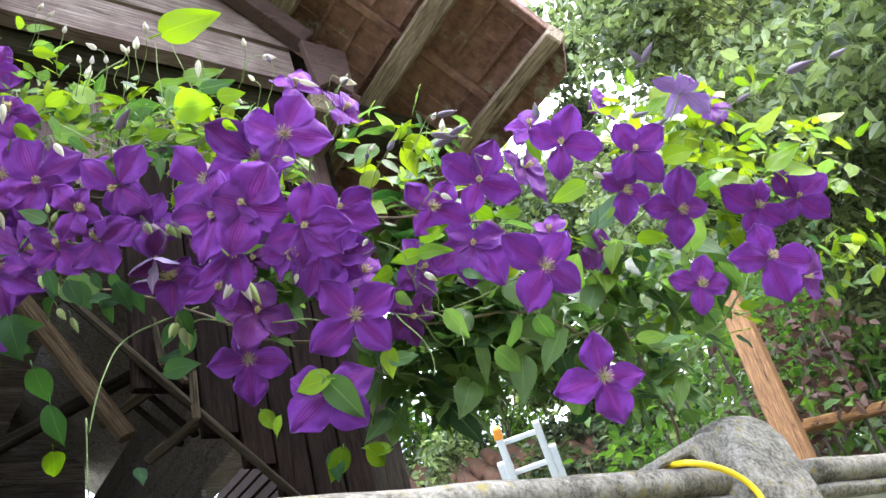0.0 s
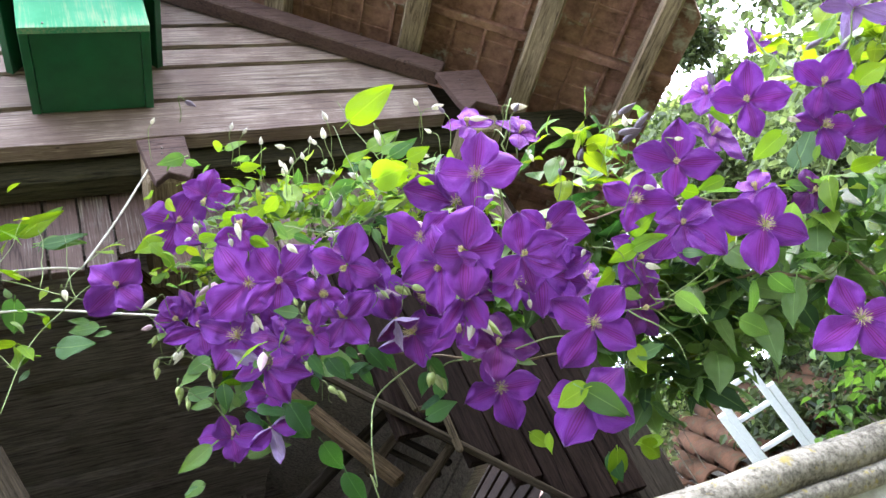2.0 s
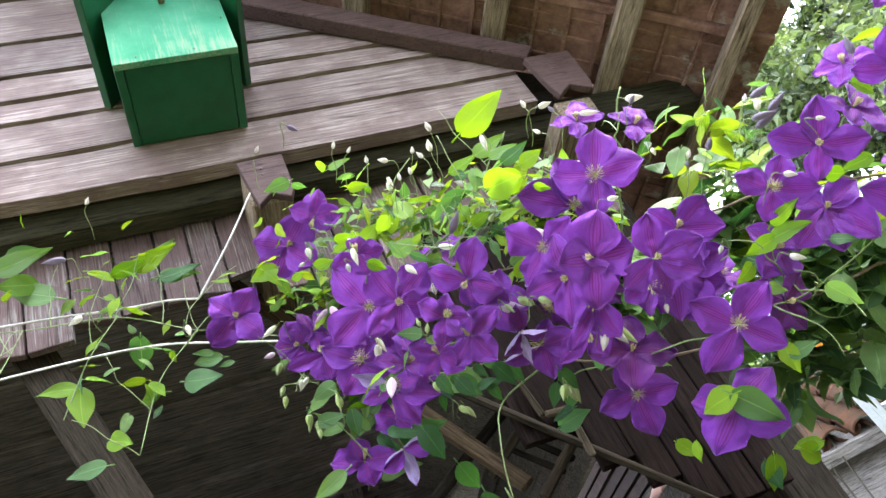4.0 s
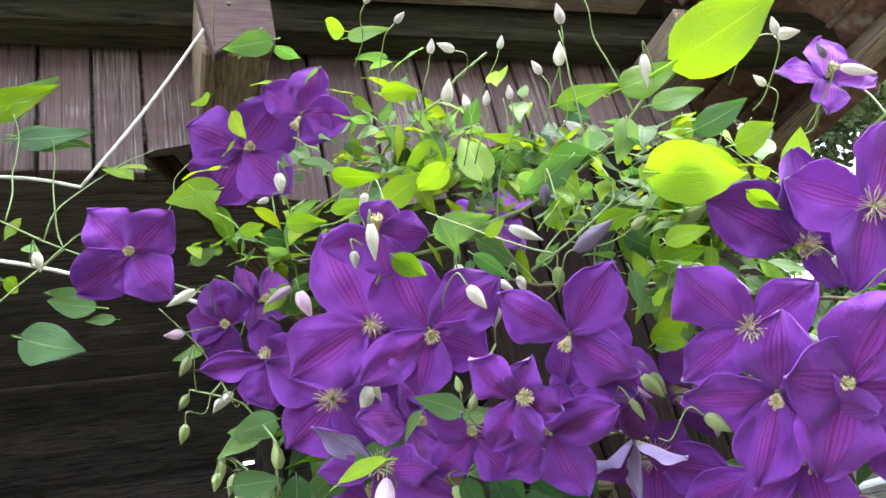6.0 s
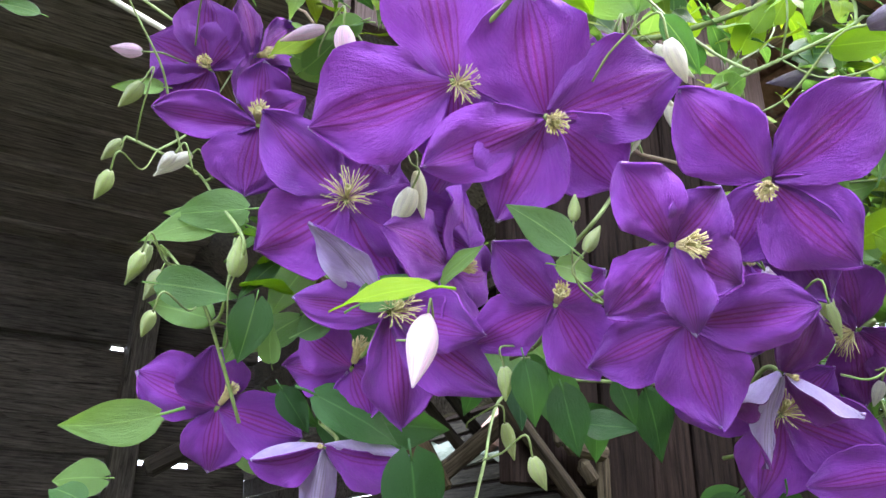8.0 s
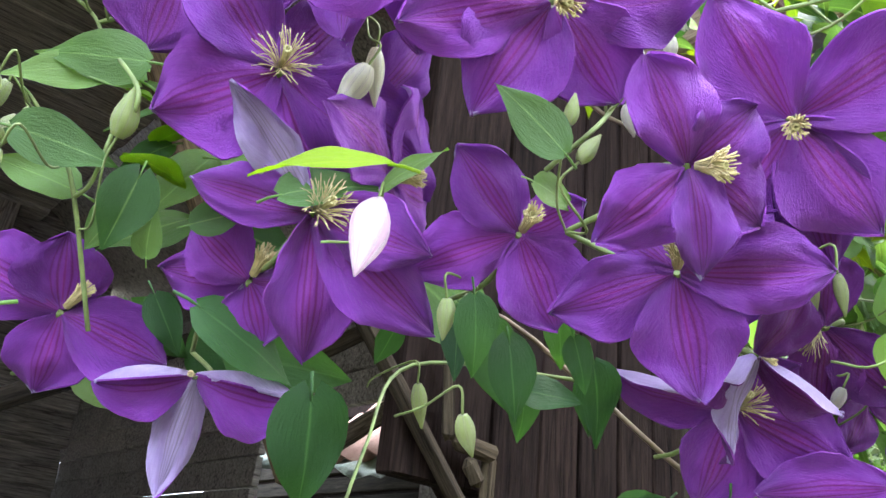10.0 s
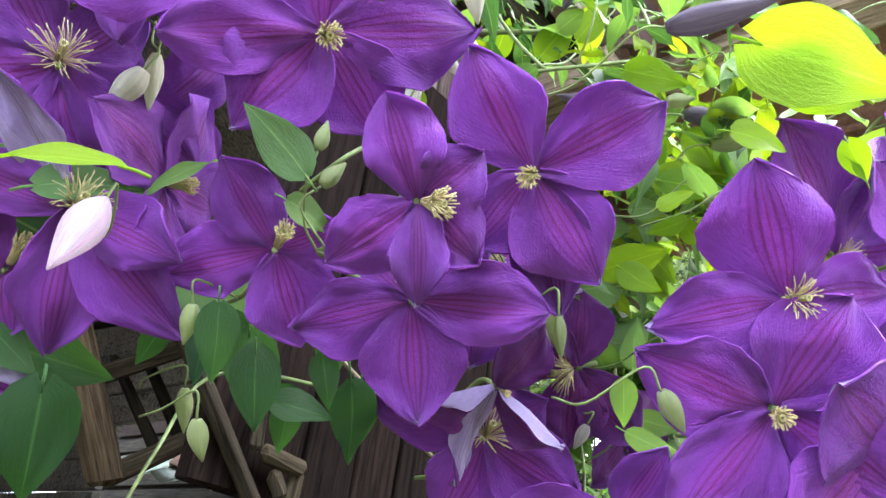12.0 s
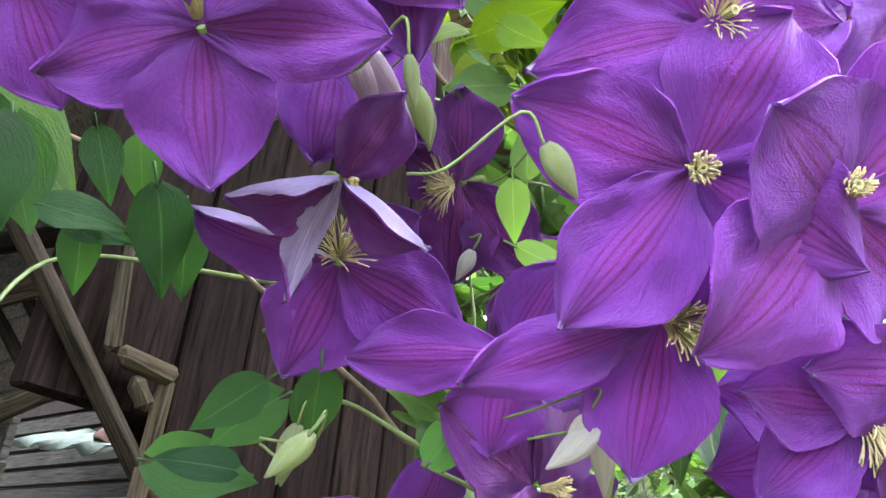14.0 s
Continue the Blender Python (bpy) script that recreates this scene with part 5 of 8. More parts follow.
shaped_flower(0.868, 0.380, 1.907, (-0.44, -0.90, -0.01), [((-4.38, 2.57, 1.12), (-0.53, -0.67, -0.53), 1.67), ((-1.99, -1.41, 3.85), (-0.78, -0.34, -0.53), 1.48), ((4.05, -2.69, -1.77), (-0.62, -0.59, -0.52), 1.76), ((2.55, 1.95, -5.09), (-0.78, -0.34, -0.52), 2.01)], spread=0.8)
clematis_flower(0.941, 0.389, 1.894, (0.06, -0.87, -0.49), [(41, 4.4), (127, 3.2), (242, 4.6), (311, 5.5)], wide=0.43)
shaped_flower(0.798, 0.442, 1.901, (-0.35, -0.92, -0.17), [((-0.07, -2.68, 2.69), (-0.8, -0.41, -0.43), 1.23), ((3.07, -2.11, -0.82), (-0.58, -0.66, -0.47), 1.26), ((0.54, 1.68, -3.15), (-0.8, -0.46, -0.38), 1.22), ((-3.05, 1.22, 1.86), (-0.58, -0.59, -0.56), 1.24)], spread=0.8)
shaped_flower(0.640, 0.503, 1.806, (-0.55, -0.79, -0.26), [((-1.71, -2.36, 4.1), (-0.67, -0.49, -0.56), 1.64), ((3.47, -2.63, -0.64), (-0.6, -0.71, -0.36), 1.45), ((2.06, 1.63, -4.75), (-0.68, -0.55, -0.48), 1.82), ((-3.85, 3.82, -0.37), (-0.65, -0.69, -0.32), 1.79)], spread=0.9, heart=0.014)
clematis_flower(0.852, 0.340, 2.114, (-0.44, -0.84, 0.32), [(12, 3.2), (158, 3.7), (286, 3.3)], wide=0.45, label="small purple clematis flower just opening")
clematis_flower(0.861, 0.485, 2.267, (-0.07, -0.98, -0.20), [(0, 3.2), (114, 3.2), (219, 3.2)], wide=0.45, label="pale purple clematis flower further back on the vine")
clematis_flower(0.405, 0.600, 2.003, (-0.70, -0.71, -0.07), [(68, 4.1), (116, 5.4), (162, 5.9), (257, 4.9), (296, 3.9)], wide=0.41)
clematis_flower(0.512, 0.590, 1.992, (-0.11, -0.93, -0.34), [(37, 3.9), (123, 4.0), (181, 4.2), (292, 4.2)], wide=0.43)
shaped_flower(0.240, 0.695, 2.044, (-0.15, -0.89, -0.43), [((0.07, -2.15, 2.39), (-0.35, -0.7, -0.62), 1), ((-2.18, 2.17, -1.09), (-0.28, -0.64, -0.72), 1.04, 1.8), ((-0.32, 1.23, -3.74), (0.36, 0.9, 0.26), 0.47), ((1.96, -1.97, -1.95), (-0.8, -0.25, -0.55), 0.96, -1.7)], ruffle=0.06, cup=0.25, spread=0.1, heart=0.006, mats=[PETAL_DARK, PETAL_BACK], label="wilting dark clematis flower with curled petals showing pale backs")
clematis_flower(0.388, 0.598, 2.005, (-0.48, -0.82, -0.31), [(92, 4.7), (153, 5.4), (231, 5.2), (298, 5.0)], wide=0.43)
# PETAL_DARK on a fresh bloom: its shade is painted, not cast.
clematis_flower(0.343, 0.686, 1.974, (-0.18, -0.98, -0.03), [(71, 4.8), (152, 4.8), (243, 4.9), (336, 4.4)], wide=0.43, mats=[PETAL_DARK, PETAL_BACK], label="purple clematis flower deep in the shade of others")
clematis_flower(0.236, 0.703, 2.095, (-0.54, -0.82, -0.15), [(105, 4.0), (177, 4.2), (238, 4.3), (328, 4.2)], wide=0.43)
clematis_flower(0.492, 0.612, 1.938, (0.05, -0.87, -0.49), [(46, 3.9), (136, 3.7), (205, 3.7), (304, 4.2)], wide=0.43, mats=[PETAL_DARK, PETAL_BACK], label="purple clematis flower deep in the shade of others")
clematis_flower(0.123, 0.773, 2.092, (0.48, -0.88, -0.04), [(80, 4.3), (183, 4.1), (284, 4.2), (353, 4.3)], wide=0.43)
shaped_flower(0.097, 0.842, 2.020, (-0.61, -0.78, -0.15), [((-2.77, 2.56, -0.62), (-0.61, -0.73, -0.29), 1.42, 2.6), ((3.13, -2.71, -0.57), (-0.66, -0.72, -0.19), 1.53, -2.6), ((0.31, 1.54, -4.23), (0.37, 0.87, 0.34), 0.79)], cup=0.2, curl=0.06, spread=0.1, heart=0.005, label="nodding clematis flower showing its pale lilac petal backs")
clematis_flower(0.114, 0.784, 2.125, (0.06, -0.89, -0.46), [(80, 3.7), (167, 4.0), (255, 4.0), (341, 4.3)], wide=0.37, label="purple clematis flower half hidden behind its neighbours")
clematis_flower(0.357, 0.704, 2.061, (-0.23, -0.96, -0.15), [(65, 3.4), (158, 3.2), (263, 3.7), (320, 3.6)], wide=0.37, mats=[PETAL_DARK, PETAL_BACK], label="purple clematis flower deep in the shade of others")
clematis_flower(0.083, 0.754, 2.155, (-0.83, -0.55, 0.05), [(108, 3.2), (179, 3.4), (237, 3.6), (353, 3.5)], wide=0.37, label="purple clematis flower half hidden behind its neighbours")
clematis_flower(0.754, 0.320, 2.093, (0.62, -0.42, 0.66), [(15, 3.6), (100, 4.4), (185, 4.6), (275, 3.6)], curl=0.35, wide=0.33, label="purple clematis flower turned sideways, petals bent back")

# ---- stems and tendrils of the vine ----
random.seed(6)
NODES = []


def stem(thick, thin, mat, wander, *line):
    """A stem of the vine along a few points, a little uneven; its points serve to hang flowers on."""
    pts = [p + Vector((random.gauss(0, 1), random.gauss(0, 1), random.gauss(0, 1))) * wander for p in curve_points(line, 7)]
    pts[0] = Vector(line[0])
    NODES.extend(p for p in pts if p.z > 1.7)
    part("stem", tube([p - VINE_AT for p in pts], thick, thin, 6), mat, vine)


stem(0.003, 0.0011, TWIG, 0.002, (0.75, 0.62, 0.0), (0.8, 0.62, 0.9), (0.85, 0.63, 1.6), (0.83, 0.58, 1.8), (0.72, 0.58, 1.91), (0.6, 0.58, 1.93), (0.45, 0.77, 1.99), (0.33, 0.85, 2.08), (0.21, 0.87, 2.12), (0.11, 0.9, 2.15))
stem(0.0019, 0.0011, TWIG, 0.002, (0.8, 0.56, 1.82), (0.7, 0.52, 1.97), (0.56, 0.54, 2.03), (0.42, 0.68, 2.12), (0.27, 0.76, 2.18), (0.14, 0.83, 2.23), (0.06, 0.86, 2.28))
stem(0.0019, 0.0011, STEM, 0.002, (0.72, 0.54, 1.9), (0.6, 0.68, 1.9), (0.51, 0.71, 1.92))
stem(0.0019, 0.0011, STEM, 0.002, (0.8, 0.56, 1.82), (0.9, 0.46, 1.9), (1.0, 0.43, 2.0), (1.06, 0.44, 2.08))
stem(0.0019, 0.0011, STEM, 0.002, (0.72, 0.54, 1.97), (0.8, 0.43, 2.04), (0.86, 0.4, 2.14), (0.93, 0.4, 2.2))
stem(0.0019, 0.0011, STEM, 0.002, (0.8, 0.43, 2.04), (0.7, 0.4, 2.08), (0.68, 0.38, 2.18))
stem(0.0019, 0.0011, STEM, 0.002, (0.06, 0.86, 2.28), (0.14, 0.77, 2.31), (0.22, 0.7, 2.36))
stem(0.0019, 0.0011, STEM, 0.002, (0.14, 0.83, 2.23), (0.24, 0.7, 2.23), (0.31, 0.6, 2.27))
stem(0.0019, 0.0011, STEM, 0.002, (0.42, 0.68, 2.12), (0.42, 0.6, 2.18), (0.44, 0.54, 2.24))
stem(0.0013, 0.0009, STEM, 0.0, (0.34, 0.84, 2.08), (0.28, 0.944, 2.091), (0.245, 0.935, 2.03), (0.225, 0.93, 1.95), (0.222, 0.93, 1.88), (0.24, 0.94, 1.0), (0.24, 0.96, 0.0))
stem(0.0009, 0.0008, STEM, 0.0, (0.06, 0.86, 2.03), (0.037, 0.842, 2.07), (0.027, 0.841, 2.086), (0.015, 0.849, 2.103), (0.01, 0.85, 2.107))
stem(0.0009, 0.0008, STEM, 0.0, (0.037, 0.842, 2.07), (0.039, 0.834, 2.074), (0.039, 0.828, 2.089), (0.039, 0.825, 2.108))
stem(0.0009, 0.0008, STEM, 0.0, (0.041, 0.826, 2.09), (0.039, 0.809, 2.101), (0.029, 0.834, 2.13), (0.018, 0.84, 2.145), (-0.013, 0.857, 2.163))
stem(0.0009, 0.0008, STEM, 0.0, (0.331, 0.7, 1.978), (0.324, 0.714, 1.982), (0.314, 0.729, 1.991), (0.302, 0.741, 1.998), (0.296, 0.753, 1.998), (0.298, 0.757, 1.991))
stem(0.0009, 0.0008, STEM, 0.0, (0.323, 0.721, 1.98), (0.358, 0.682, 1.962), (0.38, 0.645, 1.946), (0.399, 0.631, 1.935))
stem(0.0009, 0.0008, STEM, 0.0, (0.464, 0.606, 1.936), (0.51, 0.601, 1.934), (0.557, 0.567, 1.938), (0.587, 0.526, 1.942))
stem(0.0009, 0.0008, STEM, 0.0, (0.51, 0.601, 1.934), (0.503, 0.596, 1.975), (0.498, 0.561, 2.006))
stem(0.0009, 0.0008, STEM, 0.0, (0.144, 0.714, 2.084), (0.145, 0.694, 2.093), (0.169, 0.705, 2.12))
stem(0.0009, 0.0008, STEM, 0.0, (0.197, 0.682, 2.159), (0.202, 0.662, 2.159), (0.216, 0.647, 2.166), (0.234, 0.634, 2.177), (0.251, 0.635, 2.191))
stem(0.0009, 0.0008, STEM, 0.0, (0.02, 0.87, 2.24), (-0.1, 0.88, 2.3), (-0.2, 0.885, 2.36), (-0.32, 0.89, 2.38), (-0.45, 0.9, 2.42))
stem(0.0009, 0.0008, STEM, 0.0, (-0.1, 0.88, 2.3), (-0.16, 0.885, 2.24), (-0.2, 0.885, 2.14))
stem(0.0009, 0.0008, STEM, 0.0, (-0.2, 0.885, 2.36), (-0.24, 0.88, 2.3), (-0.28, 0.885, 2.22))
stem(0.0009, 0.0008, STEM, 0.0, (-0.32, 0.89, 2.38), (-0.36, 0.885, 2.3), (-0.42, 0.89, 2.27))


def reach(start, away, length):
    """A stalk from start, leaving along away, bending inwards to the nearest stem."""
    node_at = min((p for p in NODES if p.y > start.y + 0.004), key=lambda p: (p - (start + away * 0.02 + Vector((0, 0.02, -0.01)))).length, default=start + Vector((0, 0.2, 0)))
    if (node_at - start).length > 0.045:
        node_at = start + away * 0.014 + Vector((0.003, 0.035, -0.010))
    a = start + away * min(length, 0.3 * (node_at - start).length, 0.010)
    mid = (a + node_at) / 2 + Vector((random.uniform(-1, 1), random.uniform(-1, 1), random.uniform(-1.5, 0.3))) * 0.006
    return curve_points([start, a, mid, node_at], 5)


# thin tendrils and side shoots wandering through the leaves
shoots = 18
for k in range(shoots):
    p = random.choice([q for q in NODES if q.x > 0.3])
    d = Vector((random.uniform(-1, 1), random.uniform(-0.9, 0.3), random.uniform(-0.6, 1.0))).normalized()
    pts, q = [p], p
    for _ in range(5):
        d = (d + Vector((random.gauss(0, 0.35), random.gauss(0, 0.35), random.gauss(0, 0.35)))).normalized()
        q = q + d * 0.018
        pts.append(q)
    part("shoot", tube([a - VINE_AT for a in curve_points(pts, 4)], 0.0011, 0.0005, 5), STEM, vine)

# young pale shoots standing up out of the top of the vine
tops = [q for q in NODES if q.z > 2.14 and q.x < 0.5]
for k in range(34):
    p = random.choice(tops)
    d = Vector((random.uniform(-1, 0.8), random.uniform(-0.7, 0.2), random.uniform(0.2, 1.0))).normalized()
    pts = [p]
    for _ in range(5):
        d = (d + Vector((random.gauss(0, 0.22), random.gauss(0, 0.22), random.gauss(0.05, 0.22)))).normalized()
        pts.append(pts[-1] + d * random.uniform(0.012, 0.026))
    part("shoot", tube([a - VINE_AT for a in curve_points(pts, 4)], 0.0008, 0.0004, 5), STEM_PALE, vine)

# white cords tied from the joist end to the left
cord = base("rope", (0.03, 0.86, 2.52), "white rope tied to the joist end to hold the vine", "rope")
CORD_AT = Vector((0.03, 0.86, 2.52))
for line in (((0.026, 0.868, 2.53), (-0.03, 0.888, 2.45), (-0.089, 0.907, 2.376)),
             ((-0.089, 0.907, 2.376), (-0.13, 0.91, 2.388), (-0.20, 0.915, 2.398), (-0.32, 0.92, 2.418), (-0.60, 0.93, 2.45)),
             ((0.04, 0.86, 2.22), (-0.06, 0.88, 2.265), (-0.16, 0.89, 2.30), (-0.30, 0.90, 2.316), (-0.60, 0.92, 2.33))):
    part("strand", tube([p - CORD_AT for p in curve_points(line, 8)], 0.0017, None, 6), WIRE, cord)


def leaf_patch(c, a, b, d, count, cm, lime, single=False):
    """Leaves scattered in an ellipsoid with half-axes a, b, d, hung on short stalks, facing the light; lime: share of young bright leaves."""
    c, a, b, d = (Vector(v) for v in (c, a, b, d))
    for _ in range(count):
        r = Vector((random.gauss(0, 0.5), random.gauss(0, 0.5), random.gauss(0, 0.5)))
        p = c + a * max(-1, min(1, r.x)) + b * max(-1, min(1, r.y)) + d * max(-1, min(1, r.z))
        if 0.15 < p.x < 0.40 and p.y > 0.73 and p.z < 2.12:
            continue  # the corner boards stay bare
        tip = Vector((random.uniform(-1, 1), random.uniform(-0.8, 0.4), random.uniform(-1.0, 0.45))).normalized()
        face = Vector((random.gauss(-0.1, 0.4), random.gauss(-0.55, 0.35), random.gauss(0.75, 0.35)))
        kind = random.choice(("leaf", "narrow", "narrow", "heart") if cm < 3.5 else ("leaf", "leaf", "narrow", "heart"))
        leaf(*p, tip, face, cm * random.uniform(0.6, 1.3), kind, "lime" if random.random() < lime else "green", single)

# ---- single buds and leaves ----
clematis_bud(0.116, 0.660, 2.366, (0.39, -0.56, 0.73), 1.0, 0.24, BUD_PALE, label="small pale green-white clematis bud on a thin stalk")
clematis_bud(0.217, 0.671, 2.339, (0.28, -0.55, 0.79), 1.0, 0.24, BUD_PALE, label="small pale green-white clematis bud on a thin stalk")
clematis_bud(0.183, 0.677, 2.341, (-0.86, 0.09, 0.50), 1.4, 0.24, BUD_PALE, label="small pale green-white clematis bud on a thin stalk")
clematis_bud(0.177, 0.700, 2.309, (0.07, -0.50, 0.86), 1.9, 0.22, BUD_PALE, label="small pale green-white clematis bud on a thin stalk")
clematis_bud(0.279, 0.601, 2.274, (0.03, 0.47, -0.88), 2.2, 0.15, BUD_PALE, label="small pale green-white clematis bud on a thin stalk")
clematis_bud(0.337, 0.551, 2.249, (0.94, -0.33, -0.13), 1.6, 0.24, BUD_PALE, label="small pale green-white clematis bud on a thin stalk")
clematis_bud(0.382, 0.554, 2.227, (0.92, -0.20, -0.34), 2.4, 0.15, BUD_PALE, label="small pale green-white clematis bud on a thin stalk")
clematis_bud(0.329, 0.567, 2.222, (-0.71, -0.08, 0.70), 1.0, 0.24, BUD_PALE, label="small pale green-white clematis bud on a thin stalk")
clematis_bud(0.299, 0.572, 2.194, (0.80, -0.01, -0.61), 1.7, 0.22, BUD_PALE, label="small pale green-white clematis bud on a thin stalk")
clematis_bud(0.261, 0.668, 2.260, (-0.78, -0.01, 0.63), 1.6, 0.24, BUD_PALE, label="small pale green-white clematis bud on a thin stalk")
clematis_bud(0.052, 0.731, 2.271, (0.01, 0.48, -0.88), 1.5, 0.24, BUD_PALE, label="small pale green-white clematis bud on a thin stalk")
clematis_bud(0.088, 0.656, 2.206, (-0.56, 0.57, -0.61), 0.9, 0.24, BUD_PALE, label="small pale green-white clematis bud on a thin stalk")
clematis_bud(0.044, 0.740, 2.256, (-0.87, 0.46, -0.18), 0.9, 0.24, BUD_PALE, label="small pale green-white clematis bud on a thin stalk")
clematis_bud(0.081, 0.638, 2.175, (0.04, 0.46, -0.88), 2.1, 0.15, BUD_PALE, label="small pale green-white clematis bud on a thin stalk")
clematis_bud(0.072, 0.651, 2.165, (0.10, 0.44, -0.89), 1.0, 0.24, BUD_PALE, label="small pale green-white clematis bud on a thin stalk")
clematis_bud(0.170, 0.733, 2.192, (-0.12, 0.51, -0.85), 1.7, 0.24, BUD_PALE, label="small pale green-white clematis bud on a thin stalk")
clematis_bud(0.172, 0.718, 2.169, (0.30, 0.35, -0.89), 2.3, 0.15, BUD_LILAC, label="plump pale lilac clematis bud about to open")
clematis_bud(0.171, 0.696, 2.143, (0.05, 0.46, -0.89), 1.5, 0.24, BUD_PALE, label="small pale green-white clematis bud on a thin stalk")
clematis_bud(-0.006, 0.808, 2.221, (-0.87, 0.46, -0.17), 2.4, 0.15, BUD_PALE, label="small pale green-white clematis bud on a thin stalk")
clematis_bud(-0.013, 0.829, 2.178, (-0.38, 0.56, -0.74), 1.6, 0.22, BUD_GREEN, label="pointed pale green clematis bud on a thin stalk")
clematis_bud(0.094, 0.753, 2.117, (-0.11, 0.51, -0.85), 2.0, 0.22, BUD_PALE, label="small pale green-white clematis bud on a thin stalk")
clematis_bud(0.303, 0.691, 2.048, (0.02, 0.47, -0.88), 1.2, 0.24, BUD_PALE, label="small pale green-white clematis bud on a thin stalk")
clematis_bud(0.271, 0.612, 2.118, (0.81, -0.03, -0.58), 3.1, 0.15, BUD_LILAC, label="plump pale lilac clematis bud about to open")
clematis_bud(0.305, 0.594, 2.067, (0.63, 0.15, -0.76), 2.2, 0.15, BUD_PALE, label="small pale green-white clematis bud on a thin stalk")
clematis_bud(0.328, 0.576, 2.105, (0.73, 0.06, -0.68), 2.2, 0.15, BUD_PALE, label="small pale green-white clematis bud on a thin stalk")
clematis_bud(0.335, 0.564, 2.157, (0.93, -0.23, -0.29), 2.0, 0.22, BUD_PALE, label="small pale green-white clematis bud on a thin stalk")
clematis_bud(0.253, 0.658, 2.175, (-0.86, 0.47, -0.19), 2.8, 0.15, BUD_GREY, label="grey-purple ribbed clematis bud on a long stalk")
clematis_bud(0.217, 0.683, 2.161, (0.02, 0.47, -0.88), 1.7, 0.22, BUD_GREEN, label="pointed pale green clematis bud on a thin stalk")
clematis_bud(0.058, 0.780, 2.205, (-0.85, 0.48, -0.21), 2.2, 0.15, BUD_LILAC, label="plump pale lilac clematis bud about to open")
clematis_bud(0.059, 0.757, 2.191, (0.26, 0.37, -0.89), 2.0, 0.22, BUD_LILAC, label="plump pale lilac clematis bud about to open")
clematis_bud(-0.112, 0.818, 2.265, (0.18, 0.41, -0.89), 1.5, 0.24, BUD_PALE, label="small pale green-white clematis bud on a thin stalk")
clematis_bud(0.006, 0.822, 2.142, (-0.51, 0.57, -0.65), 1.1, 0.24, BUD_PALE, label="small pale green-white clematis bud on a thin stalk")
clematis_bud(0.087, 0.724, 2.050, (-0.32, -0.34, -0.88), 3.3, 0.16, BUD_LILAC, label="large pale pink clematis bud hanging down")
clematis_bud(0.096, 0.753, 2.126, (0.28, 0.28, -0.92), 2.1, 0.15, BUD_PALE, label="small pale green-white clematis bud on a thin stalk")
clematis_bud(0.005, 0.845, 2.104, (-0.26, 0.53, -0.81), 2.2, 0.15, BUD_GREEN, label="pointed pale green clematis bud on a thin stalk")
clematis_bud(0.012, 0.846, 2.093, (-0.26, 0.53, -0.81), 1.6, 0.22, BUD_GREEN, label="pointed pale green clematis bud on a thin stalk")
clematis_bud(0.015, 0.832, 2.149, (-0.70, 0.59, -0.41), 2.1, 0.15, BUD_PALE, label="small pale green-white clematis bud on a thin stalk")
clematis_bud(-0.015, 0.851, 2.157, (-0.51, 0.59, -0.62), 1.4, 0.22, BUD_GREEN, label="pointed pale green clematis bud on a thin stalk")
clematis_bud(0.207, 0.714, 2.210, (0.80, -0.17, -0.58), 2.6, 0.15, BUD_PALE, label="small pale green-white clematis bud on a thin stalk")
clematis_bud(0.194, 0.697, 2.163, (0.33, 0.25, -0.91), 1.2, 0.24, BUD_PALE, label="small pale green-white clematis bud on a thin stalk")
clematis_bud(0.157, 0.691, 2.107, (0.44, 0.18, -0.88), 1.1, 0.24, BUD_PALE, label="small pale green-white clematis bud on a thin stalk")
clematis_bud(0.251, 0.680, 2.080, (0.58, 0.07, -0.81), 1.9, 0.22, BUD_GREEN, label="pointed pale green clematis bud on a thin stalk")
clematis_bud(0.226, 0.685, 2.084, (0.78, -0.14, -0.61), 3.3, 0.15, BUD_LILAC, label="plump pale lilac clematis bud about to open")
clematis_bud(-0.015, 0.838, 2.201, (-0.88, 0.47, 0.05), 1.6, 0.22, BUD_LILAC, label="plump pale lilac clematis bud about to open")
clematis_bud(0.134, 0.696, 2.089, (-0.13, -0.37, 0.92), 1.0, 0.22, BUD_GREEN, label="pointed pale green clematis bud on a thin stalk")
clematis_bud(0.138, 0.695, 2.077, (0.26, -0.53, 0.81), 1.1, 0.22, BUD_GREEN, label="pointed pale green clematis bud on a thin stalk")
clematis_bud(0.039, 0.819, 2.087, (0.04, -0.45, 0.89), 1.9, 0.22, BUD_GREEN, label="pointed pale green clematis bud on a thin stalk")
clematis_bud(0.290, 0.749, 1.988, (0.14, 0.51, -0.85), 2.3, 0.15, BUD_GREEN, label="pointed pale green clematis bud on a thin stalk")
clematis_bud(0.322, 0.652, 1.994, (0.44, 0.16, -0.89), 3.1, 0.15, BUD_GREEN, label="large cream and green striped clematis bud")
clematis_bud(0.261, 0.685, 2.082, (0.53, 0.01, -0.85), 1.6, 0.22, BUD_GREEN, label="pointed pale green clematis bud on a thin stalk")
clematis_bud(0.290, 0.651, 2.068, (0.45, 0.13, -0.88), 1.0, 0.24, BUD_PALE, label="small pale green-white clematis bud on a thin stalk")
clematis_bud(0.323, 0.689, 2.057, (-0.44, -0.15, 0.88), 2.3, 0.15, BUD_GREEN, label="pointed pale green clematis bud on a thin stalk")
clematis_bud(0.156, 0.757, 2.010, (0.46, 0.17, -0.87), 1.5, 0.22, BUD_GREEN, label="pointed pale green clematis bud on a thin stalk")
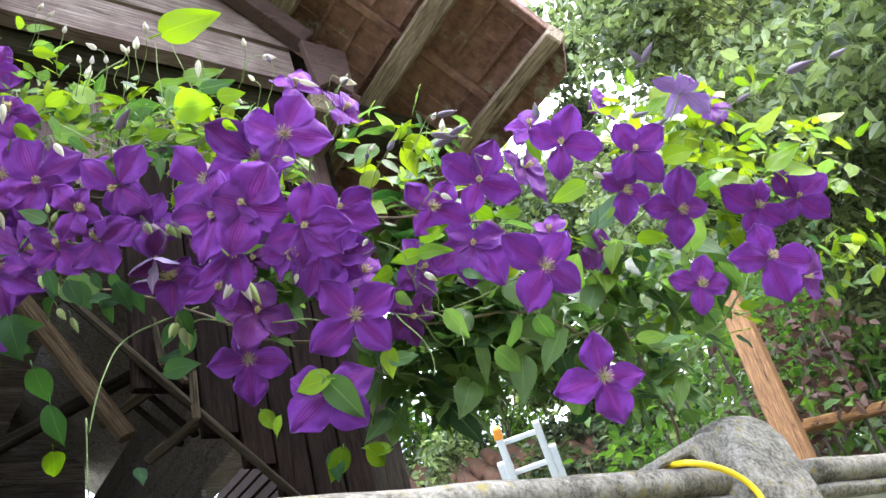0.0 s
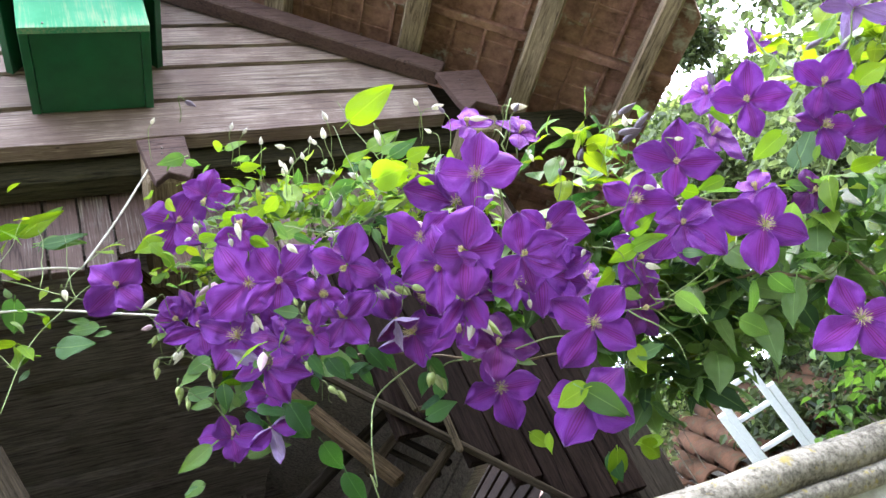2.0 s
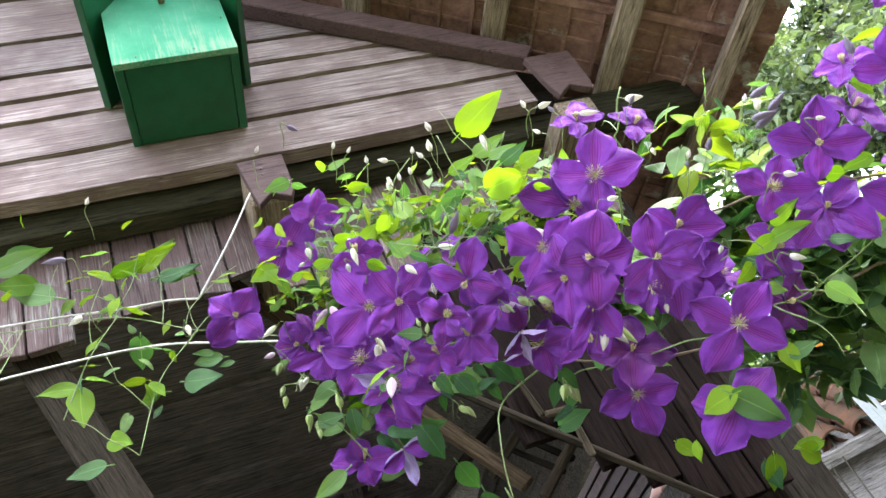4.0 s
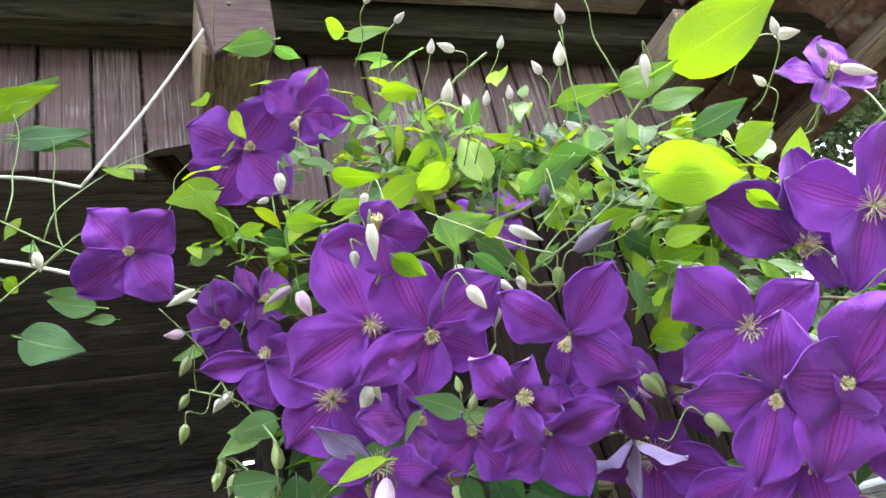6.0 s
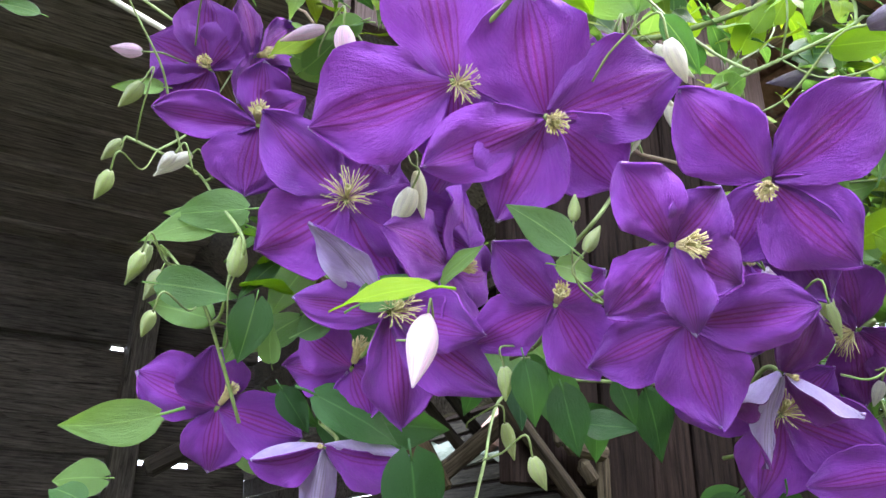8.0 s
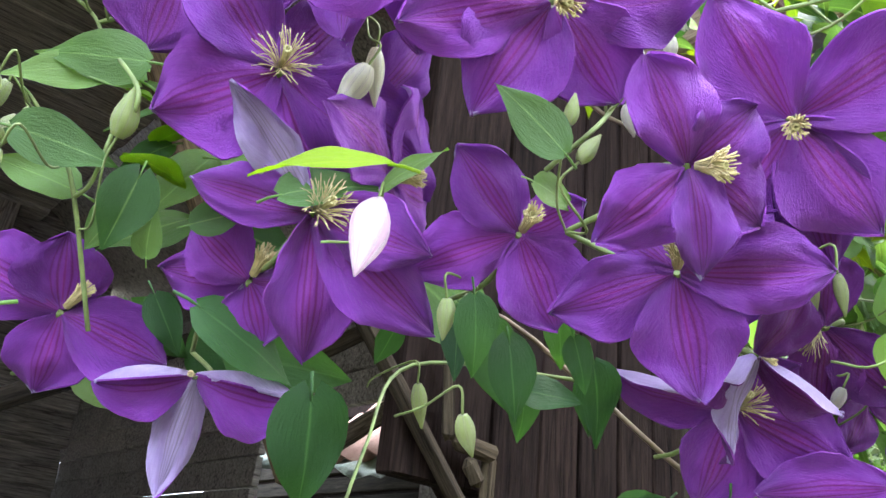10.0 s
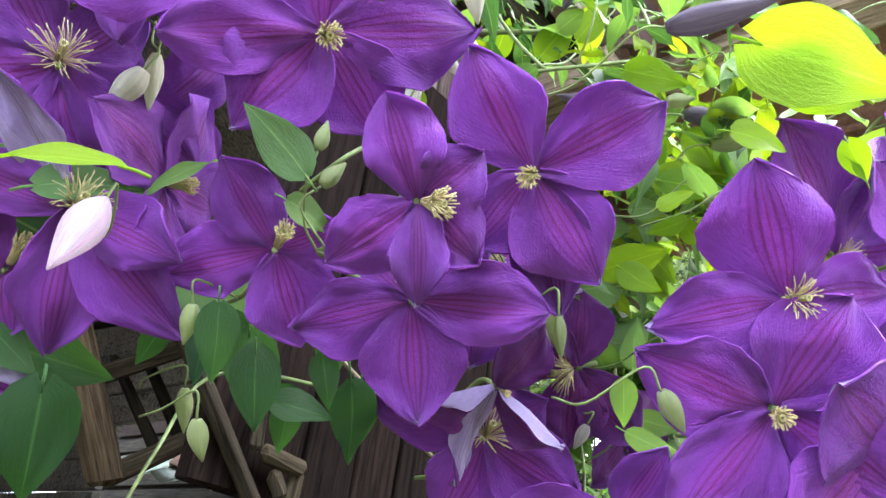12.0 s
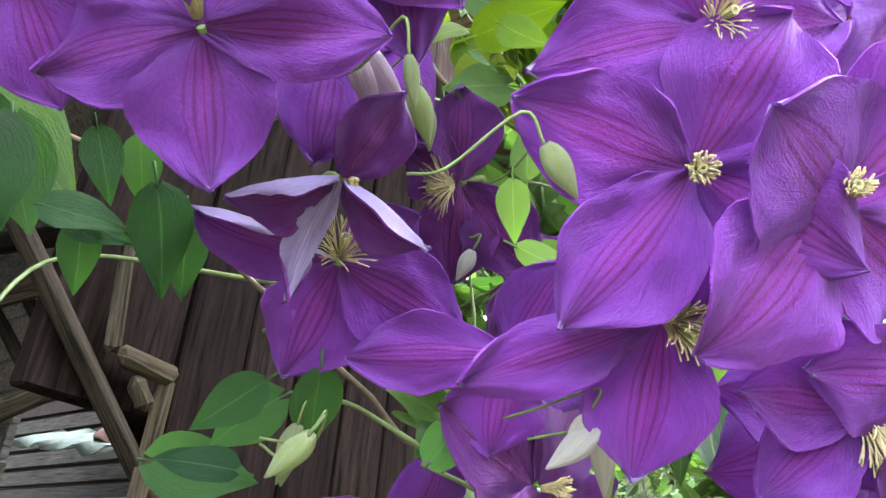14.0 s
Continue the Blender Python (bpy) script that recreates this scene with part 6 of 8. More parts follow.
clematis_bud(0.137, 0.749, 2.044, (0.35, 0.26, -0.90), 1.4, 0.22, BUD_GREEN, label="pointed pale green clematis bud on a thin stalk")
clematis_bud(0.570, 0.396, 2.068, (-0.09, -0.59, 0.80), 1.9, 0.22, BUD_GREY, label="grey-purple ribbed clematis bud on a long stalk")
clematis_bud(0.464, 0.436, 2.058, (-0.08, -0.60, 0.80), 1.3, 0.24, BUD_PALE, label="small pale green-white clematis bud on a thin stalk")
clematis_bud(0.471, 0.434, 2.052, (0.66, -0.73, 0.15), 2.3, 0.15, BUD_GREY, label="grey-purple ribbed clematis bud on a long stalk")
clematis_bud(0.457, 0.447, 2.045, (0.72, -0.69, 0.03), 2.8, 0.15, BUD_GREY, label="grey-purple ribbed clematis bud on a long stalk")
clematis_bud(0.426, 0.484, 2.063, (0.32, -0.76, 0.56), 1.4, 0.22, BUD_GREY, label="grey-purple ribbed clematis bud on a long stalk")
clematis_bud(0.415, 0.500, 2.073, (0.18, -0.73, 0.66), 0.9, 0.24, BUD_PALE, label="small pale green-white clematis bud on a thin stalk")
clematis_bud(0.727, 0.377, 2.099, (0.74, -0.67, -0.01), 2.3, 0.15, BUD_GREY, label="grey-purple ribbed clematis bud on a long stalk")
clematis_bud(0.700, 0.356, 2.045, (0.59, -0.76, 0.26), 3.1, 0.15, BUD_GREY, label="grey-purple ribbed clematis bud on a long stalk")
clematis_bud(0.881, 0.247, 2.098, (0.70, -0.71, 0.09), 3.8, 0.15, BUD_GREY, label="grey-purple ribbed clematis bud on a long stalk")
clematis_bud(0.930, 0.210, 2.104, (0.70, -0.71, 0.09), 2.5, 0.15, BUD_GREY, label="grey-purple ribbed clematis bud on a long stalk")
clematis_bud(0.488, 0.557, 1.960, (0.72, -0.08, -0.68), 1.7, 0.22, BUD_PALE, label="small pale green-white clematis bud on a thin stalk")
clematis_bud(0.298, 0.644, 1.984, (0.19, 0.53, -0.83), 1.3, 0.24, BUD_PALE, label="small pale green-white clematis bud on a thin stalk")
clematis_bud(0.266, 0.718, 1.977, (0.02, 0.63, -0.77), 1.6, 0.22, BUD_GREEN, label="pointed pale green clematis bud on a thin stalk")
clematis_bud(0.413, 0.543, 1.985, (-0.31, 0.76, -0.57), 0.9, 0.24, BUD_PALE, label="small pale green-white clematis bud on a thin stalk")
clematis_bud(0.351, 0.593, 1.967, (-0.03, 0.66, -0.75), 1.0, 0.24, BUD_PALE, label="small pale green-white clematis bud on a thin stalk")
clematis_bud(0.216, 0.591, 2.288, (-0.15, -0.55, 0.82), 1.3, 0.24, BUD_PALE, label="small pale green-white clematis bud on a thin stalk")
clematis_bud(0.192, 0.595, 2.250, (-0.47, -0.28, 0.84), 1.0, 0.24, BUD_PALE, label="small pale green-white clematis bud on a thin stalk")
clematis_bud(0.202, 0.588, 2.251, (-0.11, -0.58, 0.81), 1.4, 0.24, BUD_PALE, label="small pale green-white clematis bud on a thin stalk")
clematis_bud(0.134, 0.617, 2.283, (0.09, -0.69, 0.72), 0.9, 0.24, BUD_PALE, label="small pale green-white clematis bud on a thin stalk")
clematis_bud(0.150, 0.619, 2.242, (-0.23, -0.50, 0.84), 0.9, 0.24, BUD_PALE, label="small pale green-white clematis bud on a thin stalk")
clematis_bud(0.162, 0.617, 2.243, (-0.04, -0.62, 0.78), 0.9, 0.24, BUD_PALE, label="small pale green-white clematis bud on a thin stalk")
clematis_bud(0.176, 0.611, 2.243, (-0.19, -0.53, 0.83), 0.9, 0.24, BUD_PALE, label="small pale green-white clematis bud on a thin stalk")
clematis_bud(0.300, 0.522, 2.221, (-0.21, -0.51, 0.84), 1.0, 0.24, BUD_PALE, label="small pale green-white clematis bud on a thin stalk")
clematis_bud(0.329, 0.523, 2.206, (-0.42, -0.32, 0.85), 1.0, 0.22, BUD_GREY, label="grey-purple ribbed clematis bud on a long stalk")
clematis_bud(0.397, 0.495, 2.165, (0.52, -0.78, 0.36), 1.1, 0.22, BUD_GREY, label="grey-purple ribbed clematis bud on a long stalk")
clematis_bud(0.203, 0.645, 2.202, (-0.03, 0.66, -0.75), 1.5, 0.22, BUD_GREY, label="grey-purple ribbed clematis bud on a long stalk")
clematis_bud(0.402, 0.519, 2.115, (0.24, 0.49, -0.84), 0.9, 0.24, BUD_PALE, label="small pale green-white clematis bud on a thin stalk")
clematis_bud(0.412, 0.502, 2.071, (-0.01, 0.65, -0.76), 0.9, 0.22, BUD_GREY, label="grey-purple ribbed clematis bud on a long stalk")
clematis_bud(0.331, 0.541, 2.078, (0.82, -0.40, -0.41), 1.2, 0.24, BUD_PALE, label="small pale green-white clematis bud on a thin stalk")
clematis_bud(0.469, 0.473, 2.001, (0.80, -0.30, -0.51), 1.3, 0.24, BUD_PALE, label="small pale green-white clematis bud on a thin stalk")
clematis_bud(0.632, 0.398, 2.006, (0.72, -0.09, -0.68), 1.4, 0.24, BUD_PALE, label="small pale green-white clematis bud on a thin stalk")
clematis_bud(0.500, 0.426, 2.021, (0.81, -0.33, -0.48), 0.9, 0.24, BUD_PALE, label="small pale green-white clematis bud on a thin stalk")
clematis_bud(0.757, 0.345, 2.175, (-0.63, -0.07, 0.77), 2.5, 0.15, BUD_GREY, label="grey-purple ribbed clematis bud on a long stalk")
clematis_bud(0.757, 0.345, 2.175, (0.34, -0.77, 0.55), 3.0, 0.15, BUD_GREY, label="grey-purple ribbed clematis bud on a long stalk")
clematis_bud(0.758, 0.347, 2.173, (-0.74, 0.67, 0.01), 0.9, 0.22, BUD_GREY, label="grey-purple ribbed clematis bud on a long stalk")
clematis_bud(0.833, 0.299, 2.083, (0.64, -0.75, 0.19), 2.0, 0.15, BUD_GREY, label="grey-purple ribbed clematis bud on a long stalk")
clematis_bud(-0.193, 0.708, 2.404, (0.38, -0.68, 0.63), 1.0, 0.24, BUD_PALE, label="small pale green-white clematis bud on a thin stalk")
clematis_bud(0.120, 0.626, 2.316, (0.60, -0.65, 0.47), 0.9, 0.24, BUD_PALE, label="small pale green-white clematis bud on a thin stalk")
clematis_bud(0.016, 0.635, 2.358, (0.48, -0.67, 0.56), 0.9, 0.24, BUD_PALE, label="small pale green-white clematis bud on a thin stalk")
clematis_bud(0.057, 0.600, 2.355, (0.74, 0.21, -0.64), 1.4, 0.22, BUD_GREY, label="grey-purple ribbed clematis bud on a long stalk")
clematis_bud(-0.233, 0.756, 2.365, (-0.94, 0.15, 0.31), 3.0, 0.15, BUD_GREY, label="grey-purple ribbed clematis bud on a long stalk")
clematis_bud(-0.230, 0.801, 2.306, (-0.90, 0.44, -0.06), 2.0, 0.22, BUD_PALE, label="small pale green-white clematis bud on a thin stalk")
clematis_bud(0.454, 0.434, 2.070, (0.37, -0.68, 0.63), 0.9, 0.24, BUD_PALE, label="small pale green-white clematis bud on a thin stalk")
clematis_bud(0.449, 0.420, 2.061, (0.90, -0.44, 0.07), 2.3, 0.15, BUD_GREY, label="grey-purple ribbed clematis bud on a long stalk")
clematis_bud(0.445, 0.433, 2.045, (0.95, -0.29, -0.15), 2.5, 0.15, BUD_GREY, label="grey-purple ribbed clematis bud on a long stalk")
clematis_bud(0.396, 0.494, 2.173, (0.94, -0.13, -0.33), 2.0, 0.22, BUD_PALE, label="small pale green-white clematis bud on a thin stalk")
clematis_bud(0.300, 0.642, 1.981, (-0.22, 0.67, -0.71), 1.8, 0.22, BUD_PALE, label="small pale green-white clematis bud on a thin stalk")
clematis_bud(0.263, 0.716, 1.975, (-0.10, 0.66, -0.75), 1.7, 0.22, BUD_GREEN, label="pointed pale green clematis bud on a thin stalk")
clematis_bud(-0.019, 0.827, 2.128, (-0.16, 0.67, -0.73), 1.5, 0.22, BUD_GREEN, label="pointed pale green clematis bud on a thin stalk")
clematis_bud(-0.001, 0.819, 2.090, (-0.16, 0.67, -0.73), 1.4, 0.22, BUD_GREEN, label="pointed pale green clematis bud on a thin stalk")
clematis_bud(0.006, 0.810, 2.062, (-0.20, 0.67, -0.71), 1.2, 0.22, BUD_GREEN, label="pointed pale green clematis bud on a thin stalk")
leaf(0.200, 0.500, 2.178, (0.78, -0.58, 0.24), (-0.55, -0.53, -0.64), 6.3, "leaf", "lime")
leaf(0.245, 0.590, 2.174, (0.30, -0.79, -0.52), (-0.89, -0.12, -0.35), 5.6, "heart", "lime")
leaf(0.010, 0.770, 2.283, (-0.96, 0.21, -0.16), (-0.42, -0.82, -0.38), 3.5, "heart", "lime")
leaf(0.012, 0.779, 2.273, (0.34, 0.26, -0.90), (-0.43, -0.88, -0.21), 3.5, "narrow", "lime")
leaf(0.168, 0.708, 2.270, (-0.68, 0.73, 0.05), (-0.55, -0.72, -0.42), 4.5, "heart", "lime")
leaf(0.208, 0.738, 2.271, (-0.99, 0.07, 0.11), (-0.47, -0.88, -0.01), 2.5, "heart", "lime")
leaf(0.084, 0.708, 2.253, (0.85, -0.39, -0.35), (-0.03, -0.30, -0.95), 3.4, "leaf", "lime")
leaf(0.248, 0.665, 2.283, (0.75, -0.65, -0.10), (-0.90, -0.41, -0.13), 4.5, "narrow", "lime")
leaf(0.268, 0.620, 2.261, (0.94, -0.32, 0.15), (-0.50, -0.86, -0.11), 4.6, "leaf", "lime")
leaf(0.276, 0.606, 2.237, (0.92, -0.38, 0.01), (-0.31, -0.92, -0.24), 3.8, "narrow", "green")
leaf(0.264, 0.570, 2.190, (0.93, -0.22, 0.28), (-0.09, -0.90, -0.43), 4.2, "narrow", "green")
leaf(0.223, 0.672, 2.295, (0.55, -0.11, 0.83), (-0.21, -0.95, 0.25), 1.5, "leaf", "green")
leaf(0.188, 0.697, 2.287, (0.14, -0.94, 0.32), (-0.09, -0.58, -0.81), 2.5, "leaf", "green")
leaf(0.264, 0.650, 2.240, (-0.73, 0.67, 0.11), (-0.26, -0.93, 0.25), 4.0, "leaf", "green")
leaf(0.239, 0.727, 2.251, (-0.17, -0.29, 0.94), (-0.39, -0.86, -0.34), 2.9, "leaf", "green")
leaf(0.209, 0.772, 2.231, (0.64, -0.23, -0.73), (-0.47, -0.87, -0.09), 4.4, "narrow", "green")
leaf(0.230, 0.778, 2.249, (-0.69, 0.73, 0.01), (-0.45, -0.75, -0.48), 3.7, "leaf", "green")
leaf(0.246, 0.667, 2.189, (0.90, -0.37, 0.24), (-0.86, -0.50, -0.08), 3.6, "leaf", "green")
leaf(0.248, 0.644, 2.161, (0.83, 0.03, -0.56), (-0.44, -0.80, -0.41), 3.5, "narrow", "green")
leaf(0.231, 0.628, 2.129, (0.13, 0.11, -0.99), (-0.05, -0.97, 0.22), 2.7, "narrow", "green")
leaf(0.242, 0.601, 2.134, (0.77, -0.64, 0.05), (-0.87, -0.49, -0.03), 2.5, "leaf", "lime")
leaf(0.290, 0.573, 2.142, (0.62, -0.46, -0.63), (-0.62, -0.79, 0.05), 1.3, "narrow", "lime")
leaf(0.104, 0.684, 2.362, (-0.47, 0.55, 0.69), (-0.67, -0.37, -0.64), 2.9, "leaf", "lime")
leaf(0.108, 0.685, 2.357, (0.87, -0.47, -0.12), (-0.53, -0.80, -0.28), 2.9, "narrow", "green")
leaf(0.148, 0.690, 2.306, (-0.67, -0.74, -0.02), (-0.47, -0.79, -0.39), 1.5, "leaf", "lime")
leaf(0.109, 0.706, 2.318, (0.75, 0.30, -0.59), (-0.49, -0.87, 0.05), 1.7, "leaf", "lime")
leaf(0.115, 0.704, 2.304, (0.28, -0.49, -0.82), (0.50, -0.76, -0.40), 2.3, "leaf", "green")
leaf(0.054, 0.700, 2.365, (-0.95, 0.02, -0.30), (-0.56, -0.50, -0.66), 3.5, "leaf", "green")
leaf(0.058, 0.702, 2.361, (0.83, 0.53, -0.18), (-0.80, -0.49, -0.35), 2.3, "leaf", "green")
leaf(0.011, 0.737, 2.343, (-0.37, 0.87, 0.32), (0.54, -0.77, -0.33), 2.4, "narrow", "lime")
leaf(-0.135, 0.885, 2.412, (0.96, -0.23, -0.15), (0.09, -1.00, -0.00), 6.2, "narrow", "green")
leaf(-0.158, 0.885, 2.438, (0.91, -0.29, 0.30), (-0.08, -0.92, -0.38), 6.5, "narrow", "green")
leaf(-0.153, 0.885, 2.454, (-0.71, 0.61, 0.35), (-0.08, -1.00, -0.06), 5.0, "narrow", "lime")
leaf(-0.079, 0.885, 2.249, (-0.86, 0.39, 0.33), (-0.27, -0.93, -0.24), 5.2, "narrow", "green")
leaf(-0.089, 0.885, 2.260, (-0.92, -0.37, 0.12), (0.03, -0.91, -0.42), 2.7, "narrow", "green")
leaf(-0.129, 0.885, 2.307, (0.51, -0.67, -0.54), (0.15, -0.99, -0.01), 1.9, "leaf", "green")
leaf(-0.171, 0.885, 2.240, (0.45, -0.24, -0.86), (0.27, -0.89, 0.36), 3.4, "leaf", "lime")
leaf(0.086, 0.719, 2.060, (-0.83, 0.56, -0.04), (-0.05, -0.78, 0.62), 3.9, "narrow", "lime")
leaf(0.131, 0.695, 2.077, (-0.81, 0.16, 0.56), (-0.72, -0.69, -0.13), 2.9, "leaf", "green")
leaf(0.141, 0.716, 2.079, (0.99, -0.13, -0.06), (-0.55, -0.83, -0.07), 2.2, "leaf", "green")
leaf(0.026, 0.878, 2.033, (-0.78, 0.58, -0.22), (-0.34, -0.86, -0.38), 5.7, "narrow", "green")
leaf(0.000, 0.901, 1.995, (-0.59, 0.71, 0.38), (-0.14, -0.88, 0.46), 2.3, "heart", "green")
leaf(0.036, 0.830, 2.121, (-0.85, 0.46, -0.24), (-0.11, -0.99, 0.03), 4.3, "narrow", "green")
leaf(0.037, 0.843, 2.073, (-0.88, 0.39, 0.25), (-0.58, -0.77, 0.27), 3.3, "leaf", "green")
leaf(0.051, 0.831, 2.070, (-0.18, 0.71, -0.68), (-0.15, -0.94, 0.29), 2.3, "heart", "green")
leaf(-0.002, 0.847, 2.190, (-0.97, 0.12, -0.23), (-0.35, -0.93, -0.12), 2.4, "narrow", "green")
leaf(0.042, 0.825, 2.116, (-0.81, 0.46, 0.36), (0.33, -0.92, -0.19), 4.4, "narrow", "green")
leaf(0.085, 0.780, 2.071, (0.77, -0.49, 0.42), (-0.76, -0.60, 0.23), 3.7, "leaf", "green")
leaf(0.116, 0.767, 2.083, (0.26, -0.81, 0.52), (-0.61, -0.59, 0.53), 2.8, "leaf", "green")
leaf(0.070, 0.813, 2.064, (0.81, -0.26, 0.53), (-0.69, -0.51, -0.52), 2.3, "leaf", "green")
leaf(0.064, 0.832, 2.054, (-0.39, -0.55, 0.74), (-0.57, -0.80, -0.18), 2.0, "leaf", "green")
# Leaves low and close to the wall get the darker tone in place of shade.
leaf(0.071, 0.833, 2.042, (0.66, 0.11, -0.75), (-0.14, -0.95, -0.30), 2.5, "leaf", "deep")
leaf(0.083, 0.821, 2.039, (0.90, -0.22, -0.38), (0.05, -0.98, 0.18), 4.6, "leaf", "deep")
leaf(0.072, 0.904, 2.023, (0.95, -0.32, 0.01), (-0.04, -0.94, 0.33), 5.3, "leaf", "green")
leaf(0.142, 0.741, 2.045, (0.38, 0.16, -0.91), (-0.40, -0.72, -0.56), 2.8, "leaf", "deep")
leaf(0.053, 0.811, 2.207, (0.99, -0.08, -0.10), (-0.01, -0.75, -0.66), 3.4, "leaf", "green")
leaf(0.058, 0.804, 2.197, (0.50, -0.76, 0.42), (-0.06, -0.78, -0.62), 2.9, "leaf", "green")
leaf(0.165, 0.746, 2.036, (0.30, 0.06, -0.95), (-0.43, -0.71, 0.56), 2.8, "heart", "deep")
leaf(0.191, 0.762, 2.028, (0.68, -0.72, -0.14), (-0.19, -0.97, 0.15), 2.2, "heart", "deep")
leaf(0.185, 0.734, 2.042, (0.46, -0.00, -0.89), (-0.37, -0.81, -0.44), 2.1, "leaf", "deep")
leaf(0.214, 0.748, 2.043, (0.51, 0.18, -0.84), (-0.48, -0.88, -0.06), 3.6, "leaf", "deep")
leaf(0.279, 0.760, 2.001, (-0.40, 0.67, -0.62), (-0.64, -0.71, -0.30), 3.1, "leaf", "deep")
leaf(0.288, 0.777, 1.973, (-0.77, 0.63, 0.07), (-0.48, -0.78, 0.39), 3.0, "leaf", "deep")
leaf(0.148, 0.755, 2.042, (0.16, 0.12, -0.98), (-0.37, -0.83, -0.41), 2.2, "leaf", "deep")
leaf(0.319, 0.679, 2.067, (0.50, 0.56, -0.66), (-0.59, -0.71, -0.38), 1.3, "leaf", "green")
leaf(0.332, 0.685, 2.061, (0.81, -0.55, -0.19), (-0.91, -0.21, -0.35), 3.1, "narrow", "green")
leaf(0.320, 0.698, 1.987, (-0.97, 0.16, 0.19), (-0.86, -0.48, -0.21), 1.7, "leaf", "green")
leaf(0.303, 0.670, 2.072, (-0.52, -0.27, 0.81), (-0.85, -0.48, -0.19), 2.2, "leaf", "green")
leaf(0.255, 0.661, 2.095, (0.33, -0.89, 0.31), (-0.49, -0.35, -0.80), 3.0, "leaf", "lime")
leaf(0.239, 0.628, 2.107, (0.11, -0.89, 0.44), (-0.96, 0.16, -0.21), 1.4, "leaf", "lime")
leaf(0.259, 0.626, 2.112, (-0.38, 0.78, -0.49), (-0.37, -0.02, -0.93), 1.7, "leaf", "lime")
leaf(0.253, 0.649, 2.092, (0.40, -0.69, -0.60), (-0.59, -0.68, -0.43), 1.7, "heart", "lime")
leaf(0.257, 0.666, 2.092, (0.68, -0.69, -0.27), (-0.65, -0.40, 0.65), 1.3, "leaf", "green")
leaf(0.336, 0.581, 2.169, (0.28, -0.57, 0.77), (-0.84, -0.14, -0.53), 2.6, "heart", "lime")
leaf(0.395, 0.651, 1.876, (-0.57, 0.81, 0.16), (-0.71, -0.70, 0.11), 4.3, "heart", "lime")
leaf(0.395, 0.651, 1.876, (0.65, 0.01, -0.76), (-0.37, -0.83, -0.42), 6.0, "leaf", "green")
leaf(0.454, 0.614, 1.880, (0.70, -0.71, -0.05), (-0.14, -0.99, -0.10), 3.2, "leaf", "green")
leaf(0.421, 0.693, 1.813, (-0.10, 0.67, -0.73), (-0.05, -1.00, -0.02), 3.7, "heart", "lime")
leaf(0.445, 0.676, 1.807, (0.82, 0.36, -0.44), (-0.36, -0.87, -0.34), 3.4, "heart", "lime")
leaf(0.367, 0.716, 1.863, (-0.25, 0.45, -0.86), (-0.71, -0.52, 0.48), 2.1, "heart", "lime")
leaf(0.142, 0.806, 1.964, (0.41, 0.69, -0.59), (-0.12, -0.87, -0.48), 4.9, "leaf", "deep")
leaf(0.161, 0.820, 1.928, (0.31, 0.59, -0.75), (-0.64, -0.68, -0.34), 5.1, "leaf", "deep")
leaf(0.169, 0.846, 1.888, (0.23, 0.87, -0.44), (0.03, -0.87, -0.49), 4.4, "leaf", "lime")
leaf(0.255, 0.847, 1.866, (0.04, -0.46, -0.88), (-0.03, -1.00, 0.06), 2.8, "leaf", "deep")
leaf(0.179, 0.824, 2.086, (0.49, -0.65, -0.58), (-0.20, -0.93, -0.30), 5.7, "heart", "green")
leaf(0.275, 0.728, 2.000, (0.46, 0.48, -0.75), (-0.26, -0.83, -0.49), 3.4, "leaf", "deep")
leaf(0.616, 0.409, 1.991, (-0.60, 0.80, -0.06), (-0.97, -0.24, -0.07), 3.8, "heart", "lime")
leaf(0.565, 0.415, 2.047, (0.86, 0.14, -0.50), (-0.38, -0.89, -0.25), 2.8, "heart", "lime")
leaf(0.665, 0.417, 1.975, (-0.38, 0.71, -0.59), (-0.98, -0.03, 0.19), 1.7, "heart", "lime")
leaf(0.783, 0.383, 2.182, (-0.29, -0.19, 0.94), (-0.76, -0.27, -0.59), 2.8, "narrow", "lime")
leaf(0.756, 0.368, 2.107, (0.63, -0.47, 0.61), (-0.87, -0.33, -0.36), 4.5, "narrow", "lime")
leaf(0.914, 0.343, 2.027, (0.72, -0.55, 0.43), (-0.54, -0.82, 0.19), 6.4, "narrow", "lime")
leaf(0.945, 0.332, 2.021, (0.89, -0.37, 0.26), (-0.97, -0.22, -0.06), 5.3, "heart", "lime")
leaf(0.963, 0.265, 2.055, (0.74, -0.31, 0.59), (-0.98, -0.19, -0.06), 4.2, "heart", "lime")
leaf(0.995, 0.256, 2.030, (-0.12, -0.98, 0.17), (-0.91, -0.08, -0.40), 2.4, "narrow", "lime")
leaf(0.842, 0.290, 2.117, (0.23, -0.46, -0.86), (-0.87, -0.07, -0.48), 2.5, "narrow", "lime")
leaf(0.872, 0.280, 2.102, (0.77, -0.25, 0.58), (-0.91, 0.39, -0.11), 3.5, "narrow", "lime")
leaf(0.835, 0.302, 2.127, (-0.28, -0.74, 0.61), (-1.00, 0.04, -0.06), 1.5, "narrow", "lime")
leaf(0.713, 0.355, 2.009, (0.76, -0.63, 0.17), (-0.65, -0.67, -0.34), 3.8, "heart", "lime")
leaf(0.806, 0.355, 2.022, (0.88, -0.39, 0.28), (-1.00, 0.01, 0.08), 5.5, "narrow", "lime")
leaf(0.864, 0.334, 2.057, (0.39, -0.92, 0.05), (-0.47, -0.44, -0.77), 2.4, "narrow", "lime")
leaf(0.711, 0.433, 1.953, (0.89, -0.42, -0.17), (-0.61, -0.56, -0.55), 4.4, "narrow", "lime")
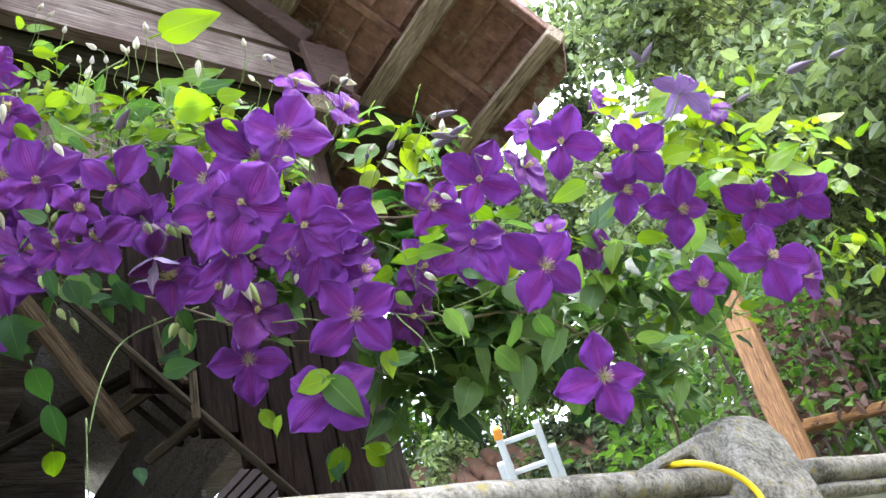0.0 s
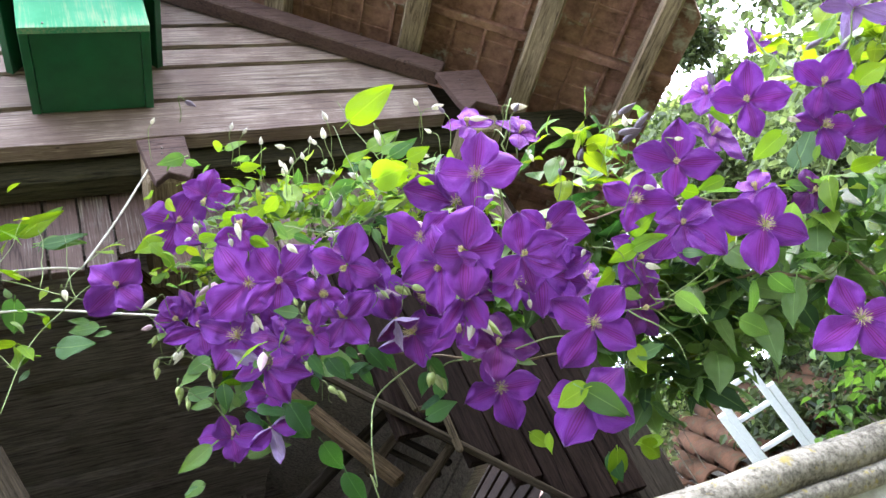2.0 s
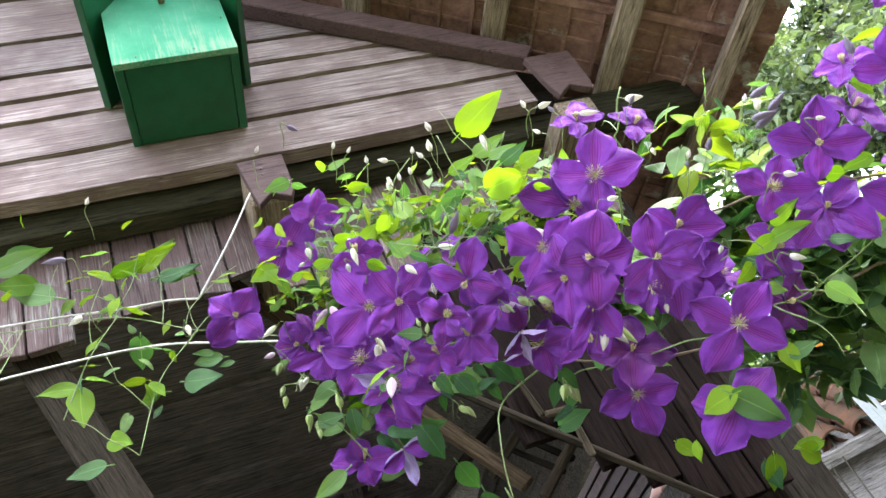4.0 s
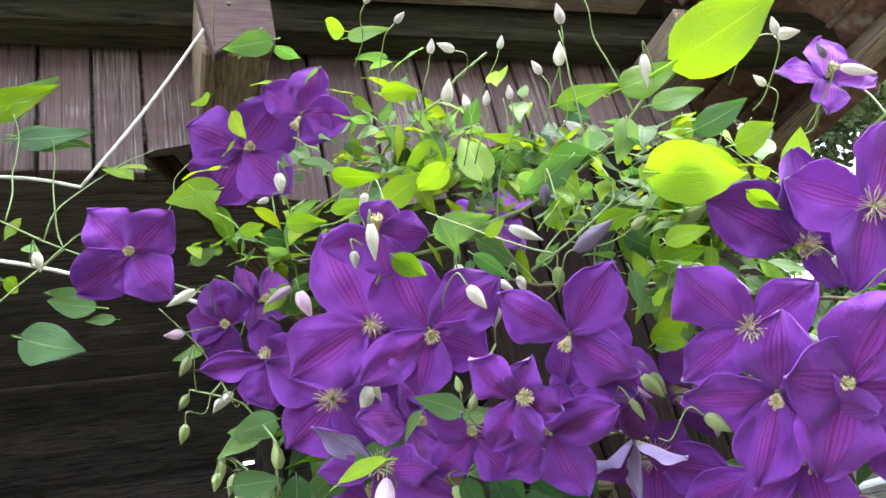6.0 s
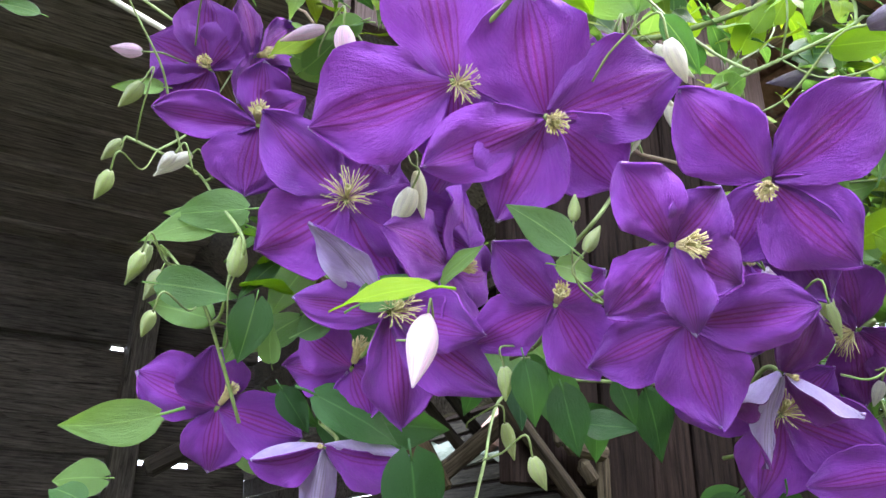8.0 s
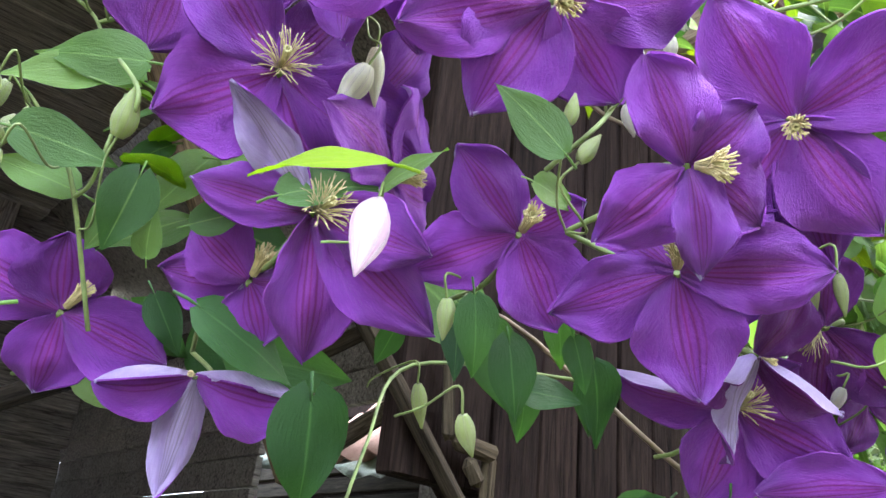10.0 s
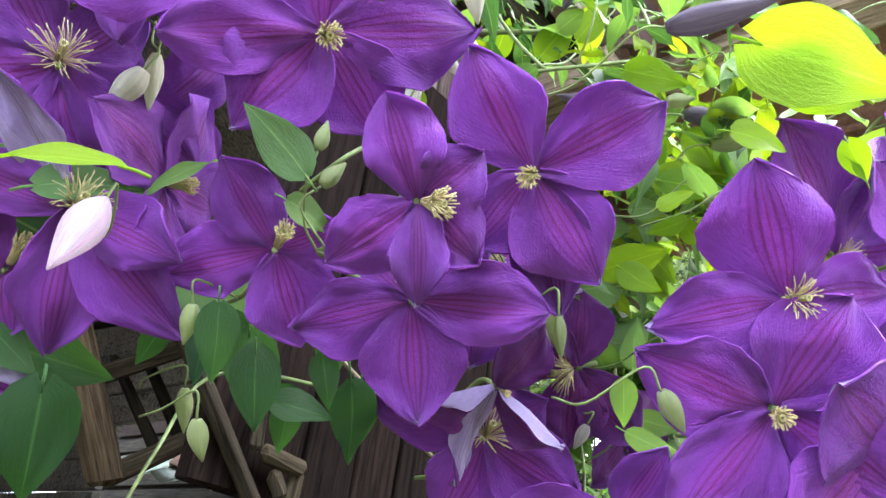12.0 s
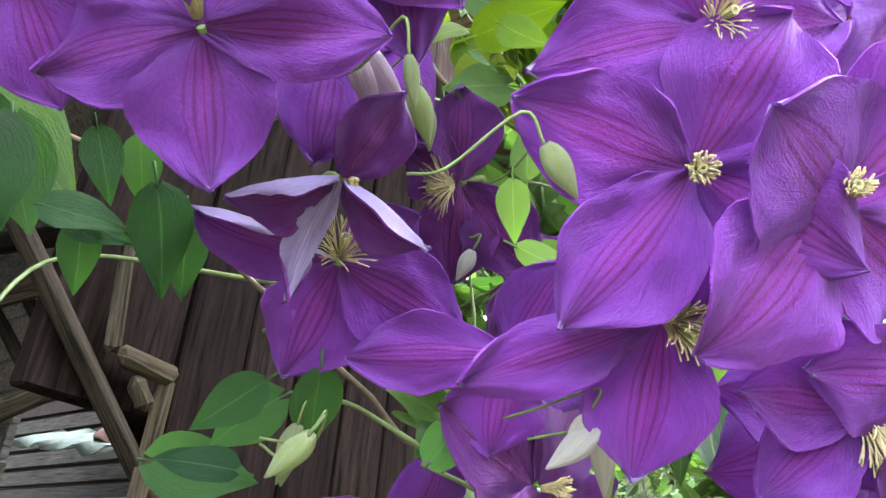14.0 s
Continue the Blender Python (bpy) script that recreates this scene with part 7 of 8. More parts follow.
leaf(0.487, 0.558, 1.986, (0.54, -0.81, -0.22), (-0.31, -0.95, -0.01), 4.1, "leaf", "lime")
leaf(0.489, 0.556, 1.985, (-0.79, 0.61, 0.00), (-0.72, -0.64, -0.27), 3.6, "leaf", "lime")
leaf(0.458, 0.578, 1.973, (-0.88, 0.02, -0.48), (-0.69, -0.30, -0.66), 2.8, "heart", "lime")
leaf(0.482, 0.540, 1.992, (0.42, -0.91, 0.01), (-0.48, -0.82, -0.32), 3.8, "narrow", "lime")
leaf(0.683, 0.471, 1.837, (0.92, -0.38, 0.02), (-0.88, -0.47, 0.08), 4.5, "narrow", "lime")
leaf(0.760, 0.461, 1.839, (-0.43, 0.86, 0.28), (0.17, -0.98, 0.07), 3.9, "leaf", "green")
leaf(0.834, 0.425, 1.866, (0.91, -0.33, -0.23), (-0.99, -0.05, -0.15), 3.2, "narrow", "lime")
leaf(0.847, 0.416, 1.869, (-0.27, -0.92, -0.28), (-0.52, -0.78, 0.33), 1.9, "narrow", "lime")
leaf(0.569, 0.527, 1.885, (0.22, 0.82, -0.53), (0.20, -0.88, -0.42), 4.2, "heart", "green")
leaf(0.593, 0.518, 1.888, (0.66, 0.37, -0.65), (-0.77, -0.57, -0.27), 4.0, "leaf", "green")
leaf(0.526, 0.537, 1.953, (0.64, -0.52, -0.56), (-0.73, -0.63, 0.26), 2.6, "leaf", "green")
leaf(0.552, 0.553, 1.863, (0.86, 0.21, -0.47), (-0.60, -0.71, -0.38), 4.6, "leaf", "green")
leaf(0.516, 0.573, 1.923, (0.47, -0.01, -0.88), (-0.87, -0.46, -0.17), 4.0, "leaf", "green")
leaf(0.463, 0.585, 1.948, (0.92, 0.29, -0.28), (-0.47, -0.83, -0.29), 2.7, "leaf", "green")
leaf(0.512, 0.471, 1.988, (0.94, 0.27, -0.21), (-0.91, -0.41, -0.07), 3.3, "leaf", "lime")
leaf(0.567, 0.464, 1.989, (-0.77, 0.63, 0.14), (-0.98, -0.09, -0.16), 3.0, "leaf", "lime")
leaf(0.096, 0.649, 2.158, (0.79, 0.17, -0.58), (-0.41, -0.64, -0.65), 2.1, "heart", "lime")
leaf(0.139, 0.651, 2.219, (-0.64, 0.76, -0.15), (0.11, -0.91, -0.39), 2.5, "heart", "lime")
leaf(0.161, 0.645, 2.211, (-0.16, -0.02, 0.99), (-0.24, -0.96, -0.11), 3.4, "heart", "lime")
leaf(0.109, 0.647, 2.276, (0.98, -0.19, -0.02), (-0.02, -0.72, -0.70), 2.5, "leaf", "lime")
leaf(0.269, 0.566, 2.159, (-0.56, 0.67, 0.48), (-0.58, -0.56, -0.60), 4.5, "heart", "lime")
leaf(0.277, 0.559, 2.172, (0.96, -0.01, 0.29), (-0.10, -0.82, -0.56), 3.5, "leaf", "lime")
leaf(0.221, 0.641, 2.217, (-0.73, 0.52, -0.45), (-0.05, -0.89, -0.45), 3.7, "leaf", "green")
leaf(-0.301, 0.885, 2.454, (-0.96, -0.28, 0.00), (0.04, -0.90, -0.44), 4.7, "heart", "lime")
leaf(-0.308, 0.885, 2.577, (0.15, -0.95, -0.27), (0.04, -0.96, -0.27), 3.5, "leaf", "lime")
leaf(-0.349, 0.885, 2.495, (0.92, -0.35, -0.16), (0.31, -0.81, -0.50), 8.2, "narrow", "green")
leaf(-0.164, 0.885, 2.438, (0.87, -0.48, 0.09), (0.31, -0.83, -0.47), 6.8, "narrow", "lime")
leaf(-0.196, 0.885, 2.438, (0.87, -0.48, -0.13), (0.70, -0.58, -0.41), 5.7, "narrow", "lime")
leaf(-0.195, 0.885, 2.392, (-0.57, -0.05, -0.82), (-0.48, -0.84, -0.27), 3.3, "leaf", "lime")
leaf(-0.174, 0.885, 2.368, (-0.54, 0.66, 0.52), (0.46, -0.60, -0.65), 5.1, "heart", "lime")
leaf(-0.175, 0.885, 2.312, (-0.17, 0.92, -0.36), (-0.08, -0.92, -0.38), 4.9, "heart", "green")
leaf(-0.226, 0.885, 2.455, (0.84, 0.05, -0.54), (0.65, -0.76, 0.06), 4.4, "leaf", "lime")
leaf(-0.134, 0.885, 2.415, (0.97, -0.08, -0.23), (-0.05, -0.99, -0.14), 5.9, "narrow", "green")
leaf(-0.143, 0.885, 2.277, (0.48, 0.88, 0.03), (-0.01, -0.97, -0.23), 2.5, "leaf", "lime")
leaf(-0.160, 0.885, 2.220, (-0.71, 0.57, 0.42), (-0.08, -0.99, -0.13), 6.2, "narrow", "lime")
leaf(-0.129, 0.885, 2.227, (0.70, -0.49, -0.52), (-0.16, -0.98, -0.14), 6.2, "leaf", "green")
leaf(-0.260, 0.885, 2.259, (-0.95, -0.07, 0.32), (0.16, -0.98, -0.15), 5.3, "narrow", "lime")
leaf(-0.257, 0.885, 2.253, (-0.14, 0.11, -0.98), (0.23, -0.89, -0.39), 4.9, "heart", "lime")
leaf(-0.229, 0.885, 2.171, (0.61, -0.60, -0.52), (-0.05, -0.96, -0.26), 3.8, "heart", "lime")
leaf(-0.240, 0.885, 2.140, (-0.84, 0.45, 0.31), (0.45, -0.86, -0.25), 5.8, "narrow", "green")
leaf(-0.065, 0.885, 2.237, (-0.97, 0.17, 0.16), (0.37, -0.92, -0.13), 2.4, "narrow", "green")
leaf(-0.277, 0.885, 2.423, (-0.81, 0.16, 0.56), (0.71, -0.36, -0.60), 8.6, "narrow", "green")
leaf(-0.332, 0.885, 2.518, (0.97, 0.22, 0.07), (-0.31, -0.76, -0.57), 5.4, "leaf", "green")
leaf(0.455, 0.612, 1.891, (-0.18, 0.19, -0.96), (-0.69, -0.72, -0.02), 3.0, "heart", "lime")
leaf(0.416, 0.701, 1.813, (0.01, 0.26, -0.96), (-0.42, -0.87, -0.26), 2.9, "heart", "deep")
leaf(0.470, 0.680, 1.809, (-0.95, 0.27, 0.15), (-0.17, -0.94, 0.29), 2.9, "heart", "lime")
leaf(0.352, 0.722, 1.872, (0.64, 0.19, -0.75), (-0.68, -0.65, 0.34), 2.5, "heart", "lime")
leaf(0.118, 0.878, 2.049, (0.49, -0.47, -0.74), (-0.40, -0.42, -0.81), 5.3, "heart", "deep")
leaf(0.642, 0.554, 1.818, (0.74, 0.47, -0.48), (-0.63, -0.77, 0.09), 4.9, "heart", "green")

# leaves and buds round the large blooms
clematis_bud(0.179, 0.597, 2.131, (0.17, -0.98, -0.11), 3.3, 0.14, BUD_GREY, label="large grey-purple ribbed clematis bud on a long stalk")
clematis_bud(0.242, 0.627, 2.158, (0.58, -0.78, 0.22), 1.2, 0.24, BUD_GREEN, label="pointed pale green clematis bud on a thin stalk")
clematis_bud(0.283, 0.638, 2.184, (0.62, -0.77, 0.14), 2.2, 0.19, BUD_GREY, label="grey-purple ribbed clematis bud on a long stalk")
clematis_bud(0.274, 0.622, 2.156, (0.54, -0.79, 0.29), 2.0, 0.19, BUD_GREEN, label="pointed pale green clematis bud on a thin stalk")
clematis_bud(0.269, 0.622, 2.127, (0.74, -0.37, -0.56), 1.3, 0.24, BUD_GREEN, label="pointed pale green clematis bud on a thin stalk")
clematis_bud(0.268, 0.611, 2.187, (0.65, -0.11, -0.75), 1.1, 0.24, BUD_PALE, label="small pale green-white clematis bud on a thin stalk")
clematis_bud(0.172, 0.685, 2.155, (0.69, -0.22, -0.69), 1.1, 0.24, BUD_PALE, label="small pale green-white clematis bud on a thin stalk")
clematis_bud(0.247, 0.630, 2.039, (0.71, -0.27, -0.65), 1.6, 0.24, BUD_GREEN, label="pointed pale green clematis bud on a thin stalk")
clematis_bud(0.221, 0.656, 2.060, (0.52, 0.09, -0.85), 1.4, 0.15, BUD_GREEN, label="pointed pale green clematis bud on a thin stalk")
clematis_bud(0.279, 0.739, 1.984, (0.19, 0.45, -0.87), 2.1, 0.20, BUD_GREEN, label="pointed pale green clematis bud on a thin stalk")
clematis_bud(0.313, 0.648, 1.992, (0.46, 0.12, -0.88), 2.8, 0.17, BUD_PALE, label="large cream and green striped clematis bud")
clematis_bud(0.151, 0.754, 2.044, (0.42, 0.23, -0.88), 1.7, 0.17, BUD_GREEN, label="pointed pale green clematis bud on a thin stalk")
clematis_bud(0.181, 0.814, 2.035, (0.43, 0.21, -0.88), 1.9, 0.17, BUD_GREEN, label="pointed pale green clematis bud on a thin stalk")
leaf(0.226, 0.637, 2.167, (0.70, -0.71, -0.05), (-0.68, -0.33, -0.65), 2.7, "leaf", "lime")
leaf(0.221, 0.675, 2.189, (0.06, -0.64, 0.77), (-0.59, -0.42, -0.69), 2.2, "heart", "lime")
leaf(0.228, 0.662, 2.197, (0.07, -0.65, 0.76), (-0.60, -0.38, -0.70), 2.3, "leaf", "lime")
leaf(0.262, 0.639, 2.136, (0.68, -0.73, 0.00), (-0.77, -0.33, -0.55), 3.1, "narrow", "lime")
leaf(0.267, 0.655, 2.129, (0.59, -0.78, 0.20), (-0.76, -0.38, -0.53), 1.8, "leaf", "green")
leaf(0.286, 0.657, 2.121, (0.74, -0.34, -0.59), (-0.80, -0.38, -0.46), 2.3, "leaf", "lime")
leaf(0.266, 0.645, 2.143, (-0.19, -0.45, 0.87), (-0.73, -0.36, -0.58), 1.9, "narrow", "lime")
leaf(0.286, 0.572, 2.147, (0.67, -0.17, -0.72), (-0.82, -0.16, -0.56), 1.7, "heart", "lime")
leaf(0.284, 0.641, 2.146, (-0.75, 0.60, 0.27), (-0.75, -0.36, -0.56), 1.7, "leaf", "green")
leaf(0.308, 0.643, 2.131, (-0.72, 0.29, 0.63), (-0.79, -0.35, -0.51), 1.7, "leaf", "lime")
leaf(0.293, 0.684, 2.120, (-0.04, 0.63, -0.78), (-0.77, -0.47, -0.44), 2.3, "leaf", "green")
leaf(0.288, 0.666, 2.061, (0.44, 0.20, -0.88), (-0.84, -0.45, -0.31), 2.1, "leaf", "green")
leaf(0.298, 0.669, 2.042, (0.76, -0.58, -0.30), (-0.87, -0.42, -0.26), 2.4, "narrow", "green")
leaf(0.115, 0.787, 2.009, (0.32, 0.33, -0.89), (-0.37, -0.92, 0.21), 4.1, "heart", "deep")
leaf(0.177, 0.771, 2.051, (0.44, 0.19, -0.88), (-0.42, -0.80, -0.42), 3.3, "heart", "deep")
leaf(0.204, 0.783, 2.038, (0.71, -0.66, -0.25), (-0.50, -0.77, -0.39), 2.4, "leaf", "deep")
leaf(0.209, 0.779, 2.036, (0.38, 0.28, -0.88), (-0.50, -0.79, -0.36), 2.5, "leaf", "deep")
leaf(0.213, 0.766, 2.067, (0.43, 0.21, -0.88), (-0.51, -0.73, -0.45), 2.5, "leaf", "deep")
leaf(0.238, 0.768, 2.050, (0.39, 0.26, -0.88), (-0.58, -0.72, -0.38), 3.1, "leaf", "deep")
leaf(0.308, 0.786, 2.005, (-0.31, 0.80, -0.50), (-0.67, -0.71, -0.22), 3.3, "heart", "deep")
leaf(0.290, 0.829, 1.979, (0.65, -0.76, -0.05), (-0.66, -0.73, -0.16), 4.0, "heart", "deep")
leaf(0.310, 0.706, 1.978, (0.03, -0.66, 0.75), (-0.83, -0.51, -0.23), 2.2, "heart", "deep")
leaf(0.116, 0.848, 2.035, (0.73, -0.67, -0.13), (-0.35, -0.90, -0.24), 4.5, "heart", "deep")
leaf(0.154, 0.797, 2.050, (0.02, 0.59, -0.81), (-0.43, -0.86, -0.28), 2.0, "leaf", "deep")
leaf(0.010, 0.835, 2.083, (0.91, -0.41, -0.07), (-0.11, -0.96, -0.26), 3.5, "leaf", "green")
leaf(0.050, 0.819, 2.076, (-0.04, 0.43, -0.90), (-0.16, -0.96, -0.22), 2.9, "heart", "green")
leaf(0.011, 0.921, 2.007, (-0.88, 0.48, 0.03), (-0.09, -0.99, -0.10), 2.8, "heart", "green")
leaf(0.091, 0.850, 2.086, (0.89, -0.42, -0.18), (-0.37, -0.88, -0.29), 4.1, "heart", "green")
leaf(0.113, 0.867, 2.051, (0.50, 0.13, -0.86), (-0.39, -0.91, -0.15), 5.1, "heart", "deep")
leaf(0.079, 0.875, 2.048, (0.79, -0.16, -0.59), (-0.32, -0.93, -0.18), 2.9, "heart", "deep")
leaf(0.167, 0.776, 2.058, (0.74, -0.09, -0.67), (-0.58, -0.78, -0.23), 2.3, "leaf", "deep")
leaf(0.202, 0.654, 2.177, (0.36, -0.52, 0.77), (-0.55, -0.64, -0.53), 1.8, "leaf", "lime")
leaf(0.153, 0.644, 2.167, (0.71, -0.55, 0.44), (-0.48, -0.68, -0.55), 1.5, "leaf", "lime")
leaf(0.200, 0.670, 2.224, (0.82, -0.15, -0.55), (-0.52, -0.64, -0.57), 2.5, "leaf", "green")
leaf(0.217, 0.649, 2.228, (0.89, -0.28, -0.36), (-0.57, -0.58, -0.58), 3.3, "leaf", "green")
leaf(0.128, 0.650, 2.181, (0.40, 0.21, -0.89), (-0.42, -0.72, -0.55), 2.5, "narrow", "green")
leaf(0.146, 0.652, 2.158, (0.75, -0.07, -0.66), (-0.48, -0.72, -0.50), 2.6, "narrow", "green")
leaf(0.199, 0.676, 2.161, (0.76, -0.54, 0.37), (-0.55, -0.68, -0.48), 2.1, "narrow", "green")
leaf(0.139, 0.687, 2.193, (0.89, -0.45, 0.03), (-0.43, -0.71, -0.56), 3.9, "leaf", "green")
leaf(0.263, 0.642, 2.139, (0.88, -0.47, 0.10), (-0.70, -0.59, -0.42), 3.3, "leaf", "lime")
leaf(0.255, 0.648, 2.135, (-0.28, -0.28, 0.92), (-0.65, -0.62, -0.43), 1.8, "leaf", "lime")
leaf(0.262, 0.673, 2.124, (0.86, -0.49, 0.14), (-0.67, -0.64, -0.37), 2.8, "leaf", "green")
leaf(0.295, 0.676, 2.109, (-0.80, 0.52, -0.29), (-0.68, -0.66, -0.32), 2.6, "heart", "green")
leaf(0.286, 0.638, 2.176, (0.89, -0.28, -0.35), (-0.70, -0.55, -0.46), 2.8, "leaf", "lime")
leaf(0.283, 0.658, 2.134, (0.75, -0.54, 0.38), (-0.70, -0.60, -0.39), 1.8, "narrow", "lime")
leaf(0.046, 0.693, 2.209, (0.91, -0.35, -0.22), (-0.20, -0.77, -0.61), 2.4, "leaf", "lime")
leaf(0.022, 0.723, 2.221, (0.90, -0.43, -0.02), (-0.12, -0.79, -0.60), 1.5, "heart", "lime")
leaf(0.069, 0.669, 2.203, (0.89, -0.46, 0.04), (-0.27, -0.73, -0.63), 2.4, "narrow", "lime")
leaf(0.106, 0.672, 2.211, (0.81, -0.52, 0.27), (-0.35, -0.70, -0.62), 2.8, "heart", "lime")
leaf(-0.007, 0.795, 2.238, (0.82, -0.52, 0.25), (-0.05, -0.82, -0.56), 2.1, "leaf", "green")
leaf(-0.003, 0.768, 2.281, (0.54, 0.11, -0.83), (-0.06, -0.78, -0.62), 3.3, "narrow", "lime")
leaf(0.072, 0.770, 2.208, (-0.76, 0.54, -0.37), (-0.19, -0.84, -0.51), 2.3, "leaf", "green")
leaf(0.041, 0.819, 2.121, (-0.88, 0.47, -0.09), (-0.10, -0.94, -0.33), 3.8, "leaf", "green")
clematis_bud(0.227, 0.685, 2.082, (0.60, 0.06, -0.80), 2.7, 0.16, BUD_LILAC, label="plump pale lilac clematis bud about to open")
clematis_bud(0.129, 0.636, 2.131, (0.54, 0.11, -0.83), 1.6, 0.22, BUD_PALE, label="small pale green-white clematis bud on a thin stalk")
clematis_bud(0.141, 0.672, 2.160, (0.06, 0.39, -0.92), 0.8, 0.30, BUD_GREEN, label="pointed pale green clematis bud on a thin stalk")

# ---- the rest of the foliage, patch by patch ----
leaf_patch((0.829, 0.389, 2.117), (0.085, -0.055, -0.027), (-0.009, -0.043, 0.061), (0.029, 0.031, 0.026), 60, 3.1, 0.75)
leaf_patch((1.003, 0.345, 2.081), (0.070, -0.045, -0.022), (-0.006, -0.032, 0.045), (0.029, 0.031, 0.026), 40, 3.0, 0.7)
leaf_patch((0.799, 0.513, 1.944), (0.095, -0.061, -0.030), (-0.009, -0.046, 0.065), (0.023, 0.025, 0.021), 80, 5.0, 0.12)
leaf_patch((0.684, 0.531, 1.977), (0.077, -0.050, -0.024), (-0.007, -0.036, 0.051), (0.023, 0.025, 0.021), 36, 4.8, 0.3)
leaf_patch((0.623, 0.624, 1.935), (0.074, -0.048, -0.024), (-0.008, -0.042, 0.060), (0.029, 0.031, 0.026), 96, 5.2, 0.03)
leaf_patch((0.783, 0.567, 1.841), (0.075, -0.048, -0.024), (-0.007, -0.037, 0.051), (0.029, 0.031, 0.026), 40, 4.6, 0.12)
leaf_patch((0.483, 0.525, 2.124), (0.082, -0.053, -0.026), (-0.006, -0.029, 0.041), (0.023, 0.025, 0.021), 40, 3.4, 0.5)
leaf_patch((1.068, 0.383, 1.942), (0.053, -0.034, -0.017), (-0.006, -0.031, 0.044), (0.029, 0.031, 0.026), 50, 2.8, 0.45)
leaf_patch((0.570, 0.697, 1.867), (0.045, -0.029, -0.014), (-0.002, -0.012, 0.017), (0.029, 0.031, 0.026), 14, 5.0, 0.03)
leaf_patch((0.187, 0.735, 2.285), (0.152, -0.011, -0.066), (0.018, -0.048, 0.049), (0.016, 0.037, 0.030), 110, 2.3, 0.42)
leaf_patch((0.274, 0.635, 2.181), (0.066, -0.019, -0.016), (0.003, -0.024, 0.041), (0.014, 0.033, 0.018), 130, 2.3, 0.22)
leaf_patch((0.072, 0.780, 2.238), (0.071, -0.020, -0.018), (0.002, -0.016, 0.027), (0.014, 0.033, 0.018), 60, 2.1, 0.4)
leaf_patch((0.173, 0.741, 2.286), (0.104, -0.030, -0.026), (0.003, -0.019, 0.032), (0.014, 0.033, 0.018), 150, 2.1, 0.22)
leaf_patch((0.238, 0.812, 2.042), (0.088, -0.006, -0.038), (0.013, -0.035, 0.036), (0.013, 0.029, 0.024), 14, 4.4, 0.0)
leaf_patch((0.076, 0.847, 2.117), (0.024, -0.014, 0.000), (-0.007, -0.011, 0.031), (0.014, 0.024, 0.012), 12, 4.0, 0.15, True)
leaf_patch((0.333, 0.659, 2.179), (0.013, -0.019, 0.004), (-0.014, -0.004, 0.025), (0.020, 0.017, 0.014), 44, 2.1, 0.6)
leaf_patch((0.333, 0.665, 2.204), (0.036, -0.038, 0.006), (-0.019, -0.012, 0.045), (0.031, 0.033, 0.022), 60, 2.1, 0.55)
leaf_patch((0.576, 0.635, 1.996), (0.055, -0.035, -0.017), (-0.007, -0.035, 0.049), (0.017, 0.019, 0.016), 46, 4.8, 0.05)
leaf_patch((0.432, 0.662, 2.039), (0.054, -0.004, -0.024), (0.012, -0.033, 0.034), (0.009, 0.022, 0.018), 20, 4.5, 0.05)
leaf_patch((-0.191, 0.880, 2.409), (0.161, -0.012, -0.069), (0.021, -0.057, 0.058), (0.013, 0.029, 0.024), 30, 2.6, 0.45)
leaf_patch((-0.221, 0.880, 2.274), (0.095, -0.007, -0.041), (0.015, -0.042, 0.043), (0.009, 0.022, 0.018), 12, 3.0, 0.4)
leaf_patch((0.603, 0.671, 2.040), (0.052, -0.034, -0.017), (-0.006, -0.028, 0.040), (0.011, 0.013, 0.011), 30, 4.6, 0.02)
leaf_patch((0.579, 0.639, 2.102), (0.048, -0.003, -0.021), (0.022, -0.061, 0.062), (0.006, 0.015, 0.012), 70, 5.2, 0.05)
leaf_patch((0.647, 0.644, 2.041), (0.037, -0.024, -0.012), (-0.005, -0.026, 0.037), (0.011, 0.013, 0.011), 30, 5.0, 0.03)
leaf_patch((0.478, 0.668, 2.113), (0.034, -0.002, -0.015), (0.009, -0.025, 0.026), (0.006, 0.015, 0.012), 24, 5.0, 0.03)
leaf_patch((0.403, 0.726, 2.117), (0.024, -0.028, 0.004), (-0.019, -0.011, 0.042), (0.019, 0.019, 0.014), 34, 4.6, 0.04)
leaf_patch((0.441, 0.782, 2.096), (0.012, -0.017, 0.002), (-0.009, -0.005, 0.020), (0.014, 0.011, 0.009), 18, 4.5, 0.03, True)
leaf_patch((0.539, 0.712, 1.916), (0.043, -0.028, -0.014), (-0.006, -0.030, 0.043), (0.017, 0.019, 0.016), 30, 4.8, 0.02)
leaf_patch((0.406, 0.778, 2.016), (0.009, -0.013, 0.003), (-0.008, -0.003, 0.015), (0.014, 0.011, 0.009), 12, 4.0, 0.03, True)
leaf_patch((0.391, 0.714, 2.099), (0.019, -0.020, 0.003), (-0.023, -0.014, 0.052), (0.018, 0.020, 0.013), 28, 4.6, 0.05, True)
leaf_patch((0.585, 0.712, 1.963), (0.080, -0.006, -0.035), (0.015, -0.042, 0.043), (0.013, 0.029, 0.024), 50, 3.2, 0.1)
leaf_patch((0.795, 0.573, 1.908), (0.134, -0.061, -0.048), (-0.000, -0.039, 0.049), (0.025, 0.034, 0.027), 90, 3.4, 0.12)
leaf_patch((0.304, 0.680, 2.134), (0.010, -0.014, 0.003), (-0.012, -0.004, 0.024), (0.021, 0.016, 0.014), 30, 2.2, 0.6)
leaf_patch((0.406, 0.671, 2.182), (0.023, -0.024, 0.004), (-0.017, -0.011, 0.040), (0.031, 0.033, 0.022), 44, 2.3, 0.6)

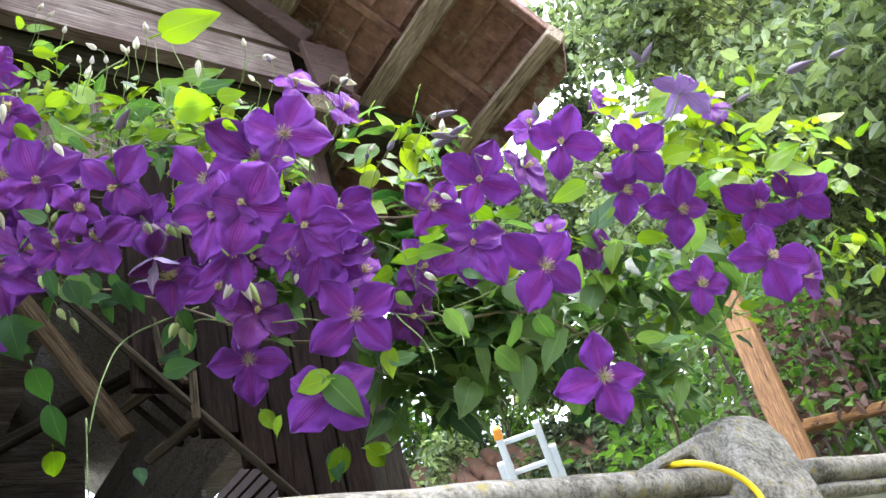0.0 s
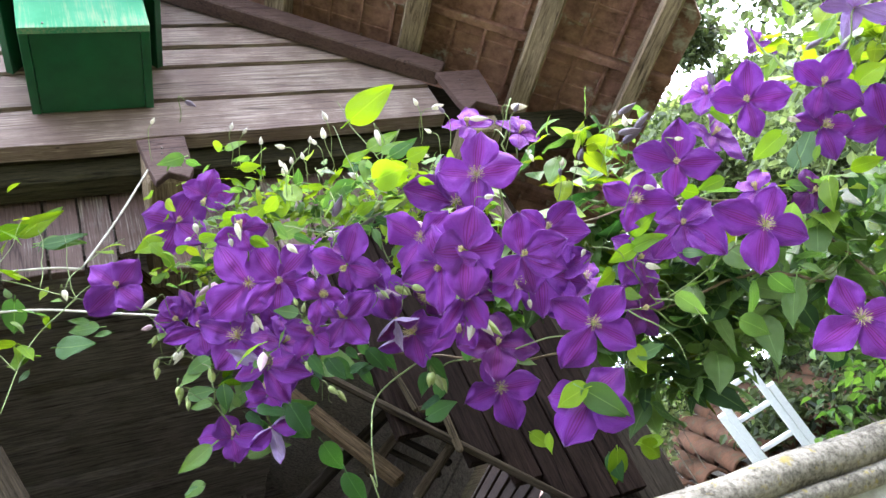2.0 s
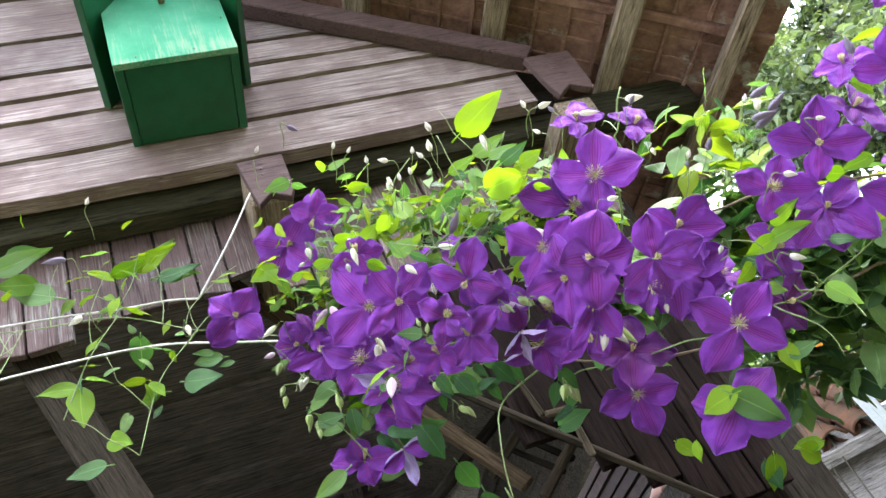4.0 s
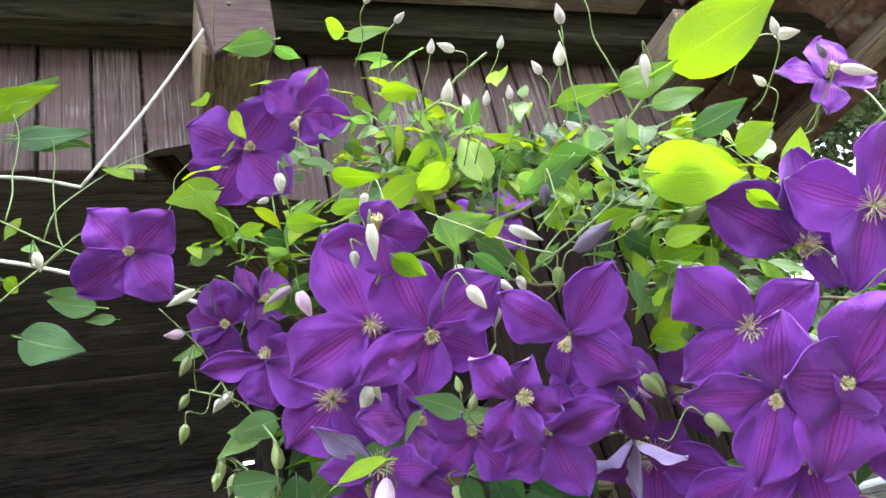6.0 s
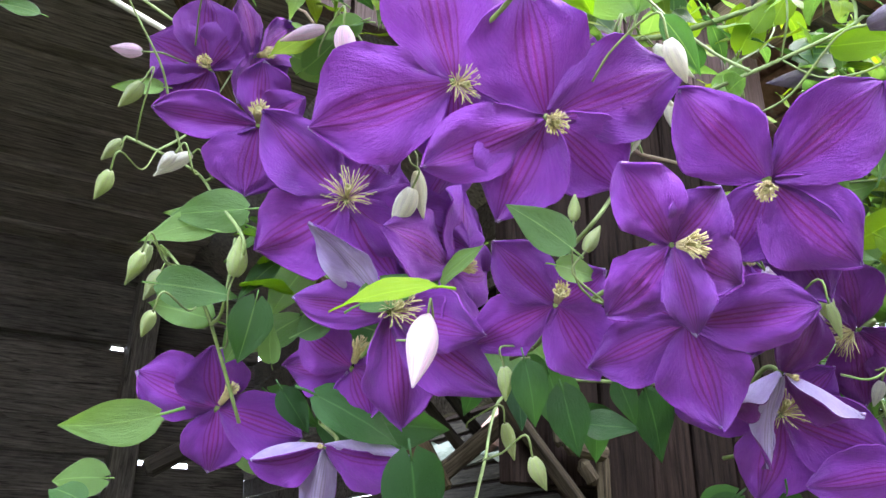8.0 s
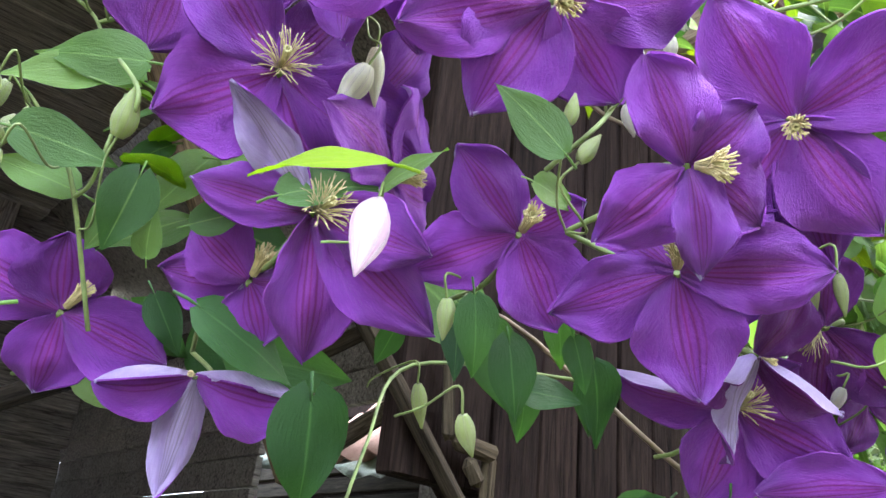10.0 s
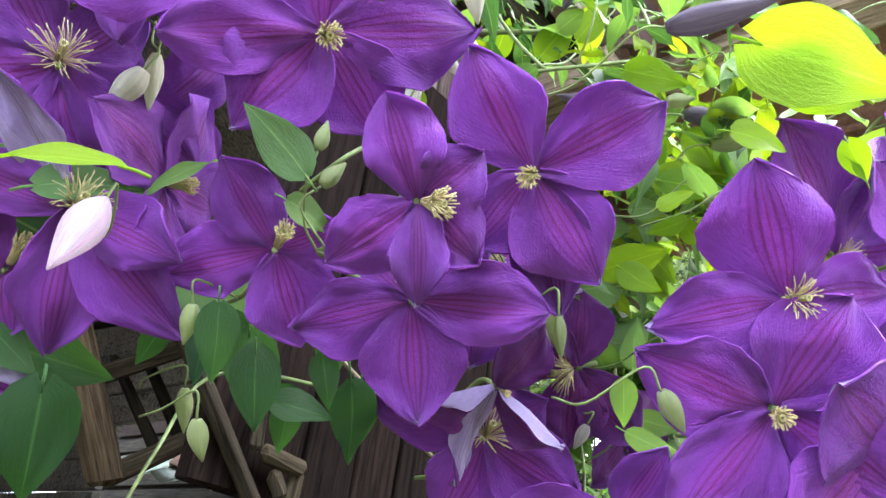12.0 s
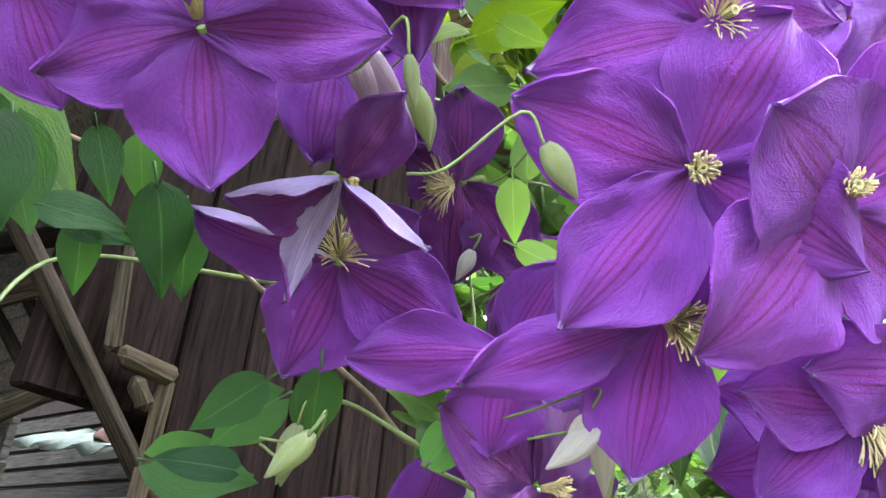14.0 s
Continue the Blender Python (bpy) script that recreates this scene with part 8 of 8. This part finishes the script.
leaf_patch((0.66, 0.66, 1.93), (0.11, -0.05, -0.03), (-0.005, -0.04, 0.065), (0.02, 0.03, 0.02), 110, 4.6, 0.03)
leaf_patch((0.88, 0.60, 1.98), (0.12, -0.06, -0.02), (-0.005, -0.04, 0.06), (0.02, 0.03, 0.02), 110, 4.4, 0.05)
leaf_patch((0.86, 0.42, 2.16), (0.10, -0.05, -0.02), (-0.005, -0.03, 0.05), (0.03, 0.03, 0.02), 44, 4.4, 0.9)
leaf_patch((1.08, 0.40, 2.14), (0.10, -0.05, -0.02), (-0.005, -0.03, 0.045), (0.03, 0.03, 0.02), 34, 4.2, 0.85)
leaf_patch((0.98, 0.44, 2.06), (0.12, -0.06, -0.02), (-0.005, -0.03, 0.04), (0.03, 0.03, 0.02), 50, 4.2, 0.45)

# ---- stalks that tie flowers and buds to the vine ----
random.seed(9)
for f, m, stalk in FLOWERS:
    pts = reach(m.translation, -(m.to_3x3() @ Vector((0, 0, 1))), stalk)
    NODES += pts[6:]
    part("stalk", tube([m.inverted() @ p for p in pts], 0.0012, 0.0010, 5), STEM, f)
for b, p, d, stalk in BUDS:
    m = b.matrix_basis
    pts = reach(p, -d, stalk)
    part("stalk", tube([m.inverted() @ q for q in pts], 0.00048, 0.00048, 5), STEM, b)

def joined(pieces, name, mat):
    """Many small leaves as one mesh."""
    verts, faces, uvs = [], [], []
    for me, at in pieces:
        first = len(verts)
        verts += [at @ v.co for v in me.vertices]
        faces += [[first + i for i in p.vertices] for p in me.polygons]
        uvs += [tuple(d.uv) for d in me.uv_layers[0].data]
    out = bpy.data.meshes.new(name)
    out.from_pydata(verts, [], faces)
    layer = out.uv_layers.new()
    layer.data.foreach_set("uv", [c for uv in uvs for c in uv])
    out.materials.append(mat)
    out.shade_smooth()
    return out


for tone, mat in (("green", LEAF_MASS), ("lime", LIME_MASS)):
    tagged(part("leaf_mass", joined(MASSED[tone], "leaf_mass", mat), None, vine), kind="stuff")

# ---- boards, tiles and other pieces of the setting ----
random.seed(4)
joints = [2.650, 2.752, 2.852, 2.915, 2.990, 3.100, 3.255, 3.36, 3.47, 3.60]
for z0, z1 in zip(joints, joints[1:]):
    r0, r1 = (0.117 + (3.084 - z) / 0.669 + 0.03 for z in (z0, z1))
    if z0 < 2.7:
        r0 = r1 = 0.612
    left = -1.55
    low = [(left + (min(r0, 0.61) - left) * k / 40, z0 + 0.0012 + (0.006 if z0 < 2.7 else 0.0028) * noise.noise((k * 0.55, z0 * 7, 1.0))) for k in range(41)]
    high = [(left + (min(r1, 0.61) - left) * k / 40, z1 - 0.0040 + 0.0050 * noise.noise((k * 0.42, z1 * 7, 5.0))) for k in range(40, -1, -1)]
    bm = prism(low + high, WALL_Y, WALL_Y + 0.03)
    for v in bm.verts:
        if v.co.y < WALL_Y + 0.01:
            v.co.y += 0.004 - 0.006 * (z1 - v.co.z) / (z1 - z0)
    part("plank", bm, PLANK, wall_gable)

edges = [-1.40, -1.33, -1.25, -1.18, -1.10, -1.02, -0.95, -0.87, -0.80, -0.72, -0.65, -0.57, -0.50, -0.42, -0.345, -0.275, -0.205, -0.137, -0.084, -0.033, 0.035, 0.1, 0.156, 0.226, 0.297, 0.345, 0.388, 0.432, 0.477, 0.525, 0.576, 0.63, 0.70]
for a, b in zip(edges, edges[1:]):
    z = random.choice((2.485, 2.455, 2.43)) if a < 0.1 else random.uniform(2.40, 2.44)
    t = random.uniform(-0.006, 0.006)
    bm = prism([(a + 0.002, z + t), (b - 0.002, z - t), (b - 0.002, 2.69), (a + 0.002, 2.69)], 1.0, 1.0155, 0.0015)
    for v in bm.verts:
        v.co.y += random.uniform(-0.0012, 0.0012)
    part("plank", bm, PLANK_V, wall_lower)

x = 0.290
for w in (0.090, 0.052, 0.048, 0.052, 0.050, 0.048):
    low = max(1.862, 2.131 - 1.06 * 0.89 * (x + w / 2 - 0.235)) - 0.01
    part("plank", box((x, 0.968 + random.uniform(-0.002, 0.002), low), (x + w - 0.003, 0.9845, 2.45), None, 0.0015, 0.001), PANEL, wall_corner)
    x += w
# Boards above 2.5 m take the near-black wood to stand for shade.
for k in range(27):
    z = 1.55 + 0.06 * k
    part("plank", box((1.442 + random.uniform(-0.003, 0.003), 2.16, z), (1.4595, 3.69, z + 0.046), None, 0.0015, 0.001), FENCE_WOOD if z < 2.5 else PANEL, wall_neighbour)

# boards of the back wall, with gaps where daylight comes through
gaps = {2.26: (0.39, 0.55), 2.57: (0.25, 0.335)}
z = 0.25
while z < 3.05:
    h = random.uniform(0.085, 0.13)
    holes = [v for k, v in gaps.items() if z <= k < z + h]
    bm = box((-1.6, 3.208 + random.uniform(-0.012, 0.010), z + 0.003), (0.733, 3.24, z + h + (-0.013 if holes else 0.006)), None, 0.003, 0.002)
    for v in bm.verts:
        if v.co.y < 3.225:
            v.co.y -= 0.022 * (1 - (v.co.z - z) / h)
    part("plank", bm, DARKWOOD, wall_back)
    if holes:
        (g0, g1), = holes[:1]
        for a, b in ((-1.6, g0), (g1, 0.733)):
            part("plank", box((a, 3.2405, z + h - 0.03), (b, 3.252, z + h + 0.02), None, 0.001, 0.001), DARKWOOD, wall_back)
    z += h
# boards of the side wall, open where the tiles behind show
z = 0.25
while z < 2.60:
    h = 0.062 if 1.7 < z < 2.3 else random.uniform(0.08, 0.12)
    gap = 0.014 if 1.75 < z < 2.05 else 0.004
    spans = [(1.11, 1.48), (1.98, 3.262)] if 2.05 < z < 2.24 else [(1.11, 3.262)]
    for a, b in spans:
        part("plank", box((0.738 + random.uniform(-0.003, 0.003), a, z), (0.754, b, z + h - gap), None, 0.0015, 0.001), DARKWOOD, wall_right)
    z += h

# clay tiles of the overhanging roof: flat interlocking courses, lapped down the slope
tilt = math.degrees(math.atan(SLOPE))
tile_bm = bmesh.new()
add_box(tile_bm, (0, 0, 0), (0.285, 0.1965, 0.013), None, 0.002)
add_box(tile_bm, (0, 0.0, -0.013), (0.285, 0.018, 0.004), None, 0.002)
add_box(tile_bm, (0.006, 0.09, -0.004), (0.27, 0.10, 0.003), None, 0.001)
add_box(tile_bm, (0.0, 0.016, -0.016), (0.020, 0.19, 0.002), None, 0.002)
add_box(tile_bm, (0.02, 0.045, -0.004), (0.27, 0.052, 0.003), None, 0.001)
add_box(tile_bm, (0.02, 0.14, -0.004), (0.27, 0.147, 0.003), None, 0.001)
for rib_x in (0.075, 0.145, 0.215):
    add_box(tile_bm, (rib_x, 0.020, -0.009), (rib_x + 0.008, 0.188, 0.003), None, 0.001)
corner_bm = tile_bm.copy()
cut = bmesh.ops.bisect_plane(corner_bm, geom=corner_bm.verts[:] + corner_bm.edges[:] + corner_bm.faces[:], plane_co=(0.232, 0.0, 0.0), plane_no=(1, -0.9, 0), clear_outer=True)
bmesh.ops.holes_fill(corner_bm, edges=[e for e in corner_bm.edges if e.is_boundary])
tile_me, corner_me = mesh_of(tile_bm, "tile", TILE), mesh_of(corner_bm, "tile", TILE)
x = 1.09
course = 0
while x > -1.0:
    for k in range(4):
        at = Matrix.Translation((x, 0.60 + 0.1975 * k + random.uniform(-0.002, 0.002), roof_z(x) + 0.012)) @ pose(0, 0, 0, random.uniform(-0.5, 0.5), tilt + random.uniform(-0.6, 0.3) + 2.0, random.uniform(-0.4, 0.4)) @ Matrix.Translation((-0.285, 0, 0))
        part("tile", corner_me if k == 0 and course == 0 else tile_me, None, roof, at=at)
    x -= 0.225
    course += 1

# half-round tiles of the low roof
half = bmesh.new()
prof = [(0.09 * math.cos(a), 0.07 * math.sin(a)) for a in [math.pi * k / 8 for k in range(9)]]
inner = [(x * 0.86, z * 0.82) for x, z in prof]
ends = []
for y, s in ((0.0, 1.0), (0.40, 0.84)):
    ends.append([[half.verts.new((x * s, y, z * s)) for x, z in ring] for ring in (prof, inner)])
(o0, i0), (o1, i1) = ends
for k in range(8):
    for a, b in ((o0, o1), (i1, i0)):
        f = half.faces.new((a[k + 1], a[k], b[k], b[k + 1]))
        f.smooth = True
    half.faces.new((o0[k], o0[k + 1], i0[k + 1], i0[k]))
    half.faces.new((o1[k + 1], o1[k], i1[k], i1[k + 1]))
bmesh.ops.recalc_face_normals(half, faces=half.faces)
half_me = mesh_of(half, "half_round_tile", TILE_TOP)
for i in range(-3, 10):
    for j in range(5):
        at = pose(i * 0.205, 0.33 * j + random.uniform(-0.02, 0.02), 0.02 + random.uniform(-0.006, 0.01), 4 + random.uniform(-1.5, 1.5), random.uniform(-3, 3), random.uniform(-2.5, 2.5))
        part("half_round_tile", half_me, None, roof_low, at=at)
        if j < 4:
            part("half_round_tile", half_me, None, roof_low, at=pose(i * 0.205 + 0.1025, 0.33 * j + 0.06, 0.035, 4, 180, 0))
for k in range(2):
    loose_tile(Matrix.Translation((1.25 + 0.08 * k, 2.60, 2.312 + 0.07 * k)) @ pose(0, 0, 0, 0, 0, -90) @ pose(0, 0, 0, 50, 0, 0))
sheet = bmesh.new()
pts = [[sheet.verts.new((1.18 + 0.068 * v + 0.006 * math.sin(u * 2.1), 2.16 + 0.9 * u / 17, 2.252 + 0.09 * u / 17 + 0.012 * math.sin(u * 1.7 + v) + (0.02 * random.random() - 0.02 if v == 0 else 0.026 * v))) for v in range(4)] for u in range(18)]
for a, b in zip(pts, pts[1:]):
    for k in range(3):
        sheet.faces.new((a[k], a[k + 1], b[k + 1], b[k]))
bmesh.ops.solidify(sheet, geom=sheet.faces[:], thickness=0.003)
tagged(part("torn_sheet", sheet, SHEET, None, "", True), "torn mossy pale roofing sheet under the tiles beyond the opening", "roofing sheet")
